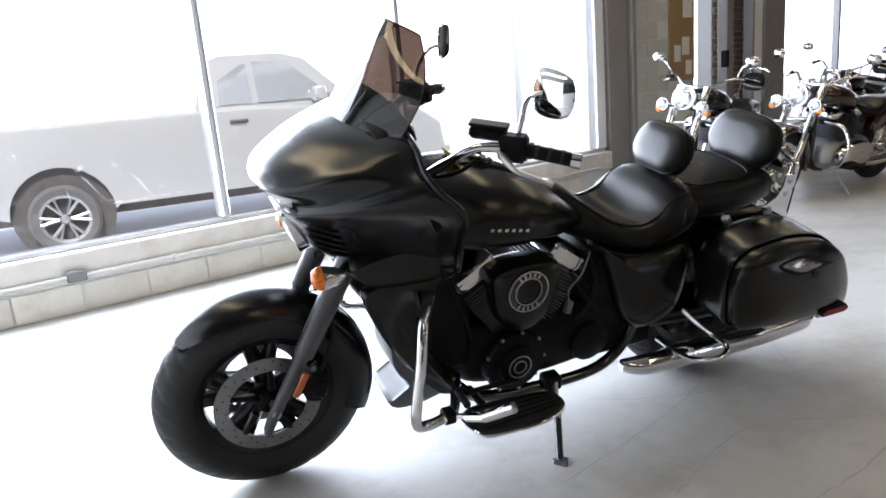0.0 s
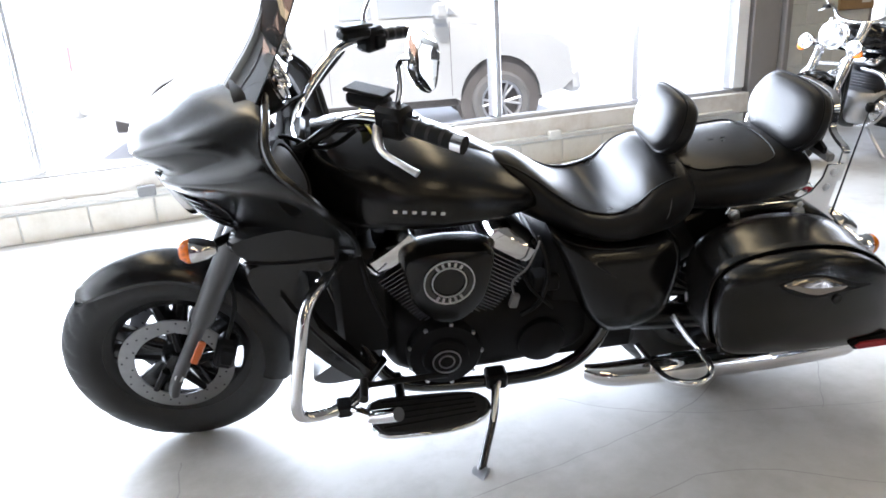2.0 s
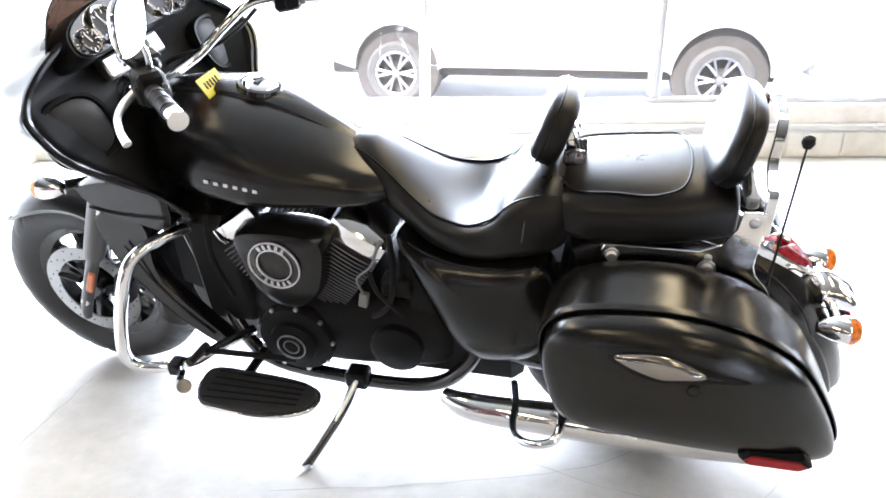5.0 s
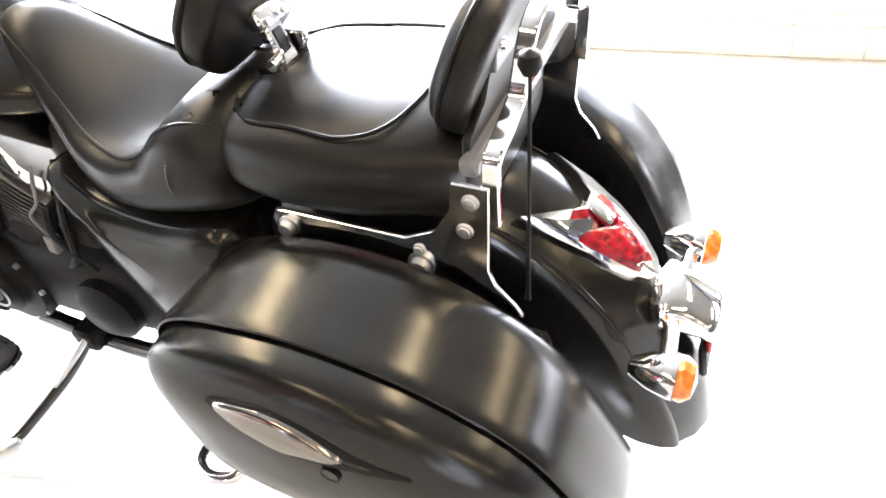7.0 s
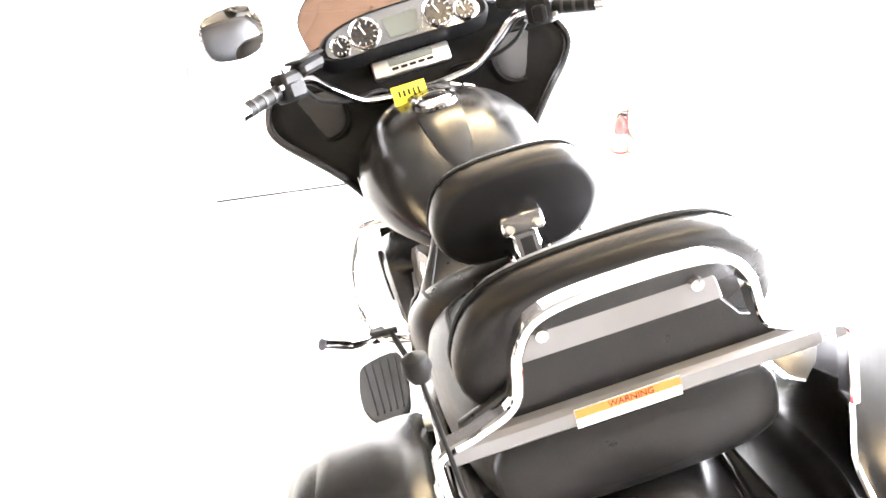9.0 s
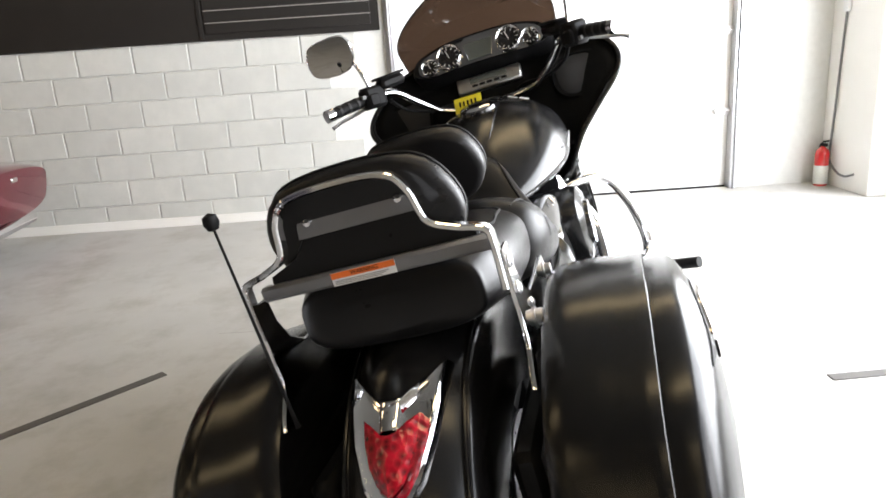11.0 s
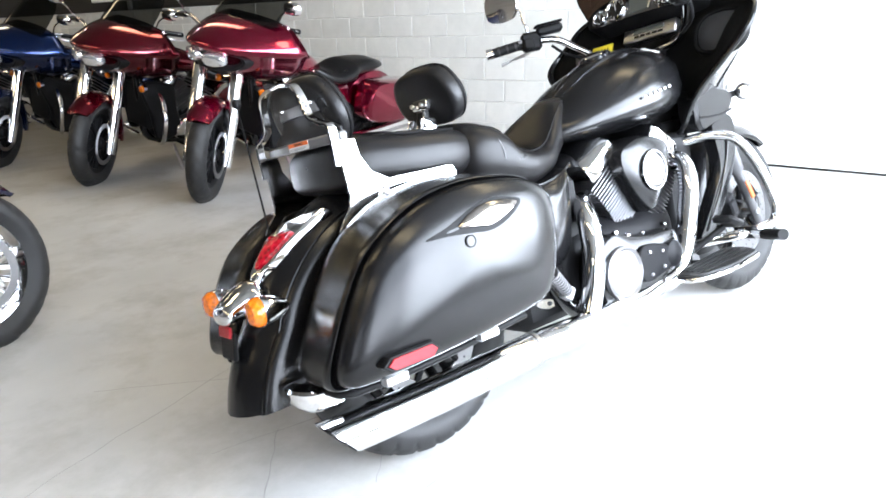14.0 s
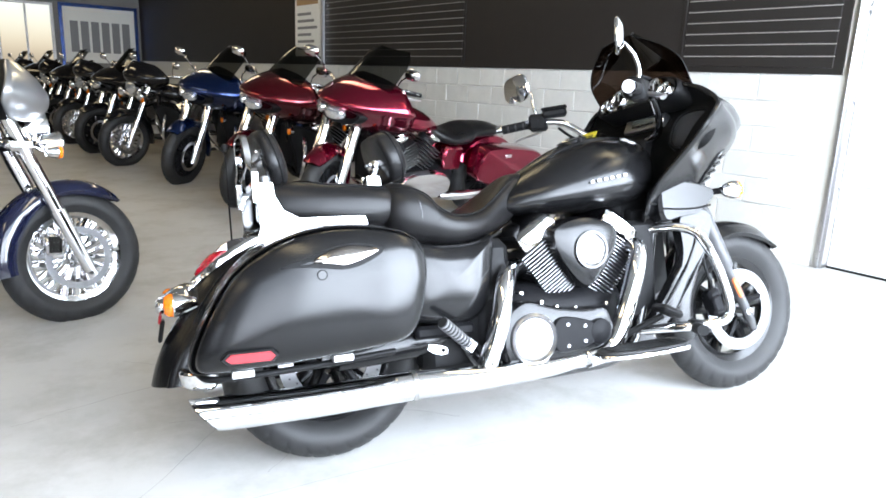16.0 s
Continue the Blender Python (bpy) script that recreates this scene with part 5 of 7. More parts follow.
# bright bolts along the cases and on the right air cleaner
for a, b, v, r in ((1.017, 0.443, 0.20, 0.007), (0.959, 0.423, 0.20, 0.007), (0.886, 0.412, 0.20, 0.007), (1.09, 0.478, 0.20, 0.007), (0.76, 0.417, 0.20, 0.007), (0.758, 0.344, 0.205, 0.006), (1.194, 0.279, 0.205, 0.006), (1.144, 0.238, 0.205, 0.006)):
    stud = part("case_bolt", Shape().tube([(a, 0.12, b), (a, v, b)], r * 0.8, 8), DARKMETAL, bike)
    part("bolt_head", Shape().lathe([(0, 0), (r * 1.2, 0), (r * 1.1, 0.006), (r * 0.6, 0.009), (0, 0.009)], across(a, b, v), 10), CHROME, stud)
part("peg_bracket", Shape().box(1.26, 1.46, 0.17, 0.2, 0.36, 0.40, 0.01), DARKMETAL, bike)
# wires and hoses on the left
plug = part("wire_plug", Shape().box(-0.012, 0.012, -0.01, 0.01, -0.022, 0.022, 0.003, pose(1.008, -0.185, 0.50, 0, 12, 0)), GREYPL, bike, "pale grey wire plug")
part("wire", Shape().tube([(1.008, -0.185, 0.52), (1.0, -0.19, 0.57), (1.04, -0.188, 0.61), (1.062, -0.186, 0.66), (1.074, -0.18, 0.69)], 0.0035, 6, 30), GREYPL, plug)
part("relay_box", Shape().box(1.06, 1.14, -0.19, -0.13, 0.52, 0.57, 0.006), BLACK, bike)
for pts, r in (([(1.08, -0.14, 0.68), (1.10, -0.19, 0.60), (1.08, -0.2, 0.50), (1.03, -0.19, 0.45)], 0.008), ([(1.02, -0.15, 0.62), (1.05, -0.2, 0.55), (1.12, -0.2, 0.47)], 0.006), ([(0.58, -0.15, 0.70), (0.60, -0.2, 0.60), (0.64, -0.21, 0.48)], 0.008)):
    part("hose", Shape().tube(pts, r, 8), BLACK, bike)
# exhaust
for pts in ([(1.03, 0.11, 0.56), (1.11, 0.17, 0.55), (1.165, 0.23, 0.50), (1.195, 0.258, 0.425), (1.225, 0.265, 0.34), (1.255, 0.26, 0.265)], [(0.635, 0.12, 0.62), (0.62, 0.20, 0.60), (0.655, 0.24, 0.53), (0.70, 0.25, 0.43), (0.745, 0.25, 0.33), (0.80, 0.25, 0.265), (0.88, 0.25, 0.245)]):
    part("header_pipe", Shape().tube(pts, 0.033, 18, 40), CHROME, bike)
for sd in (-1, 1):
    pts = [(0.84, 0.235, 0.252), (1.05, 0.255, 0.235), (1.30, 0.268, 0.235), (1.50, 0.272, 0.24), (1.80, 0.262, 0.232), (2.09, 0.245, 0.231)] if sd > 0 else [(1.22, 0.24, 0.245), (1.30, 0.262, 0.238), (1.50, 0.268, 0.24), (1.80, 0.262, 0.232), (2.09, 0.245, 0.231)]
    rad = [0.026, 0.032, 0.038, 0.043, 0.046, 0.047] if sd > 0 else [0.02, 0.038, 0.043, 0.046, 0.047]
    def slash(s):
        s.v = [(u + 0.85 * (w - 0.2315) * max(0.0, min(1.0, (u - 2.0) / 0.085)), v, w) for u, v, w in s.v]
        return s

    mf = part("muffler", slash(Shape().tube(mirrored(pts, sd), rad, 24, 50)), CHROME, bike, "chrome muffler with a slash-cut end")
    part("tail_opening", slash(Shape().tube(mirrored([(2.086, 0.2455, 0.2312), (2.0925, 0.2450, 0.2312)], sd), [0.0435, 0.0425], 24)), BLACK, mf)
    if sd > 0:
        part("joint_band", Shape().tube([(1.50, 0.272, 0.24), (1.512, 0.272, 0.2402)], 0.0448, 24), STEEL, mf)

# seats
SEAT = [(0.955, 0.852, 0.035, 0.03, 0.04, 2.1), (0.985, 0.84, 0.062, 0.048, 0.07, 2.2), (1.03, 0.818, 0.088, 0.062, 0.10, 2.3), (1.08, 0.784, 0.112, 0.066, 0.095, 2.4), (1.14, 0.746, 0.145, 0.06, 0.08, 2.4), (1.20, 0.715, 0.178, 0.056, 0.065, 2.5), (1.28, 0.708, 0.205, 0.056, 0.075, 2.5), (1.345, 0.718, 0.21, 0.066, 0.085, 2.6), (1.385, 0.738, 0.21, 0.092, 0.10, 2.7), (1.43, 0.754, 0.208, 0.101, 0.11, 2.7), (1.48, 0.768, 0.198, 0.090, 0.115, 2.6), (1.515, 0.768, 0.175, 0.072, 0.095, 2.4), (1.53, 0.768, 0.12, 0.045, 0.055, 2.0)]
seat = body_loft(SEAT, 48, 44)


# a shallow dish for the rider
def dish(u, v):
    return 0.042 * math.exp(-((u - 1.30) / 0.078) ** 2) * (1 - min(1.0, abs(v) / 0.185) ** 2) + 0.008 * math.exp(-((u - 1.17) / 0.09) ** 2) * (1 - min(1.0, abs(v) / 0.16) ** 2)


seat.v = [(u, v, w - dish(u, v) * min(1.0, max(0.0, (w - np.interp(u, [k[0] for k in SEAT], [k[1] for k in SEAT])) / 0.04))) for u, v, w in seat.v]


def seat_top(u, q):
    """Point on the seat's upper skin at q of its half width."""
    w, hv, up, n = (float(np.interp(u, [s[0] for s in SEAT], [s[k] for s in SEAT])) for k in (1, 2, 3, 5))
    return (u, hv * q, w + up * (1 - abs(q) ** n) ** (1 / n) + 0.001 - dish(u, hv * q))


rs = part("rider_seat", seat, LEATHER, bike, "black vinyl bucket seat, stitched edge")
for sd in (-1, 1):
    part("seam", Shape().tube([seat_top(u, 0.80 * sd) for u in np.linspace(0.985, 1.49, 16)], 0.0035, 6, 60), BLACK, rs)
    seam = Shape()
    for k in range(34):
        q = radians(-62 + 100 * k / 33)
        u, h = 1.425 + 0.012 * math.sin(q), 0.755
        p = np.array((u, sd * 0.2105 * abs(math.cos(q)) ** 0.75, h + 0.1 * math.sin(q)))
        seam.tube([p, p + np.array((0.0015, 0, 0.0035))], 0.0016, 5)
    tagged(part("stitching", seam, GREYPL, rs), kind="stuff")
ps = part("passenger_seat", body_loft([(1.475, 0.775, 0.13, 0.045, 0.05, 2.2), (1.50, 0.78, 0.17, 0.068, 0.072, 2.5), (1.58, 0.782, 0.188, 0.075, 0.08, 2.9), (1.70, 0.785, 0.188, 0.079, 0.08, 2.9), (1.80, 0.79, 0.174, 0.079, 0.068, 3.0), (1.855, 0.789, 0.158, 0.073, 0.056, 3.2), (1.874, 0.788, 0.146, 0.060, 0.046, 3.2), (1.882, 0.785, 0.085, 0.033, 0.026, 2.6)], 40, 40), LEATHER, bike, "black vinyl passenger seat")
part("seam", Shape().tube([(1.50, -0.10, 0.843), (1.54, -0.14, 0.841), (1.62, -0.148, 0.847), (1.70, -0.155, 0.85), (1.76, -0.125, 0.863), (1.78, 0, 0.8705), (1.76, 0.125, 0.863), (1.70, 0.155, 0.85), (1.62, 0.148, 0.847), (1.54, 0.14, 0.841), (1.50, 0.1, 0.843)], 0.003, 6, 60), BLACK, ps)


def pad(parent, name, c, d, a, b, t, label, back=0.40):
    """A cushion facing d."""
    m = facing(c, d)
    o = closed([(-0.62, -0.95), (0, -1.0), (0.62, -0.95), (0.95, -0.45), (0.98, 0.2), (0.7, 0.85), (0, 1.0), (-0.7, 0.85), (-0.98, 0.2), (-0.95, -0.45)], 36)
    rings = [[m @ Vector((x * a * k, y * b * k, h * t)) for x, y in o] for k, h in ((0.1, -back), (0.86, -back), (0.96, -back * 0.85), (0.995, -0.5 * back), (1.0, 0.05), (0.95, 0.32), (0.8, 0.47), (0.45, 0.53), (0.1, 0.54))]
    ob = part(name, Shape().loft(rings), LEATHER, parent, label, 60)
    part("piping", Shape().tube([m @ Vector((x * a * 0.985, y * b * 0.985, 0.16 * t)) for x, y in o] + [m @ Vector((o[0][0] * a * 0.985, o[0][1] * b * 0.985, 0.16 * t))], 0.0035, 6, 72), BLACK, ob)
    return ob


rb = pad(bike, "rider_backrest", (1.475, 0, 0.945), (-0.93, 0, 0.36), 0.128, 0.083, 0.078, "round black vinyl rider backrest")
MB = pose(1.512, 0, 0.892, 0, -18, 0)
mb = part("mount_bar", Shape().box(-0.010, 0.010, -0.020, 0.020, -0.05, 0.04, 0.004, MB), CHROME, rb, "chrome backrest mount")
part("mount_clamp", Shape().box(-0.006, 0.016, -0.032, 0.032, 0.015, 0.045, 0.004, MB), CHROME, mb)
part("mount_slot", Shape().box(0.0102, 0.012, -0.010, 0.010, -0.028, 0.008, 0.002, MB), BLACK, mb)
for v in (-0.03, 0.03):
    part("hinge_ear", Shape().box(1.495, 1.545, v - 0.004, v + 0.004, 0.842, 0.886, 0.003), CHROME, mb)
    part("hinge_knob", Shape().tube([(1.53, v * 0.9, 0.866), (1.53, v * 1.5, 0.866)], 0.009, 12), CHROME, mb)
    part("clamp_bolt", Shape().tube([(1.522, v * 0.7, 0.921), (1.530, v * 0.7, 0.924)], 0.006, 10), STEEL, mb)
part("mount_base", Shape().loft([[(1.525 + x * k, y * k, h) for x, y in oval(0, 0, 0.055, 0.048, 0.048, 2.6, 24)] for k, h in ((1.0, 0.832), (1.0, 0.845), (0.85, 0.853), (0.3, 0.855))]), BLACK, rb, "black plastic mount base")
pad(bike, "passenger_backrest", (1.861, 0, 0.936), (-0.95, 0, 0.30), 0.16, 0.094, 0.078, "black vinyl passenger backrest", 0.28)

# chrome backrest frame with its side plates
loop = [(1.897, -0.198, 0.80), (1.898, -0.199, 0.868), (1.899, -0.193, 0.892), (1.90, -0.155, 0.904), (1.902, -0.118, 0.924), (1.907, -0.104, 0.975), (1.91, -0.076, 1.003), (1.912, 0, 1.010)]
loop = [(u + 0.021, v, w) for u, v, w in loop]
loop += [(u, -v, w) for u, v, w in loop[-2::-1]]


def band(points, depth, thick, n):
    """A flat strap, edge-on to the rear, along points that lie in a plane across the machine."""
    p = spline(points, n)
    rings = []
    for i in range(n):
        d = p[min(i + 1, n - 1)] - p[max(i - 1, 0)]
        d[0] = 0
        d /= np.linalg.norm(d)
        side = np.array((0, -d[2], d[1]))
        rings.append([tuple(p[i] + np.array((a * depth, 0, 0)) + side * b * thick) for a, b in ((-1, -0.6), (-0.8, -1), (0.8, -1), (1, -0.6), (1, 0.6), (0.8, 1), (-0.8, 1), (-1, 0.6))])
    return Shape().loft(rings)


fr = part("backrest_frame", band(loop, 0.0105, 0.005, 110), CHROME, bike, "chrome sissy bar loop")
part("pad_back", Shape().plate([(-0.175, 0.872), (0.175, 0.872), (0.172, 0.888), (0.12, 0.908), (0.10, 0.935), (0.10, 0.95), (-0.10, 0.95), (-0.10, 0.935), (-0.12, 0.908), (-0.172, 0.888)], lambda p, q, t: (t, p, q), 1.874, 1.884, 0.003), LEATHER, fr, "black vinyl back of the pad")
part("frame_plate", Shape().plate([(-0.10, 0.936), (0.10, 0.936), (0.096, 0.958), (0.088, 0.979), (0.0, 0.983), (-0.088, 0.979), (-0.096, 0.958)], lambda p, q, t: (t, p, q), 1.882, 1.892, 0.002), BRACKET, fr, "brushed grey backing plate")
part("cross_bar", Shape().box(1.876, 1.900, -0.192, 0.192, 0.853, 0.877, 0.005), BRACKET, fr, "brushed grey cross bar")
for v in (-0.075, 0.075):
    part("plate_bolt", Shape().lathe([(0, 0), (0.008, 0), (0.006, 0.006), (0, 0.007)], facing((1.892, v, 0.960), (1, 0, 0)), 10), CHROME, fr)
lb = part("warning_sticker", Shape().box(1.9003, 1.9015, -0.064, 0.042, 0.8545, 0.8755), WHITE, fr, "white sticker with an orange band")
part("sticker_band", Shape().box(1.9015, 1.902, -0.064, 0.042, 0.8655, 0.8752), ORANGE, lb)
s = Shape()
for k in range(3):
    s.box(1.9015, 1.902, -0.06, 0.018 + 0.006 * k, 0.8565 + 0.0024 * k, 0.8575 + 0.0024 * k)
tagged(part("sticker_print", s, GREYPL, lb), kind="stuff")


def lettering(parent, text, m, size, mat):
    """Flat letters as a mesh part."""
    cu = bpy.data.curves.new("words", "FONT")
    cu.body, cu.size, cu.align_x, cu.align_y, cu.extrude = text, size, "CENTER", "CENTER", 0.0003
    tmp = bpy.data.objects.new("words", cu)
    me = bpy.data.meshes.new_from_object(tmp)
    bpy.data.objects.remove(tmp)
    bpy.data.curves.remove(cu)
    me.transform(m)
    me.materials.clear()
    return part("lettering", me, mat, parent)


lettering(lb, "WARNING", Matrix(((0, 0, 1, 1.9022), (1, 0, 0, -0.008), (0, 1, 0, 0.8703), (0, 0, 0, 1))), 0.0095, BLACK)
for sd in (-1, 1):
    o = [(1.598, 0.735), (1.605, 0.75), (1.625, 0.752), (1.80, 0.752), (1.845, 0.775), (1.868, 0.815), (1.873, 0.855), (1.918, 0.855), (1.915, 0.78), (1.912, 0.725), (1.92, 0.70), (1.945, 0.672), (1.955, 0.655), (1.93, 0.652), (1.90, 0.685), (1.86, 0.692), (1.80, 0.688), (1.66, 0.70), (1.61, 0.708), (1.598, 0.72)]
    pl = part("side_plate", Shape().plate(o, lambda a, b, t: (a, t * sd, b), 0.200, 0.207, 0.0015), CHROME, fr, "chrome backrest side plate")
    for a, b, r in ((1.622, 0.726, 0.012), (1.82, 0.712, 0.014), (1.885, 0.786, 0.008), (1.895, 0.832, 0.008), (1.82, 0.738, 0.006)):
        q = across(a, b, 0.206 * sd) @ (Matrix.Rotation(math.pi, 4, "X") if sd < 0 else Matrix())
        part("bolt", Shape().lathe([(0, 0), (r * 1.35, 0), (r * 1.35, 0.003), (r, 0.004), (r * 0.9, 0.014 if r > 0.01 else 0.006), (0, 0.015 if r > 0.01 else 0.007)], q, 12), STEEL, pl)

# saddlebags
def bag_outline(k_top=0.0, n=56):
    return closed([(1.487, 0.60), (1.50, 0.655), (1.545, 0.695 + k_top * 0.6), (1.63, 0.716 + k_top), (1.74, 0.722 + k_top), (1.85, 0.705 + k_top), (1.94, 0.665 + k_top * 0.8), (2.015, 0.605 + k_top * 0.4), (2.075, 0.51), (2.115, 0.42), (2.12, 0.372), (2.08, 0.356), (1.93, 0.362), (1.76, 0.373), (1.62, 0.386), (1.552, 0.402), (1.517, 0.445), (1.495, 0.53)], n)


BC = np.array((1.78, 0.55))
for sd in (-1, 1):
    def rings(spec):
        out = []
        for k, v, top in spec:
            o = BC + (bag_outline(top) - BC) * k
            out.append([(a, sd * (v - 0.022 * max(0, (a - 1.78) / 0.3) ** 2 - 0.02 * max(0, (0.5 - b) / 0.12) ** 1.5 * 0.6), b) for a, b in o])
        return out

    bag = part("saddlebag", Shape().loft(rings([(0.86, 0.215, 0.012), (0.95, 0.22, 0.014), (0.985, 0.232, 0.014), (1.0, 0.26, 0.012), (1.008, 0.31, 0.006), (1.010, 0.350, 0.0), (1.015, 0.360, -0.001), (1.014, 0.371, -0.002), (1.007, 0.379, -0.003), (0.997, 0.3805, -0.004), (0.988, 0.376, -0.005), (0.980, 0.364, -0.006), (0.95, 0.356, -0.006)])), SATIN, bike, "satin black hard saddlebag")
    part("bag_lid", Shape().loft(rings([(0.94, 0.355, -0.006), (0.962, 0.358, -0.006), (0.968, 0.372, -0.006), (0.971, 0.392, -0.006), (0.967, 0.408, -0.007), (0.962, 0.4145, -0.008), (0.952, 0.4205, -0.009), (0.938, 0.4245, -0.010), (0.90, 0.4325, -0.012), (0.80, 0.4435, -0.014), (0.55, 0.4555, -0.008), (0.25, 0.4605, 0.0), (0.05, 0.4615, 0.0)])), SATIN, bag, "domed outer lid", 60)
    # polished handle in a pointed dark recess of the lid
    def lid_v(a, b):
        o = bag_outline(-0.008) - BC
        q = np.argsort(np.arctan2(o[:, 1], o[:, 0]))
        r = float(np.interp(math.atan2(b - BC[1], a - BC[0]), np.arctan2(o[q, 1], o[q, 0]), np.hypot(o[q, 0], o[q, 1])))
        v = float(np.interp(math.hypot(a - BC[0], b - BC[1]) / r, (0.05, 0.25, 0.55, 0.8, 0.9, 0.938), (0.4615, 0.4605, 0.4555, 0.4435, 0.4325, 0.4245)))
        return v - 0.022 * max(0, (a - 1.78) / 0.3) ** 2

    def on_lid(o, c, spec):
        out = []
        for k, h in spec:
            p = [(c[0] + (a - c[0]) * k, c[1] + (b - c[1]) * k) for a, b in o]
            out.append([(a, sd * (lid_v(a, b) + h), b) for a, b in p])
        return Shape().loft(out)

    eye = closed([(1.628, 0.652), (1.675, 0.668), (1.725, 0.672), (1.785, 0.659), (1.85, 0.635), (1.904, 0.619), (1.85, 0.617), (1.79, 0.611), (1.735, 0.606), (1.68, 0.620)], 44)
    rc = part("handle_recess", on_lid(eye, (1.745, 0.638), ((1.0, -0.004), (0.99, 0.0012), (0.9, 0.0016), (0.3, 0.0016))), BLACK, bag, "dark pointed recess")
    blade = closed([(1.642, 0.652), (1.68, 0.663), (1.725, 0.6665), (1.775, 0.657), (1.822, 0.631), (1.775, 0.621), (1.735, 0.6165), (1.685, 0.631)], 32)
    part("handle", on_lid(blade, (1.73, 0.642), ((1.0, 0.0), (0.99, 0.004), (0.9, 0.0075), (0.5, 0.0095), (0.1, 0.010))), HANDLE, rc, "polished lens-shaped bag handle")
    lk = across(1.80, 0.596, 0.4585 * sd) @ (Matrix.Rotation(math.pi, 4, "X") if sd < 0 else Matrix())
    lock = part("lock", Shape().lathe([(0, -0.004), (0.011, -0.004), (0.011, 0.0035), (0, 0.0035)], lk, 20), SATIN, bag, "round key lock")
    part("lock_ring", Shape().lathe([(0.011, -0.004), (0.0135, -0.004), (0.0135, 0.004), (0.011, 0.004)], lk, 20, close=True), BLACK, lock)
    o = [(1.915, 0.402), (1.93, 0.42), (2.04, 0.42), (2.057, 0.404), (2.04, 0.389), (1.93, 0.387)]
    rf = part("reflector", Shape().plate(o, lambda a, b, t: (a, t * sd, b), 0.414, 0.444, 0.004), BLACK, bag)
    part("reflector_face", Shape().plate([(1.985 + (a - 1.985) * 0.86, 0.404 + (b - 0.404) * 0.72) for a, b in o], lambda a, b, t: (a, t * sd, b), 0.444, 0.449, 0.002), REDREF, rf, "red side reflector")
    for a, h in ((1.74, 0.358), (2.0, 0.346)):
        part("hinge", Shape().box(a - 0.028, a + 0.028, 0.385 * sd - 0.012, 0.385 * sd + 0.012, h, h + 0.02, 0.003), ALU, bag, "alloy lid hinge")
    part("bag_rail", Shape().tube([(1.58, 0.345 * sd, 0.362), (1.85, 0.345 * sd, 0.345), (2.06, 0.325 * sd, 0.338), (2.10, 0.27 * sd, 0.345)], 0.009, 10), BLACK, bag, "black rail under the bag")
    if sd > 0:
        part("bag_skid", Shape().loft([[(2.09 + (x - 2.09) * k, 0.20 + (y - 0.20) * k, w) for x, y in closed([(2.05, 0.27), (2.09, 0.275), (2.127, 0.262), (2.146, 0.225), (2.15, 0.18), (2.14, 0.14), (2.10, 0.125), (2.05, 0.13)], 28)] for k, w in ((0.9, 0.350), (1.0, 0.344), (0.98, 0.332), (0.9, 0.314), (0.7, 0.300), (0.1, 0.293))]), CHROME, bag, "chrome skid under the bag")
    part("bag_sticker", Shape().box(-0.016, 0.016, -0.004, 0.004, -0.002, 0.0012, 0, Matrix.Translation((1.522, 0.30 * sd, 0.6795)) @ Matrix.Rotation(radians(-44), 4, "Y")), WHITE, bag)

# rear fender and lamps
fp = [(-0.118, 0.22), (-0.125, 0.34), (-0.122, 0.37), (-0.112, 0.394), (-0.104, 0.400), (-0.096, 0.400), (-0.07, 0.421), (-0.035, 0.436), (0, 0.441), (0.035, 0.436), (0.07, 0.421), (0.096, 0.400), (0.104, 0.400), (0.112, 0.394), (0.122, 0.37), (0.125, 0.34), (0.118, 0.22), (0.112, 0.22), (0.118, 0.34), (0.106, 0.385), (0.07, 0.412), (0, 0.432), (-0.07, 0.412), (-0.106, 0.385), (-0.118, 0.34), (-0.112, 0.22)]
rings = []
for i in range(40):
    t = i / 39
    a = radians(118 - 122 * t)
    ring = []
    for v, r in fp:
        rr = r + 0.012 * t + 0.055 * max(0, t - 0.8) / 0.2
        if r < 0.3:
            rr = 0.22 + 0.13 * max(0, (t - 0.55) / 0.45)
        ring.append((RU + 0.01 + rr * math.cos(a), v * (1 - 0.12 * t), AW + 0.002 + rr * math.sin(a)))
    rings.append(ring)
rf_ = part("rear_fender", Shape().loft(rings), SATIN, bike)
for v in (-0.103, 0.103):
    part("fender_ridge", Shape().tube([(RU + 0.01 + (0.3995 + 0.012 * t) * math.cos(radians(118 - 122 * t)), v * (1 - 0.12 * t), AW + 0.002 + (0.3995 + 0.012 * t) * math.sin(radians(118 - 122 * t))) for t in np.linspace(0.15, 0.84, 14)], 0.0035, 8), SATIN, rf_)


def on_fender(v, a, h=0.0):
    r = 0.447 + h - 4.6 * v * v
    return (RU + 0.01 + r * math.cos(radians(a)), v, AW + r * math.sin(radians(a)))


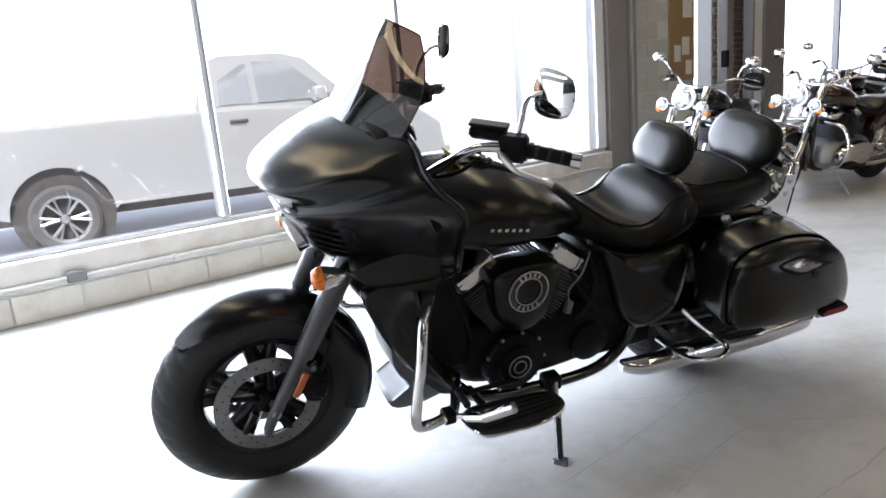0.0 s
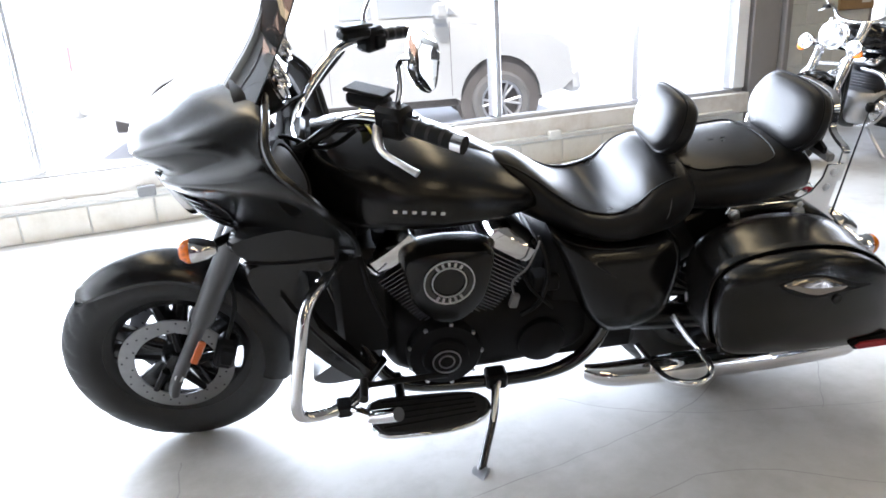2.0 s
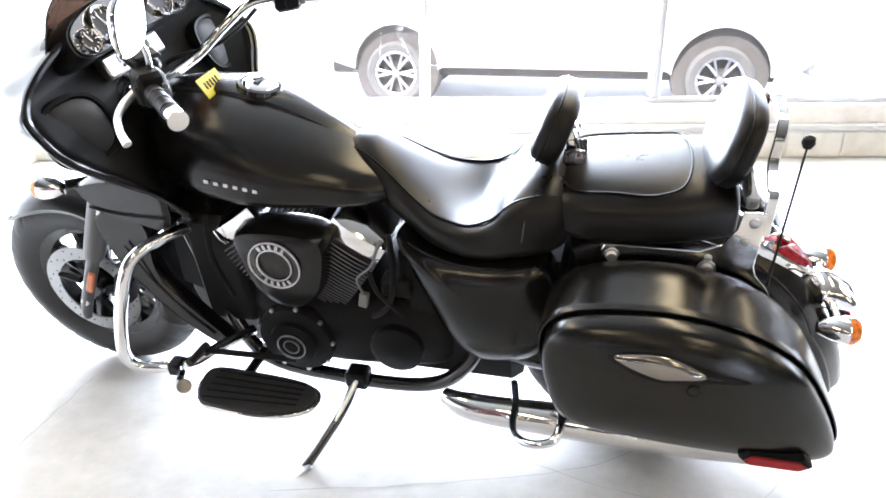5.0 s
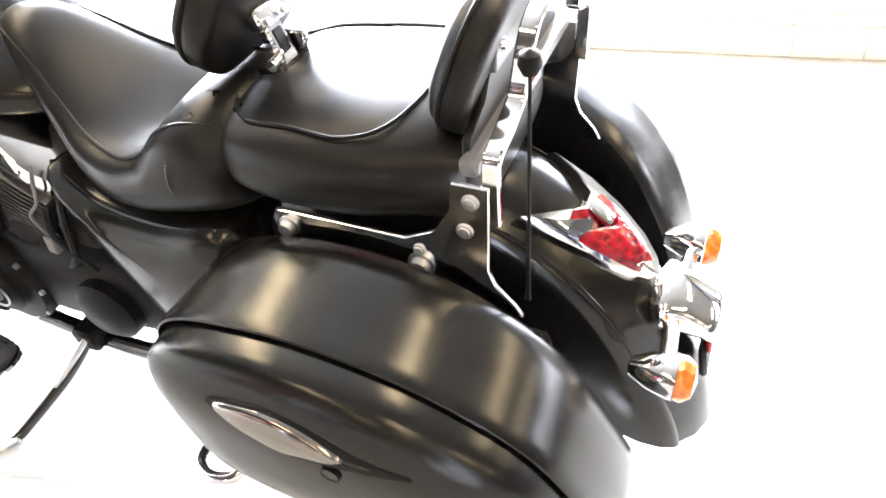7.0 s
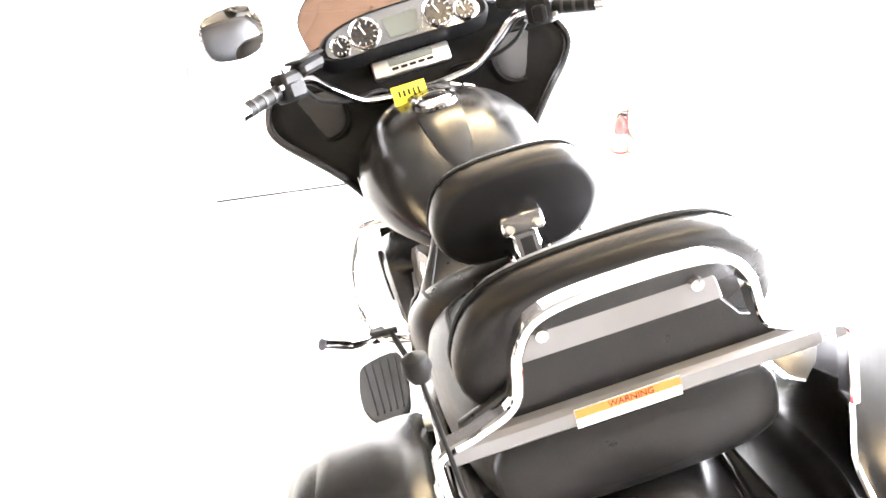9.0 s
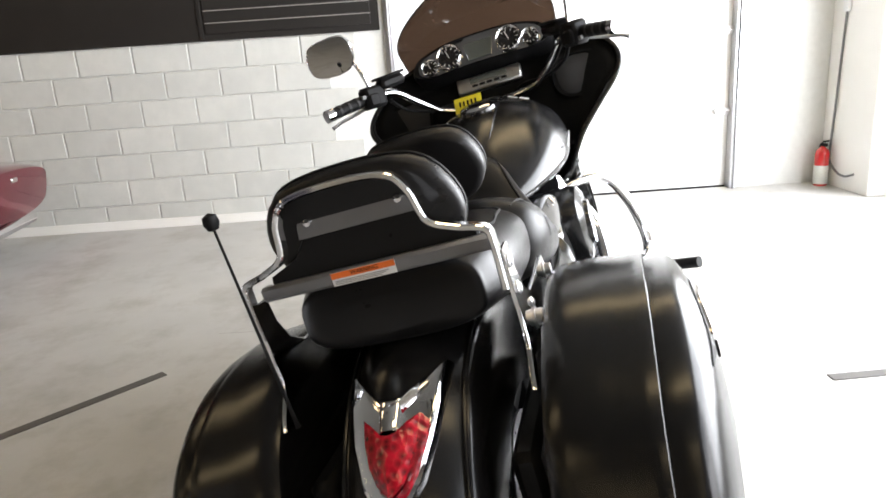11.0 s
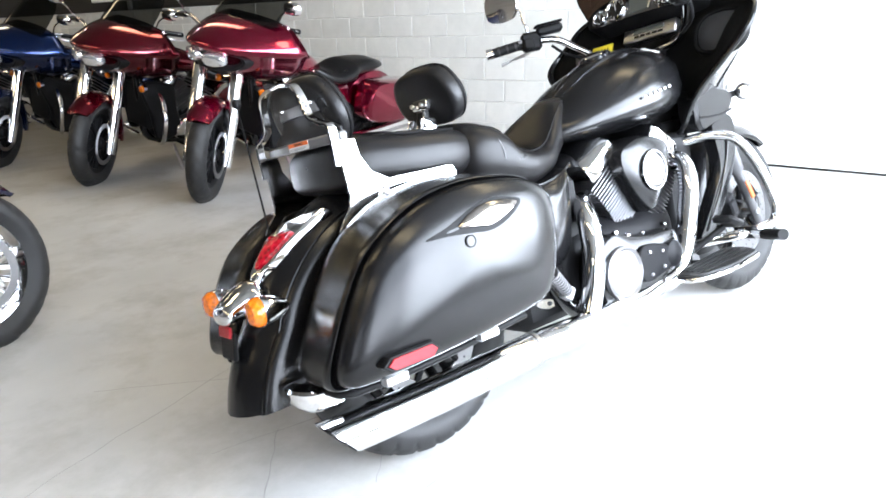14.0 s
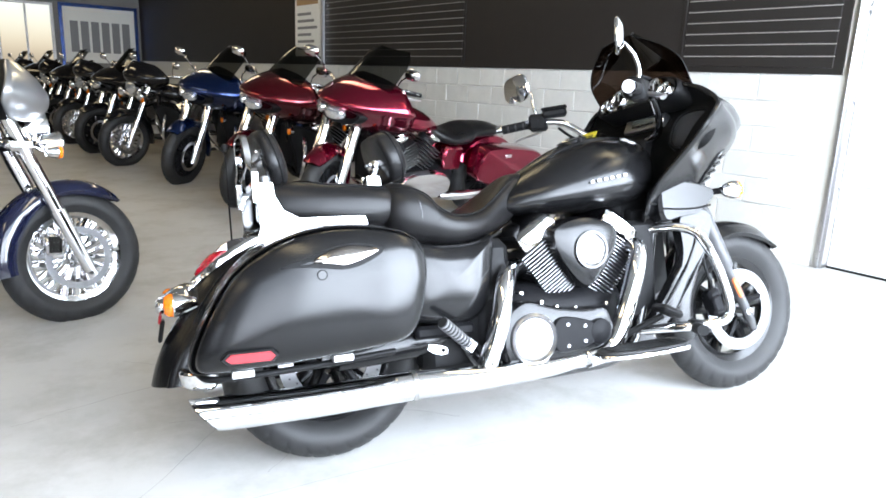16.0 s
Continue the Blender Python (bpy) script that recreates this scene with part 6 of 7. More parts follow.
tl_out = [(0, 33.2), (0.022, 35.0), (0.044, 39.5), (0.062, 47), (0.072, 55), (0.079, 63.5), (0.045, 58), (0.015, 54), (0, 53.6), (-0.015, 54), (-0.045, 58), (-0.079, 63.5), (-0.072, 55), (-0.062, 47), (-0.044, 39.5), (-0.022, 35.0)]
tl = part("tail_lamp", Shape().loft([[on_fender(v * k, 47 + (a - 47) * k, h) for v, a in tl_out] for k, h in ((1.05, -0.014), (1.03, 0.006), (0.99, 0.016), (0.92, 0.018), (0.80, 0.011), (0.6, 0.003))]), CHROME, bike, "chrome V-shaped tail lamp surround", 30)
lens_out = [(0, 37.2), (0.018, 39.2), (0.032, 42.7), (0.041, 47), (0.045, 51.8), (0.028, 50.0), (0.012, 48.0), (0, 47.6), (-0.012, 48.0), (-0.028, 50.0), (-0.045, 51.8), (-0.041, 47), (-0.032, 42.7), (-0.018, 39.2)]
part("lens", Shape().loft([[on_fender(v * k, 44 + (a - 44) * k, h + 0.007 * max(0, 1 - abs(v) * k / 0.05)) for v, a in lens_out] for k, h in ((1.0, 0.003), (0.97, 0.013), (0.7, 0.016), (0.3, 0.017), (0.08, 0.017))]), RED, tl, "red faceted tail lamp lens", 12)
part("lamp_crest", Shape().loft([[on_fender(v, a, h) for v, a in ((-w, 48.4), (w, 48.4), (w * 1.3, b), (-w * 1.3, b))] for w, b, h in ((0.013, 54.4, 0.002), (0.012, 54.2, 0.016), (0.008, 53.6, 0.019))]), CHROME, tl)
hs = part("signal_housing", body_loft([(2.085, 0.542, 0.03, 0.026, 0.03, 2.0), (2.108, 0.541, 0.062, 0.038, 0.042, 2.1), (2.135, 0.536, 0.056, 0.037, 0.042, 2.2), (2.165, 0.526, 0.050, 0.029, 0.034, 2.3), (2.19, 0.514, 0.047, 0.022, 0.022, 2.3), (2.198, 0.511, 0.02, 0.009, 0.009, 2.0)], 22, 28), CHROME, bike, "chrome number plate lamp housing")
for sd in (-1, 1):
    part("signal_arm", Shape().tube(mirrored([(2.13, 0.05, 0.535), (2.135, 0.115, 0.528)], sd), 0.012, 10), CHROME, hs)
    sg = part("rear_signal", Shape().lathe([(0.0, -0.06), (0.014, -0.056), (0.027, -0.03), (0.034, 0.0), (0.034, 0.006), (0, 0.006)], facing((2.145, 0.138 * sd, 0.525), (1, 0, 0)), 24), CHROME, bike, "chrome turn signal body")
    part("lens", Shape().lathe([(0.033, 0.007), (0.033, 0.018), (0.024, 0.03), (0.0, 0.035)], facing((2.145, 0.138 * sd, 0.525), (1, 0, 0)), 24), AMBER, sg, "amber turn signal lens")
part("plate_holder", Shape().box(-0.006, 0.006, -0.04, 0.04, -0.035, 0.03, 0.005, pose(2.185, 0, 0.445, 0, -10, 0)), BLACK, bike)
part("plate_reflector", Shape().box(-0.004, 0.004, -0.034, 0.034, -0.013, 0.013, 0.003, pose(2.188, 0, 0.477, 0, -10, 0)), REDREF, bike, "small red reflector")
ant = part("antenna", Shape().tube([(1.953, -0.178, 0.66), (1.954, -0.179, 0.70), (1.96, -0.187, 1.0)], [0.005, 0.003, 0.002], 8), BLACK, bike)
part("antenna_ball", Shape().lathe([(0, -0.014), (0.008, -0.012), (0.0125, -0.002), (0.0105, 0.009), (0, 0.014)], facing((1.96, -0.187, 1.006), (0, 0, 1)), 16), BLACK, ant)


# ---- other motorcycles in the showroom ----
CANDY = material("candy_red_paint", (0.23, 0.001, 0.026), 0.16, metal=0.9, coat=1.0, vary=0.15, scale=6)
CANDY2 = material("dark_red_paint", (0.16, 0.001, 0.012), 0.16, metal=0.9, coat=1.0, vary=0.15, scale=6)
BLUE = material("deep_blue_paint", (0.006, 0.03, 0.15), 0.16, metal=0.9, coat=1.0, vary=0.15, scale=6)
INK = material("black_gloss_paint", (0.006, 0.006, 0.007), 0.15, spec=0.3, coat=0.4, vary=0.1, scale=6)
MAROON = material("maroon_gloss_paint", (0.03, 0.004, 0.006), 0.15, coat=1.0, vary=0.1, scale=6)
NAVY = material("navy_gloss_paint", (0.006, 0.008, 0.025), 0.12, coat=1.0, vary=0.1, scale=6)
SILVER = material("silver_paint", (0.42, 0.43, 0.44), 0.28, metal=0.8, coat=0.6, vary=0.08, scale=6)
DARKGLASS = glass("dark_screen", (0.10, 0.10, 0.09), 0.02)


def other_bike(m, label, paint, style="tourer", lean=8, group="motorcycles in the showroom", screen=True, steer=0, size=1.0, shell_paint=None, pillion=False):
    """A parked motorcycle: tourer (frame fairing, bags), batwing (fork fairing) or cruiser (bare front)."""
    b = thing("motorcycle", m @ pose(0, 0, 0, lean, 0, 0) @ Matrix.Scale(size, 4), label, "motorcycle", group)
    cast = style == "tourer"
    wheel(b, "front_wheel", 0.0, 0.31, 0.32, 0.062, 7 if cast else 9, 0.225, False, DARKMETAL if cast else CHROME, DARKMETAL if cast else CHROME)
    wheel(b, "rear_wheel", 1.63, 0.31, 0.32, 0.08, 7 if cast else 9, 0.205, False, DARKMETAL if cast else CHROME)
    for sd in (-1, 1):
        v = 0.075 * sd
        part("brake_disc", Shape().lathe([(0.118, v), (0.148, v), (0.148, v + 0.005), (0.118, v + 0.005)], across(0, 0.31), 36, close=True), COVER, b)
        part("brake_caliper", Shape().box(0.07, 0.15, v - 0.025, v + 0.025, 0.33, 0.43, 0.012), CHROME, b)
        leg = part("fork_leg", Shape().tube([(-0.03, 0.115 * sd, 0.25), (0.06, 0.115 * sd, 0.45), (0.10, 0.115 * sd, 0.54)], [0.036, 0.043, 0.046] if cast else [0.03, 0.035, 0.037], 14), CHROME, b)
        part("fork_tube", Shape().tube([(0.10, 0.115 * sd, 0.54), (0.30, 0.115 * sd, 0.98)], 0.043 if cast else 0.03, 14), CHROME, leg)
        sg = part("front_signal", Shape().lathe([(0.0, -0.05), (0.02, -0.045), (0.032, 0.0), (0, 0.004)], facing((0.33 if cast else 0.12, 0.20 * sd, 0.70 if cast else 0.80), (-1, 0, 0)) @ Matrix.Scale(0.75 if cast else 1.0, 4), 18), CHROME, b)
        part("lens", Shape().lathe([(0.031, 0.004), (0.028, 0.018), (0.0, 0.024)], facing((0.33 if cast else 0.12, 0.20 * sd, 0.70 if cast else 0.80), (-1, 0, 0)) @ Matrix.Scale(0.75 if cast else 1.0, 4), 18), AMBER, sg)
        part("signal_arm", Shape().tube([(0.35 if cast else 0.14, 0.20 * sd, 0.70 if cast else 0.80), (0.40 if cast else 0.18, 0.12 * sd, 0.72 if cast else 0.82)], 0.009, 8), CHROME, sg)
        part("engine_guard", Shape().tube(mirrored([(0.48, 0.08, 0.66), (0.45, 0.24, 0.64), (0.42, 0.33, 0.54), (0.41, 0.34, 0.42), (0.45, 0.26, 0.30), (0.52, 0.12, 0.24)], sd), 0.016, 12, 40), CHROME, b)
        part("footboard", Shape().box(0.60, 0.86, 0.25 * sd - 0.06, 0.25 * sd + 0.06, 0.255, 0.28, 0.01), BLACK, b)
        part("muffler", Shape().tube(mirrored([(1.05, 0.19, 0.25), (1.3, 0.23, 0.26), (2.0, 0.24, 0.29)], sd), [0.03, 0.043, 0.046], 16), CHROME, b)
        part("cylinder_cap", Shape().box(-0.06, 0.06, -0.11, 0.11, -0.03, 0.03, 0.02, pose(0.66 if sd < 0 else 0.98, 0, 0.70, 0, -25 if sd < 0 else 25, 0)), CHROME, b)
        cy = part("cylinder", Shape().tube([(0.80, 0, 0.42), (0.66 if sd < 0 else 0.98, 0, 0.69)], 0.075, 20), DARKMETAL, b)
        for k in range(8):
            t = 0.25 + 0.65 * k / 8
            part("fin", Shape().box(-0.095, 0.095, -0.13, 0.13, -0.003, 0.003, 0.001, pose(0.80 + ((0.66 if sd < 0 else 0.98) - 0.80) * t, 0, 0.42 + 0.27 * t, 0, -27 if sd < 0 else 33, 0)), FIN, cy)
        # mirror
        mi = part("mirror", Shape().tube(mirrored([(0.48, 0.28, 1.06), (0.44, 0.32, 1.14), (0.43, 0.37, 1.18)], sd), 0.006, 8), CHROME, b)
        part("mirror_head", Shape().loft([[facing((0.43, 0.40 * sd, 1.20), (1, 0, 0.1)) @ Vector((a * 0.06 * k, c * 0.042 * k, h)) for a, c in oval(0, 0, 1, 1, 1, 2.6, 20)] for k, h in ((0.3, -0.03), (0.85, -0.015), (1.0, 0), (0.93, 0.004))]), CHROME, mi)
        gr = part("grip", Shape().tube(mirrored([(0.56, 0.31, 1.04), (0.68, 0.41, 1.02)], sd), 0.018, 12), BLACK, b)
        part("lever", Shape().tube(mirrored([(0.52, 0.32, 1.02), (0.56, 0.38, 1.0), (0.64, 0.43, 0.99)], sd), 0.007, 8), ALU, gr)
    part("handlebar", Shape().tube([(0.66, -0.40, 1.025), (0.55, -0.30, 1.05), (0.46, -0.22, 1.04), (0.36, -0.1, 0.98), (0.36, 0.1, 0.98), (0.46, 0.22, 1.04), (0.55, 0.30, 1.05), (0.66, 0.40, 1.025)], 0.013, 12, 50), CHROME, b)
    front_fender(b, 0.0, 0.31, paint, a0=-12, a1=128, k=0.985)
    part("fork_yoke", Shape().box(0.18, 0.30, -0.15, 0.15, 0.80, 0.86, 0.02), CHROME if not cast else DARKMETAL, b)
    part("crankcase", body_loft([(0.52, 0.36, 0.08, 0.08, 0.08, 3), (0.60, 0.36, 0.15, 0.13, 0.13, 3), (0.85, 0.36, 0.18, 0.12, 0.14, 3), (1.15, 0.36, 0.17, 0.12, 0.12, 3), (1.22, 0.36, 0.08, 0.06, 0.06, 3)], 16, 24), ALU if not cast else DARKMETAL, b)
    part("primary_cover", Shape().loft([[(0.86 + x * k, v, 0.35 + y * k) for x, y in oval(0, 0, 0.27, 0.115, 0.11, 2.4, 28)] for k, v in ((1, -0.16), (1, -0.20), (0.9, -0.23), (0.4, -0.24))]), CHROME, b)
    part("air_cleaner", Shape().lathe([(0, 0), (0.10, 0), (0.10, 0.04), (0.08, 0.07), (0, 0.075)], across(0.82, 0.60, 0.16), 28), CHROME, b)
    part("header_pipe", Shape().tube([(0.62, 0.10, 0.60), (0.56, 0.19, 0.55), (0.60, 0.21, 0.38), (0.72, 0.2, 0.26), (1.05, 0.19, 0.25)], 0.026, 14, 30), CHROME, b)
    part("frame_cradle", Shape().tube([(0.40, 0, 0.85), (0.46, 0, 0.5), (0.55, 0, 0.24), (1.2, 0, 0.22), (1.3, 0, 0.6)], 0.03, 10), INK, b)
    part("fuel_tank", body_loft([(0.42, 0.86, 0.06, 0.06, 0.05, 2.2), (0.50, 0.86, 0.14, 0.10, 0.07, 2.2), (0.66, 0.84, 0.165, 0.115, 0.08, 2.2), (0.85, 0.80, 0.14, 0.10, 0.06, 2.2), (1.0, 0.765, 0.07, 0.05, 0.03, 2.2), (1.02, 0.76, 0.02, 0.015, 0.01, 2)], 26, 28), paint, b)
    part("seat", body_loft([(0.94, 0.76, 0.07, 0.05, 0.04, 2.2), (1.02, 0.72, 0.13, 0.05, 0.05, 2.4), (1.15, 0.69, 0.17, 0.055, 0.05, 2.4), (1.30, 0.715, 0.175, 0.075, 0.07, 2.4), (1.38, 0.745, 0.15, 0.055, 0.06, 2.4), (1.58, 0.75, 0.13, 0.05, 0.05, 2.4), (1.70, 0.745, 0.09, 0.03, 0.03, 2.2)], 26, 28), LEATHER, b)
    part("rear_fender", sweep_arc(1.63, 0.31, [(-0.09, 0.26), (-0.10, 0.34), (-0.07, 0.385), (0, 0.40), (0.07, 0.385), (0.10, 0.34), (0.09, 0.26), (0.083, 0.26), (0.09, 0.335), (0.062, 0.375), (0, 0.388), (-0.062, 0.375), (-0.09, 0.335), (-0.083, 0.26)], 150, 8, 30), paint, b)
    tlp = part("tail_lamp", Shape().lathe([(0, -0.03), (0.04, -0.02), (0.042, 0.01), (0, 0.012)], facing((1.99, 0, 0.56), (1, 0, 0.2)), 18), CHROME, b)
    part("lens", Shape().lathe([(0.04, 0.011), (0.036, 0.022), (0, 0.028)], facing((1.99, 0, 0.56), (1, 0, 0.2)), 18), RED, tlp)
    part("side_stand", Shape().tube([(0.62, -0.16, 0.22), (0.58, -0.30, 0.10), (0.56, -0.36, 0.05)], 0.012, 8), STEEL, b)
    if style in ("tourer", "batwing"):
        for sd in (-1, 1):
            o = closed([(1.30, 0.50), (1.33, 0.64), (1.42, 0.68), (1.75, 0.67), (1.98, 0.63), (2.02, 0.55), (2.0, 0.42), (1.75, 0.36), (1.45, 0.37), (1.33, 0.41)], 34)
            bg = part("saddlebag", Shape().loft([[(1.66 + (a - 1.66) * k, sd * v, 0.52 + (c - 0.52) * k) for a, c in o] for k, v in ((0.93, 0.16), (1.0, 0.175), (1.0, 0.31), (0.95, 0.335), (0.5, 0.345), (0.1, 0.345))]), paint, b)
            part("latch", Shape().box(1.55, 1.62, 0.338 * sd - 0.008, 0.338 * sd + 0.008, 0.60, 0.63, 0.004), CHROME, bg)
            part("side_cover", Shape().box(1.06, 1.26, 0.13 * sd - 0.02, 0.13 * sd + 0.02, 0.44, 0.64, 0.04), paint, b)
    if style in ("tourer", "batwing"):
        for sd in (-1, 1):
            o = [(0.34, 0.70), (0.42, 0.74), (0.60, 0.70), (0.62, 0.52), (0.66, 0.34), (0.54, 0.27), (0.46, 0.30), (0.42, 0.48)]
            part("lower_cowl", Shape().plate(o, lambda a, c, t: (a, sd * (t + 0.25 * (a - 0.40)), c), 0.13, 0.165, 0.015), BLACK, b)
        part("oil_cooler", Shape().box(0.42, 0.48, -0.13, 0.13, 0.36, 0.68, 0.01), BLACK, b)
    if style == "tourer":
        rows = [(0.74, 0.36, 0.14, 0.57, 2.0), (0.79, 0.22, 0.25, 0.57, 2.2), (0.85, 0.12, 0.315, 0.545, 2.4), (0.92, 0.05, 0.375, 0.51, 2.4), (0.968, -0.015, 0.42, 0.48, 2.3), (1.0, -0.01, 0.418, 0.475, 2.25), (1.035, 0.035, 0.395, 0.46, 2.2), (1.085, 0.11, 0.345, 0.45, 2.1), (1.12, 0.20, 0.275, 0.45, 2.0), (1.135, 0.27, 0.20, 0.44, 2.0)]
        f = part("fairing", Shape().loft(shell(rows, 24, 32), closed=False, cap=False), paint, b, "", 60)
        sl = f.modifiers.new("thick", "SOLIDIFY")
        sl.thickness = 0.008
        part("dash", Shape().loft([[(ue + 0.03 * (1 - q * q), hv * 0.97 * q, w) for q in np.linspace(-1, 1, 15)] for w, un, hv, ue, p in spline(rows[1:], 12)], closed=False, cap=False), BLACK, b)
        mask = closed([(-0.235, 0.004), (-0.19, 0.040), (0, 0.050), (0.19, 0.040), (0.235, 0.004), (0.17, -0.058), (0, -0.070), (-0.17, -0.058)], 36)
        nac = part("lamp_nacelle", Shape().loft([[(0.04 + 2.2 * abs(v) ** 2 + d - 0.35 * h, v * k, 0.905 + h * k) for v, h in mask] for k, d in ((1.0, 0.06), (1.0, -0.012), (0.93, -0.016), (0.86, -0.006), (0.3, -0.004))]), BLACK, b, "black lamp mask")
        for sd in (-1, 1):
            mm = facing((0.036, 0.09 * sd, 0.905), (-1, 0.35 * sd, -0.12)) @ Matrix.Scale(1.1, 4)
            part("headlamp", Shape().loft([[mm @ Vector((x * k, y * k, h)) for x, y in closed([(-0.062, 0.022), (0.0, 0.036), (0.062, 0.026), (0.066, -0.018), (0.0, -0.036), (-0.06, -0.026)], 24)] for k, h in ((1.0, -0.02), (1.0, 0.012), (0.9, 0.02), (0.5, 0.026), (0.1, 0.028))]), LENS, nac, "clear headlamp")
        if screen:
            rw = []
            for t in np.linspace(0, 1, 10):
                hw = 0.275 - 0.035 * t - 0.085 * max(0, (t - 0.6) / 0.4) ** 2
                rw.append([(0.24 + 0.20 * t + 0.11 * q * q, hw * q, 1.11 + 0.25 * t) for q in np.linspace(-1, 1, 15)])
            part("windshield", Shape().loft(rw, closed=False, cap=False), DARKGLASS, b)
    else:
        hm = facing((0.12, 0, 0.90), (-1, 0, 0.02))
        hl_ = part("headlamp", Shape().lathe([(0, -0.13), (0.05, -0.12), (0.085, -0.06), (0.095, 0.0), (0.095, 0.012), (0.085, 0.014), (0.083, 0.004), (0, 0.004)], hm, 32), CHROME, b)
        part("lens", Shape().lathe([(0.084, 0.004), (0.07, 0.018), (0.03, 0.026), (0, 0.028)], hm, 32), LENS, hl_)
        for sd in (-1, 1):
            pm = facing((0.10, 0.17 * sd, 0.84), (-1, 0, 0))
            pl_ = part("passing_lamp", Shape().lathe([(0, -0.08), (0.03, -0.07), (0.052, 0), (0.048, 0.006), (0, 0.006)], pm, 24), CHROME, b)
            part("lens", Shape().lathe([(0.047, 0.006), (0.03, 0.016), (0, 0.02)], pm, 24), LENS, pl_)
        part("lamp_bar", Shape().tube([(0.16, -0.2, 0.83), (0.17, 0, 0.85), (0.16, 0.2, 0.83)], 0.012, 8), CHROME, b)
        if style == "batwing":
            rows = [(0.93, 0.16, 0.20, 0.30, 2.0), (0.98, 0.10, 0.33, 0.36, 2.2), (1.04, 0.09, 0.37, 0.36, 2.3), (1.10, 0.12, 0.33, 0.34, 2.2), (1.15, 0.16, 0.26, 0.32, 2.0), (1.18, 0.20, 0.2, 0.30, 2.0)]
            f = part("fairing", Shape().loft(shell(rows, 20, 28), closed=False, cap=False), shell_paint or paint, b, "fork-mounted fairing", 60)
            sl = f.modifiers.new("thick", "SOLIDIFY")
            sl.thickness = 0.012
            part("dash", Shape().loft([[(ue + 0.02 * (1 - q * q), hv * 0.96 * q, w) for q in np.linspace(-1, 1, 15)] for w, un, hv, ue, p in spline(rows, 8)], closed=False, cap=False), BLACK, b)
    if pillion:
        pp = pad(b, "pillion_pad", (1.74, 0, 0.95), (-0.96, 0, 0.28), 0.105, 0.085, 0.05, "black vinyl pillion pad")
        part("pad_loop", Shape().tube([(1.60, -0.12, 0.66), (1.72, -0.12, 0.86), (1.80, -0.11, 1.04), (1.815, 0, 1.075), (1.80, 0.11, 1.04), (1.72, 0.12, 0.86), (1.60, 0.12, 0.66)], 0.008, 8, 40), CHROME, pp)
    if steer:
        turn = Matrix.Translation((0.12, 0, 0)) @ Matrix.Rotation(radians(steer), 4, "Z") @ Matrix.Translation((-0.12, 0, 0))
        ahead = {"front_wheel", "brake_disc", "brake_caliper", "fork_leg", "front_fender", "fork_yoke", "handlebar", "grip", "mirror"}
        if style != "tourer":
            ahead |= {"headlamp", "passing_lamp", "lamp_bar", "front_signal", "fairing", "dash"}
        for o in list(b.children):
            if o.name.split(".")[0] in ahead:
                for q in (o, *o.children_recursive):
                    q.data.transform(turn)
    return b


def parked(x, y, turn):
    return ROOM @ pose(x, y, 0, 0, 0, turn)


other_bike(parked(2.60, -6.33, 183), "candy red touring motorcycle with a shark-nose fairing", CANDY, lean=13, steer=34, size=1.07, group="motorcycles along the block wall")
other_bike(parked(2.72, -7.58, 183), "dark red touring motorcycle with a smoked screen", CANDY2, lean=13, steer=34, size=1.07, group="motorcycles along the block wall")
other_bike(parked(2.80, -9.05, 183), "deep blue touring motorcycle with a dark screen", BLUE, lean=13, steer=34, size=1.07, group="motorcycles along the block wall")
blk = other_bike(parked(2.98, -10.65, 170), "black touring motorcycle with chrome fork and wheel", INK, "batwing", steer=30, size=1.05, group="motorcycles along the block wall")
dark_t = other_bike(parked(3.0, -12.1, 171), "black touring motorcycle parked in the row", INK, steer=32, size=1.05, group="motorcycles along the block wall")
for k in range(6):
    copy_thing(dark_t if k % 2 else blk, parked(3.05 + 0.05 * k, -13.45 - 1.35 * k, 171) @ pose(0, 0, 0, 8, 0, 0))
# the chrome-fronted machine across the aisle
other_bike(parked(4.517, -4.915, -22), "navy touring motorcycle with silver fairing and chrome wheel", NAVY, "batwing", steer=34, shell_paint=SILVER, group="motorcycles across the aisle")
# cruisers beside the entrance
cr = other_bike(parked(6.95, -1.15, 10), "black cruiser motorcycle with a tall chrome handlebar", INK, "cruiser", group="cruisers near the entrance", size=1.05, pillion=True)
cr2 = other_bike(parked(7.5, -1.85, -4), "dark maroon cruiser motorcycle with chrome fork and headlamp", MAROON, "cruiser", group="cruisers near the entrance", size=1.0)
for k, (x, y, a) in enumerate(((9.95, -1.95, -5), (9.9, -1.05, 4), (12.2, -1.6, -3), (12.3, -2.5, -6), (14.5, -1.9, 0))):
    copy_thing(cr if k % 2 else cr2, parked(x, y, a) @ pose(0, 0, 0, 8, 0, 0))

# ---- the far end of the showroom ----
po = thing("poster", ROOM @ pose(0.045, -11.5, 2.0), "framed poster of text and a pale photograph on the dark wall", "poster")
part("sheet", Shape().box(0, 0.012, -0.42, 0.42, -0.55, 0.75, 0.003), PAPER, po)
s = Shape()
for k in range(6):
    s.box(0.0125, 0.014, -0.33, 0.33 - 0.1 * (k % 3), -0.45 + 0.1 * k, -0.41 + 0.1 * k)
part("print", s, GREYPL, po)
part("picture", Shape().box(0.0125, 0.014, -0.36, 0.36, 0.2, 0.68), BROWN, po)
part("edge_strip", Shape().box(-0.01, 0.03, 0.47, 0.53, -0.66, 1.45, 0.004), ALU, po)
sg_ = thing("banner", ROOM @ pose(1.0, Y1 + 0.06, 1.15) @ Matrix.Scale(0.82, 4), "white banner with grey block shapes in a blue frame", "banner")
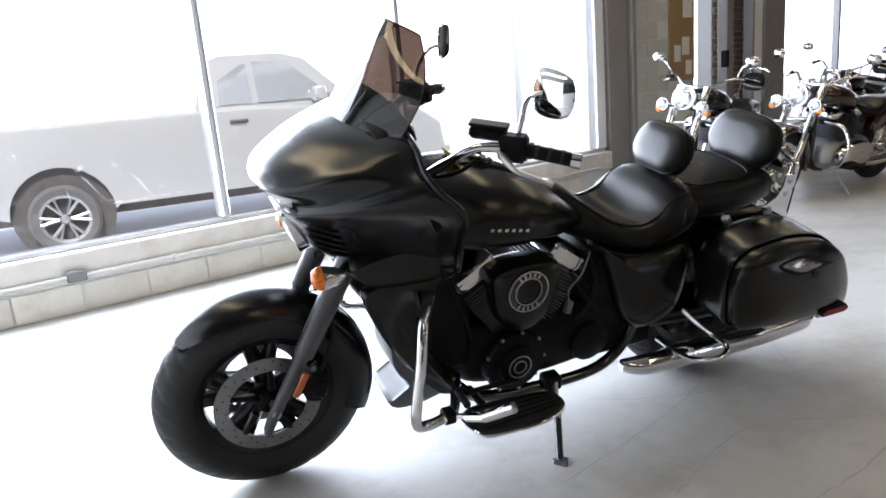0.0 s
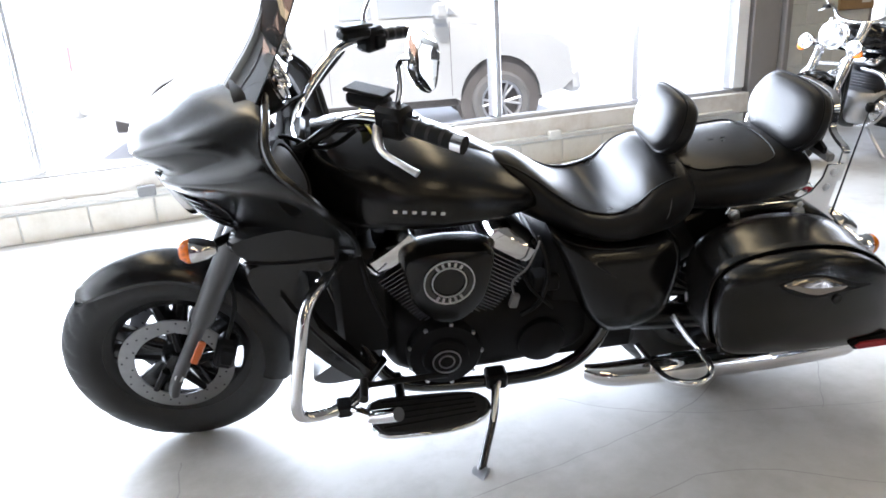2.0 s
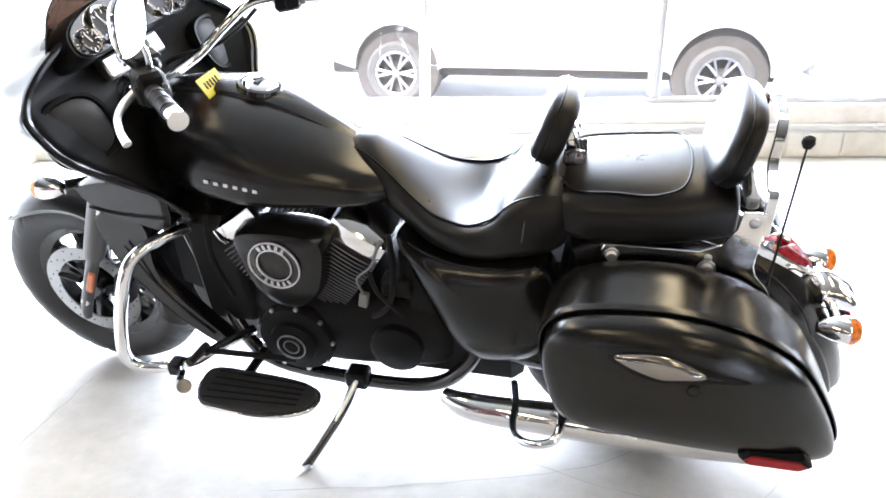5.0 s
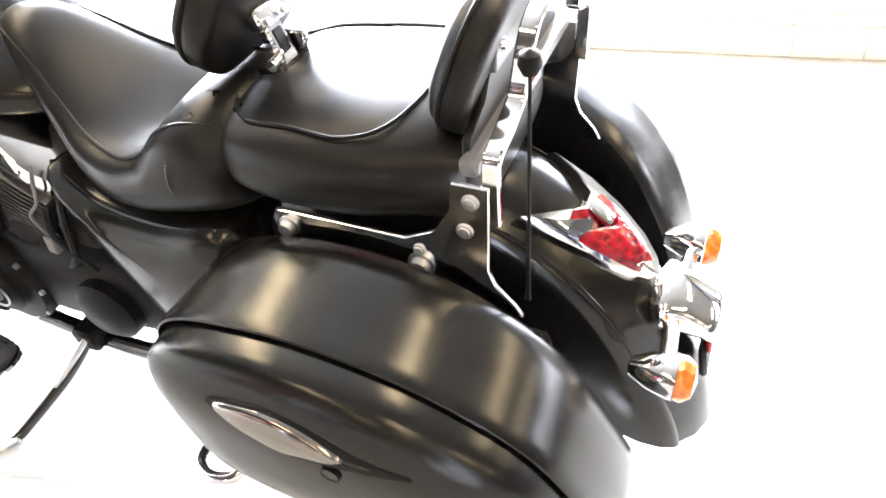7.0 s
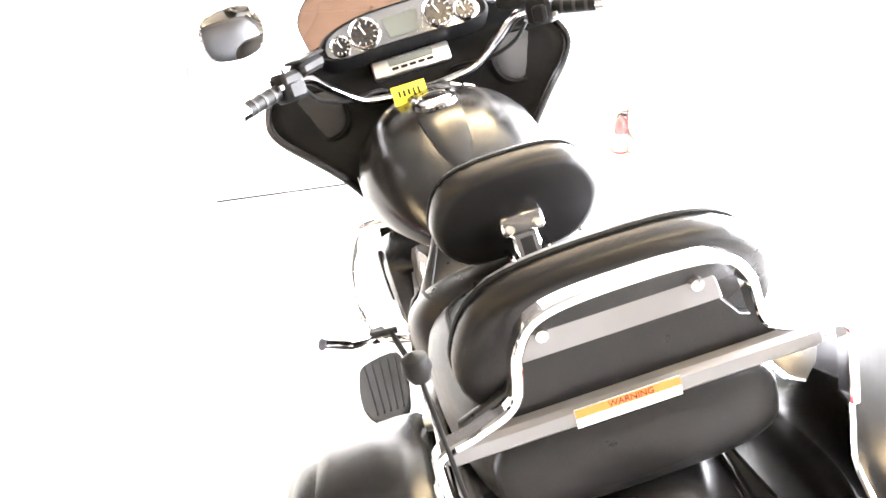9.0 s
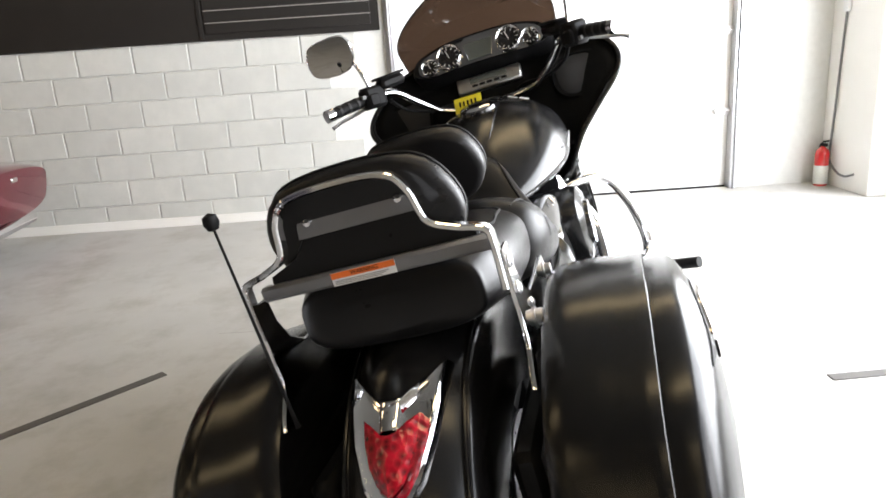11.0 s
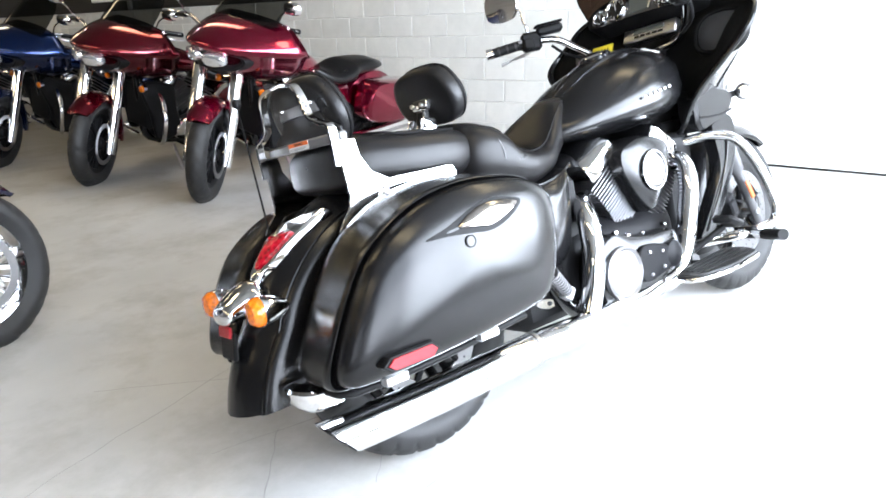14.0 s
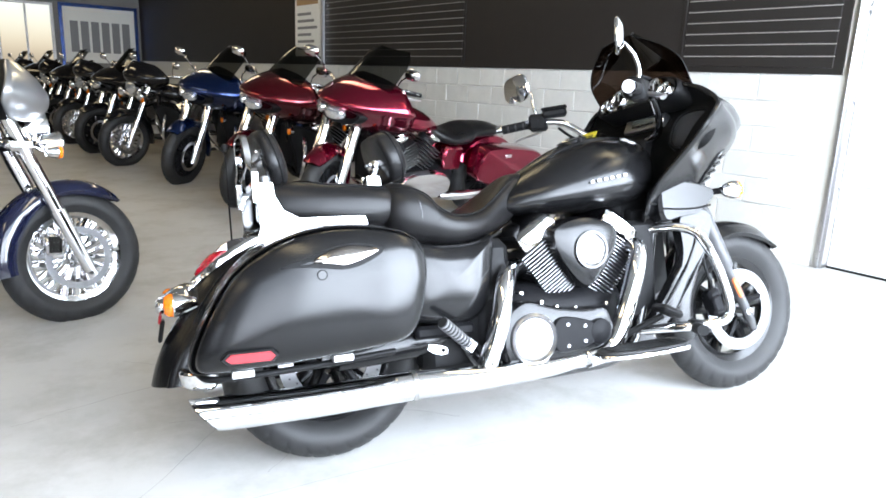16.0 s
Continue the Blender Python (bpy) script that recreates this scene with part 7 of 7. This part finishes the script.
part("sheet", Shape().box(-1.0, 1.0, 0, 0.02, 0.1, 1.7, 0.004), PAPER, sg_)
for k in range(6):
    part("shape", Shape().box(-0.85 + 0.29 * k, -0.63 + 0.29 * k, 0.021, 0.028, 0.4, 1.3, 0.003), GREYPL, sg_)
part("frame", Shape().box(-1.1, -1.0, 0, 0.04, 0, 1.8, 0.004).box(1.0, 1.1, 0, 0.04, 0, 1.8, 0.004).box(-1.0, 1.0, 0, 0.04, 1.7, 1.8, 0.004), BLUE, sg_)

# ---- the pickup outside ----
# tyre and underbody greys are lifted in the colour for outdoor glare
TTYRE = material("glare_paled_tyre", (0.16, 0.155, 0.15), 0.85, vary=0.3, scale=12)
TSHADE = material("glare_paled_underbody", (0.13, 0.12, 0.115), 0.9, vary=0.3, scale=8)
TRUCK = material("silver_truck_paint", (0.58, 0.58, 0.57), 0.35, metal=0.2, coat=0.8, vary=0.06, scale=3)
# pale glass colour stands in for the bright sky it mirrors
TGLASS = material("sky_paled_glass", (0.72, 0.73, 0.75), 0.08, metal=0.6, coat=0.5)
# red bleached towards pink, as if overexposed
TLAMP = material("glare_paled_lens", (0.75, 0.28, 0.31), 0.2, coat=0.6, vary=0.1, scale=30)
tk = thing("pickup_truck", ROOM @ pose(3.18, 4.80, -0.25, 0, 0, -12.2), "silver crew-cab pickup parked outside the windows", "truck")


def arch(cx, r=0.53):
    return [(cx + r * math.cos(a), 0.42 + r * math.sin(a)) for a in np.linspace(math.pi, 0, 13)]


prof_t = [(-1.18, 0.62), (-1.2, 0.75), (-1.17, 1.41), (0.72, 1.43), (2.2, 1.43), (3.45, 1.34), (4.45, 1.2), (4.7, 1.02), (4.75, 0.6), (4.6, 0.48)] + [(x, z) for x, z in arch(3.78)[::-1]] + [(3.2, 0.46), (0.58, 0.46)] + [(x, z) for x, z in arch(0.0)[::-1]]
o = np.array(prof_t)


def tside(y, k=0.0):
    return [(x, y, z if z < 1.0 else z - k) for x, z in o]


part("body", Shape().loft([tside(-1.0, 0.10), tside(-0.99, 0.045), tside(-0.96, 0.012), tside(-0.9, 0.0), tside(0.9, 0.0), tside(0.96, 0.012), tside(0.99, 0.045), tside(1.0, 0.10)]), TRUCK, tk, "", 30)
cab = [(1.55, 1.40), (1.68, 1.95), (1.9, 2.04), (2.65, 2.04), (2.95, 1.96), (3.6, 1.33)]
part("cab", Shape().loft([[(x, y * (1 if z < 1.5 else 0.86), z) for x, z in cab] for y in (-0.95, 0.95)]), TRUCK, tk, "", 30)
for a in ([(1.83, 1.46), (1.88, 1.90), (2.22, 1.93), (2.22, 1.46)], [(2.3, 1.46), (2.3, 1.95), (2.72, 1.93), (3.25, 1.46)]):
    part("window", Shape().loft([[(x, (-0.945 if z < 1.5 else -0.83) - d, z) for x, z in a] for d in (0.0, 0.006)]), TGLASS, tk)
for x in (1.65, 3.15):
    part("door_seam", Shape().box(x - 0.003, x + 0.003, -1.004, -0.99, 0.5, 1.38), TSHADE, tk)
for x in (2.03,):
    part("door_handle", Shape().box(x - 0.11, x + 0.11, -1.03, -0.99, 1.24, 1.28, 0.012), TSHADE, tk)
part("mirror", Shape().box(2.95, 3.1, -1.22, -0.98, 1.42, 1.6, 0.03), TRUCK, tk)
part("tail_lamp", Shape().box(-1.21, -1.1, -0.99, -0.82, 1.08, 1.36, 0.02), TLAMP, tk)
part("rear_bumper", Shape().box(-1.33, -1.18, -0.95, 0.95, 0.55, 0.76, 0.05), TRUCK, tk)
part("front_bumper", Shape().box(4.7, 4.9, -0.95, 0.95, 0.42, 0.72, 0.06), TRUCK, tk)
part("underbody", Shape().box(-0.9, 4.4, -0.8, 0.8, 0.34, 0.55, 0.02), TSHADE, tk)
for cx in (0.0, 3.78):
    part("wheel_well", Shape().lathe([(0.0, 0), (0.525, 0), (0.525, 0.3), (0.0, 0.3)], across(cx, 0.42, -0.94), 28), TSHADE, tk)
    for sd in (-1, 1):
        mt = across(cx, 0.375, sd * 0.92) @ Matrix.Scale(0.94, 4)
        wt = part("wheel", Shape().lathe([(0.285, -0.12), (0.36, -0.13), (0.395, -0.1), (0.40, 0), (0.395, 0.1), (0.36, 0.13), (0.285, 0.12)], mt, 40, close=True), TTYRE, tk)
        part("rim", Shape().lathe([(0.285, -0.1), (0.297, 0.1), (0.258, 0.09), (0.25, -0.09)], mt, 32, close=True), ALU, wt)
        part("hub", Shape().lathe([(0, -0.1), (0.05, -0.09), (0.075, -0.05), (0.075, 0.05), (0.05, 0.09), (0, 0.1)], mt, 20), ALU, wt)
        for k in range(6):
            a = 2 * math.pi * k / 6
            for dq in (-0.17, 0.17):
                part("spoke", Shape().tube([mt @ Vector((0.06 * math.cos(a), 0.06 * math.sin(a), 0.075 * sd)), mt @ Vector((0.27 * math.cos(a + dq), 0.27 * math.sin(a + dq), 0.085 * sd))], 0.018, 6), ALU, wt)

# ---- blocks of the walls, last ----
lay_blocks(front, -13.0, -3.62, 0.0, 7, lambda a, z: pose(0.0, a, z))
north = bpy.data.objects["wall_north"]
lay_blocks(north, 0.02, 7.6, 0.004, 1, lambda a, z: pose(a, 0.0, z, 0, 0, -90), mat=CREAMBLOCK)
lay_blocks(north, 8.1, 8.72, 0.0, 18, lambda a, z: pose(a, 0.0, z, 0, 0, -90))
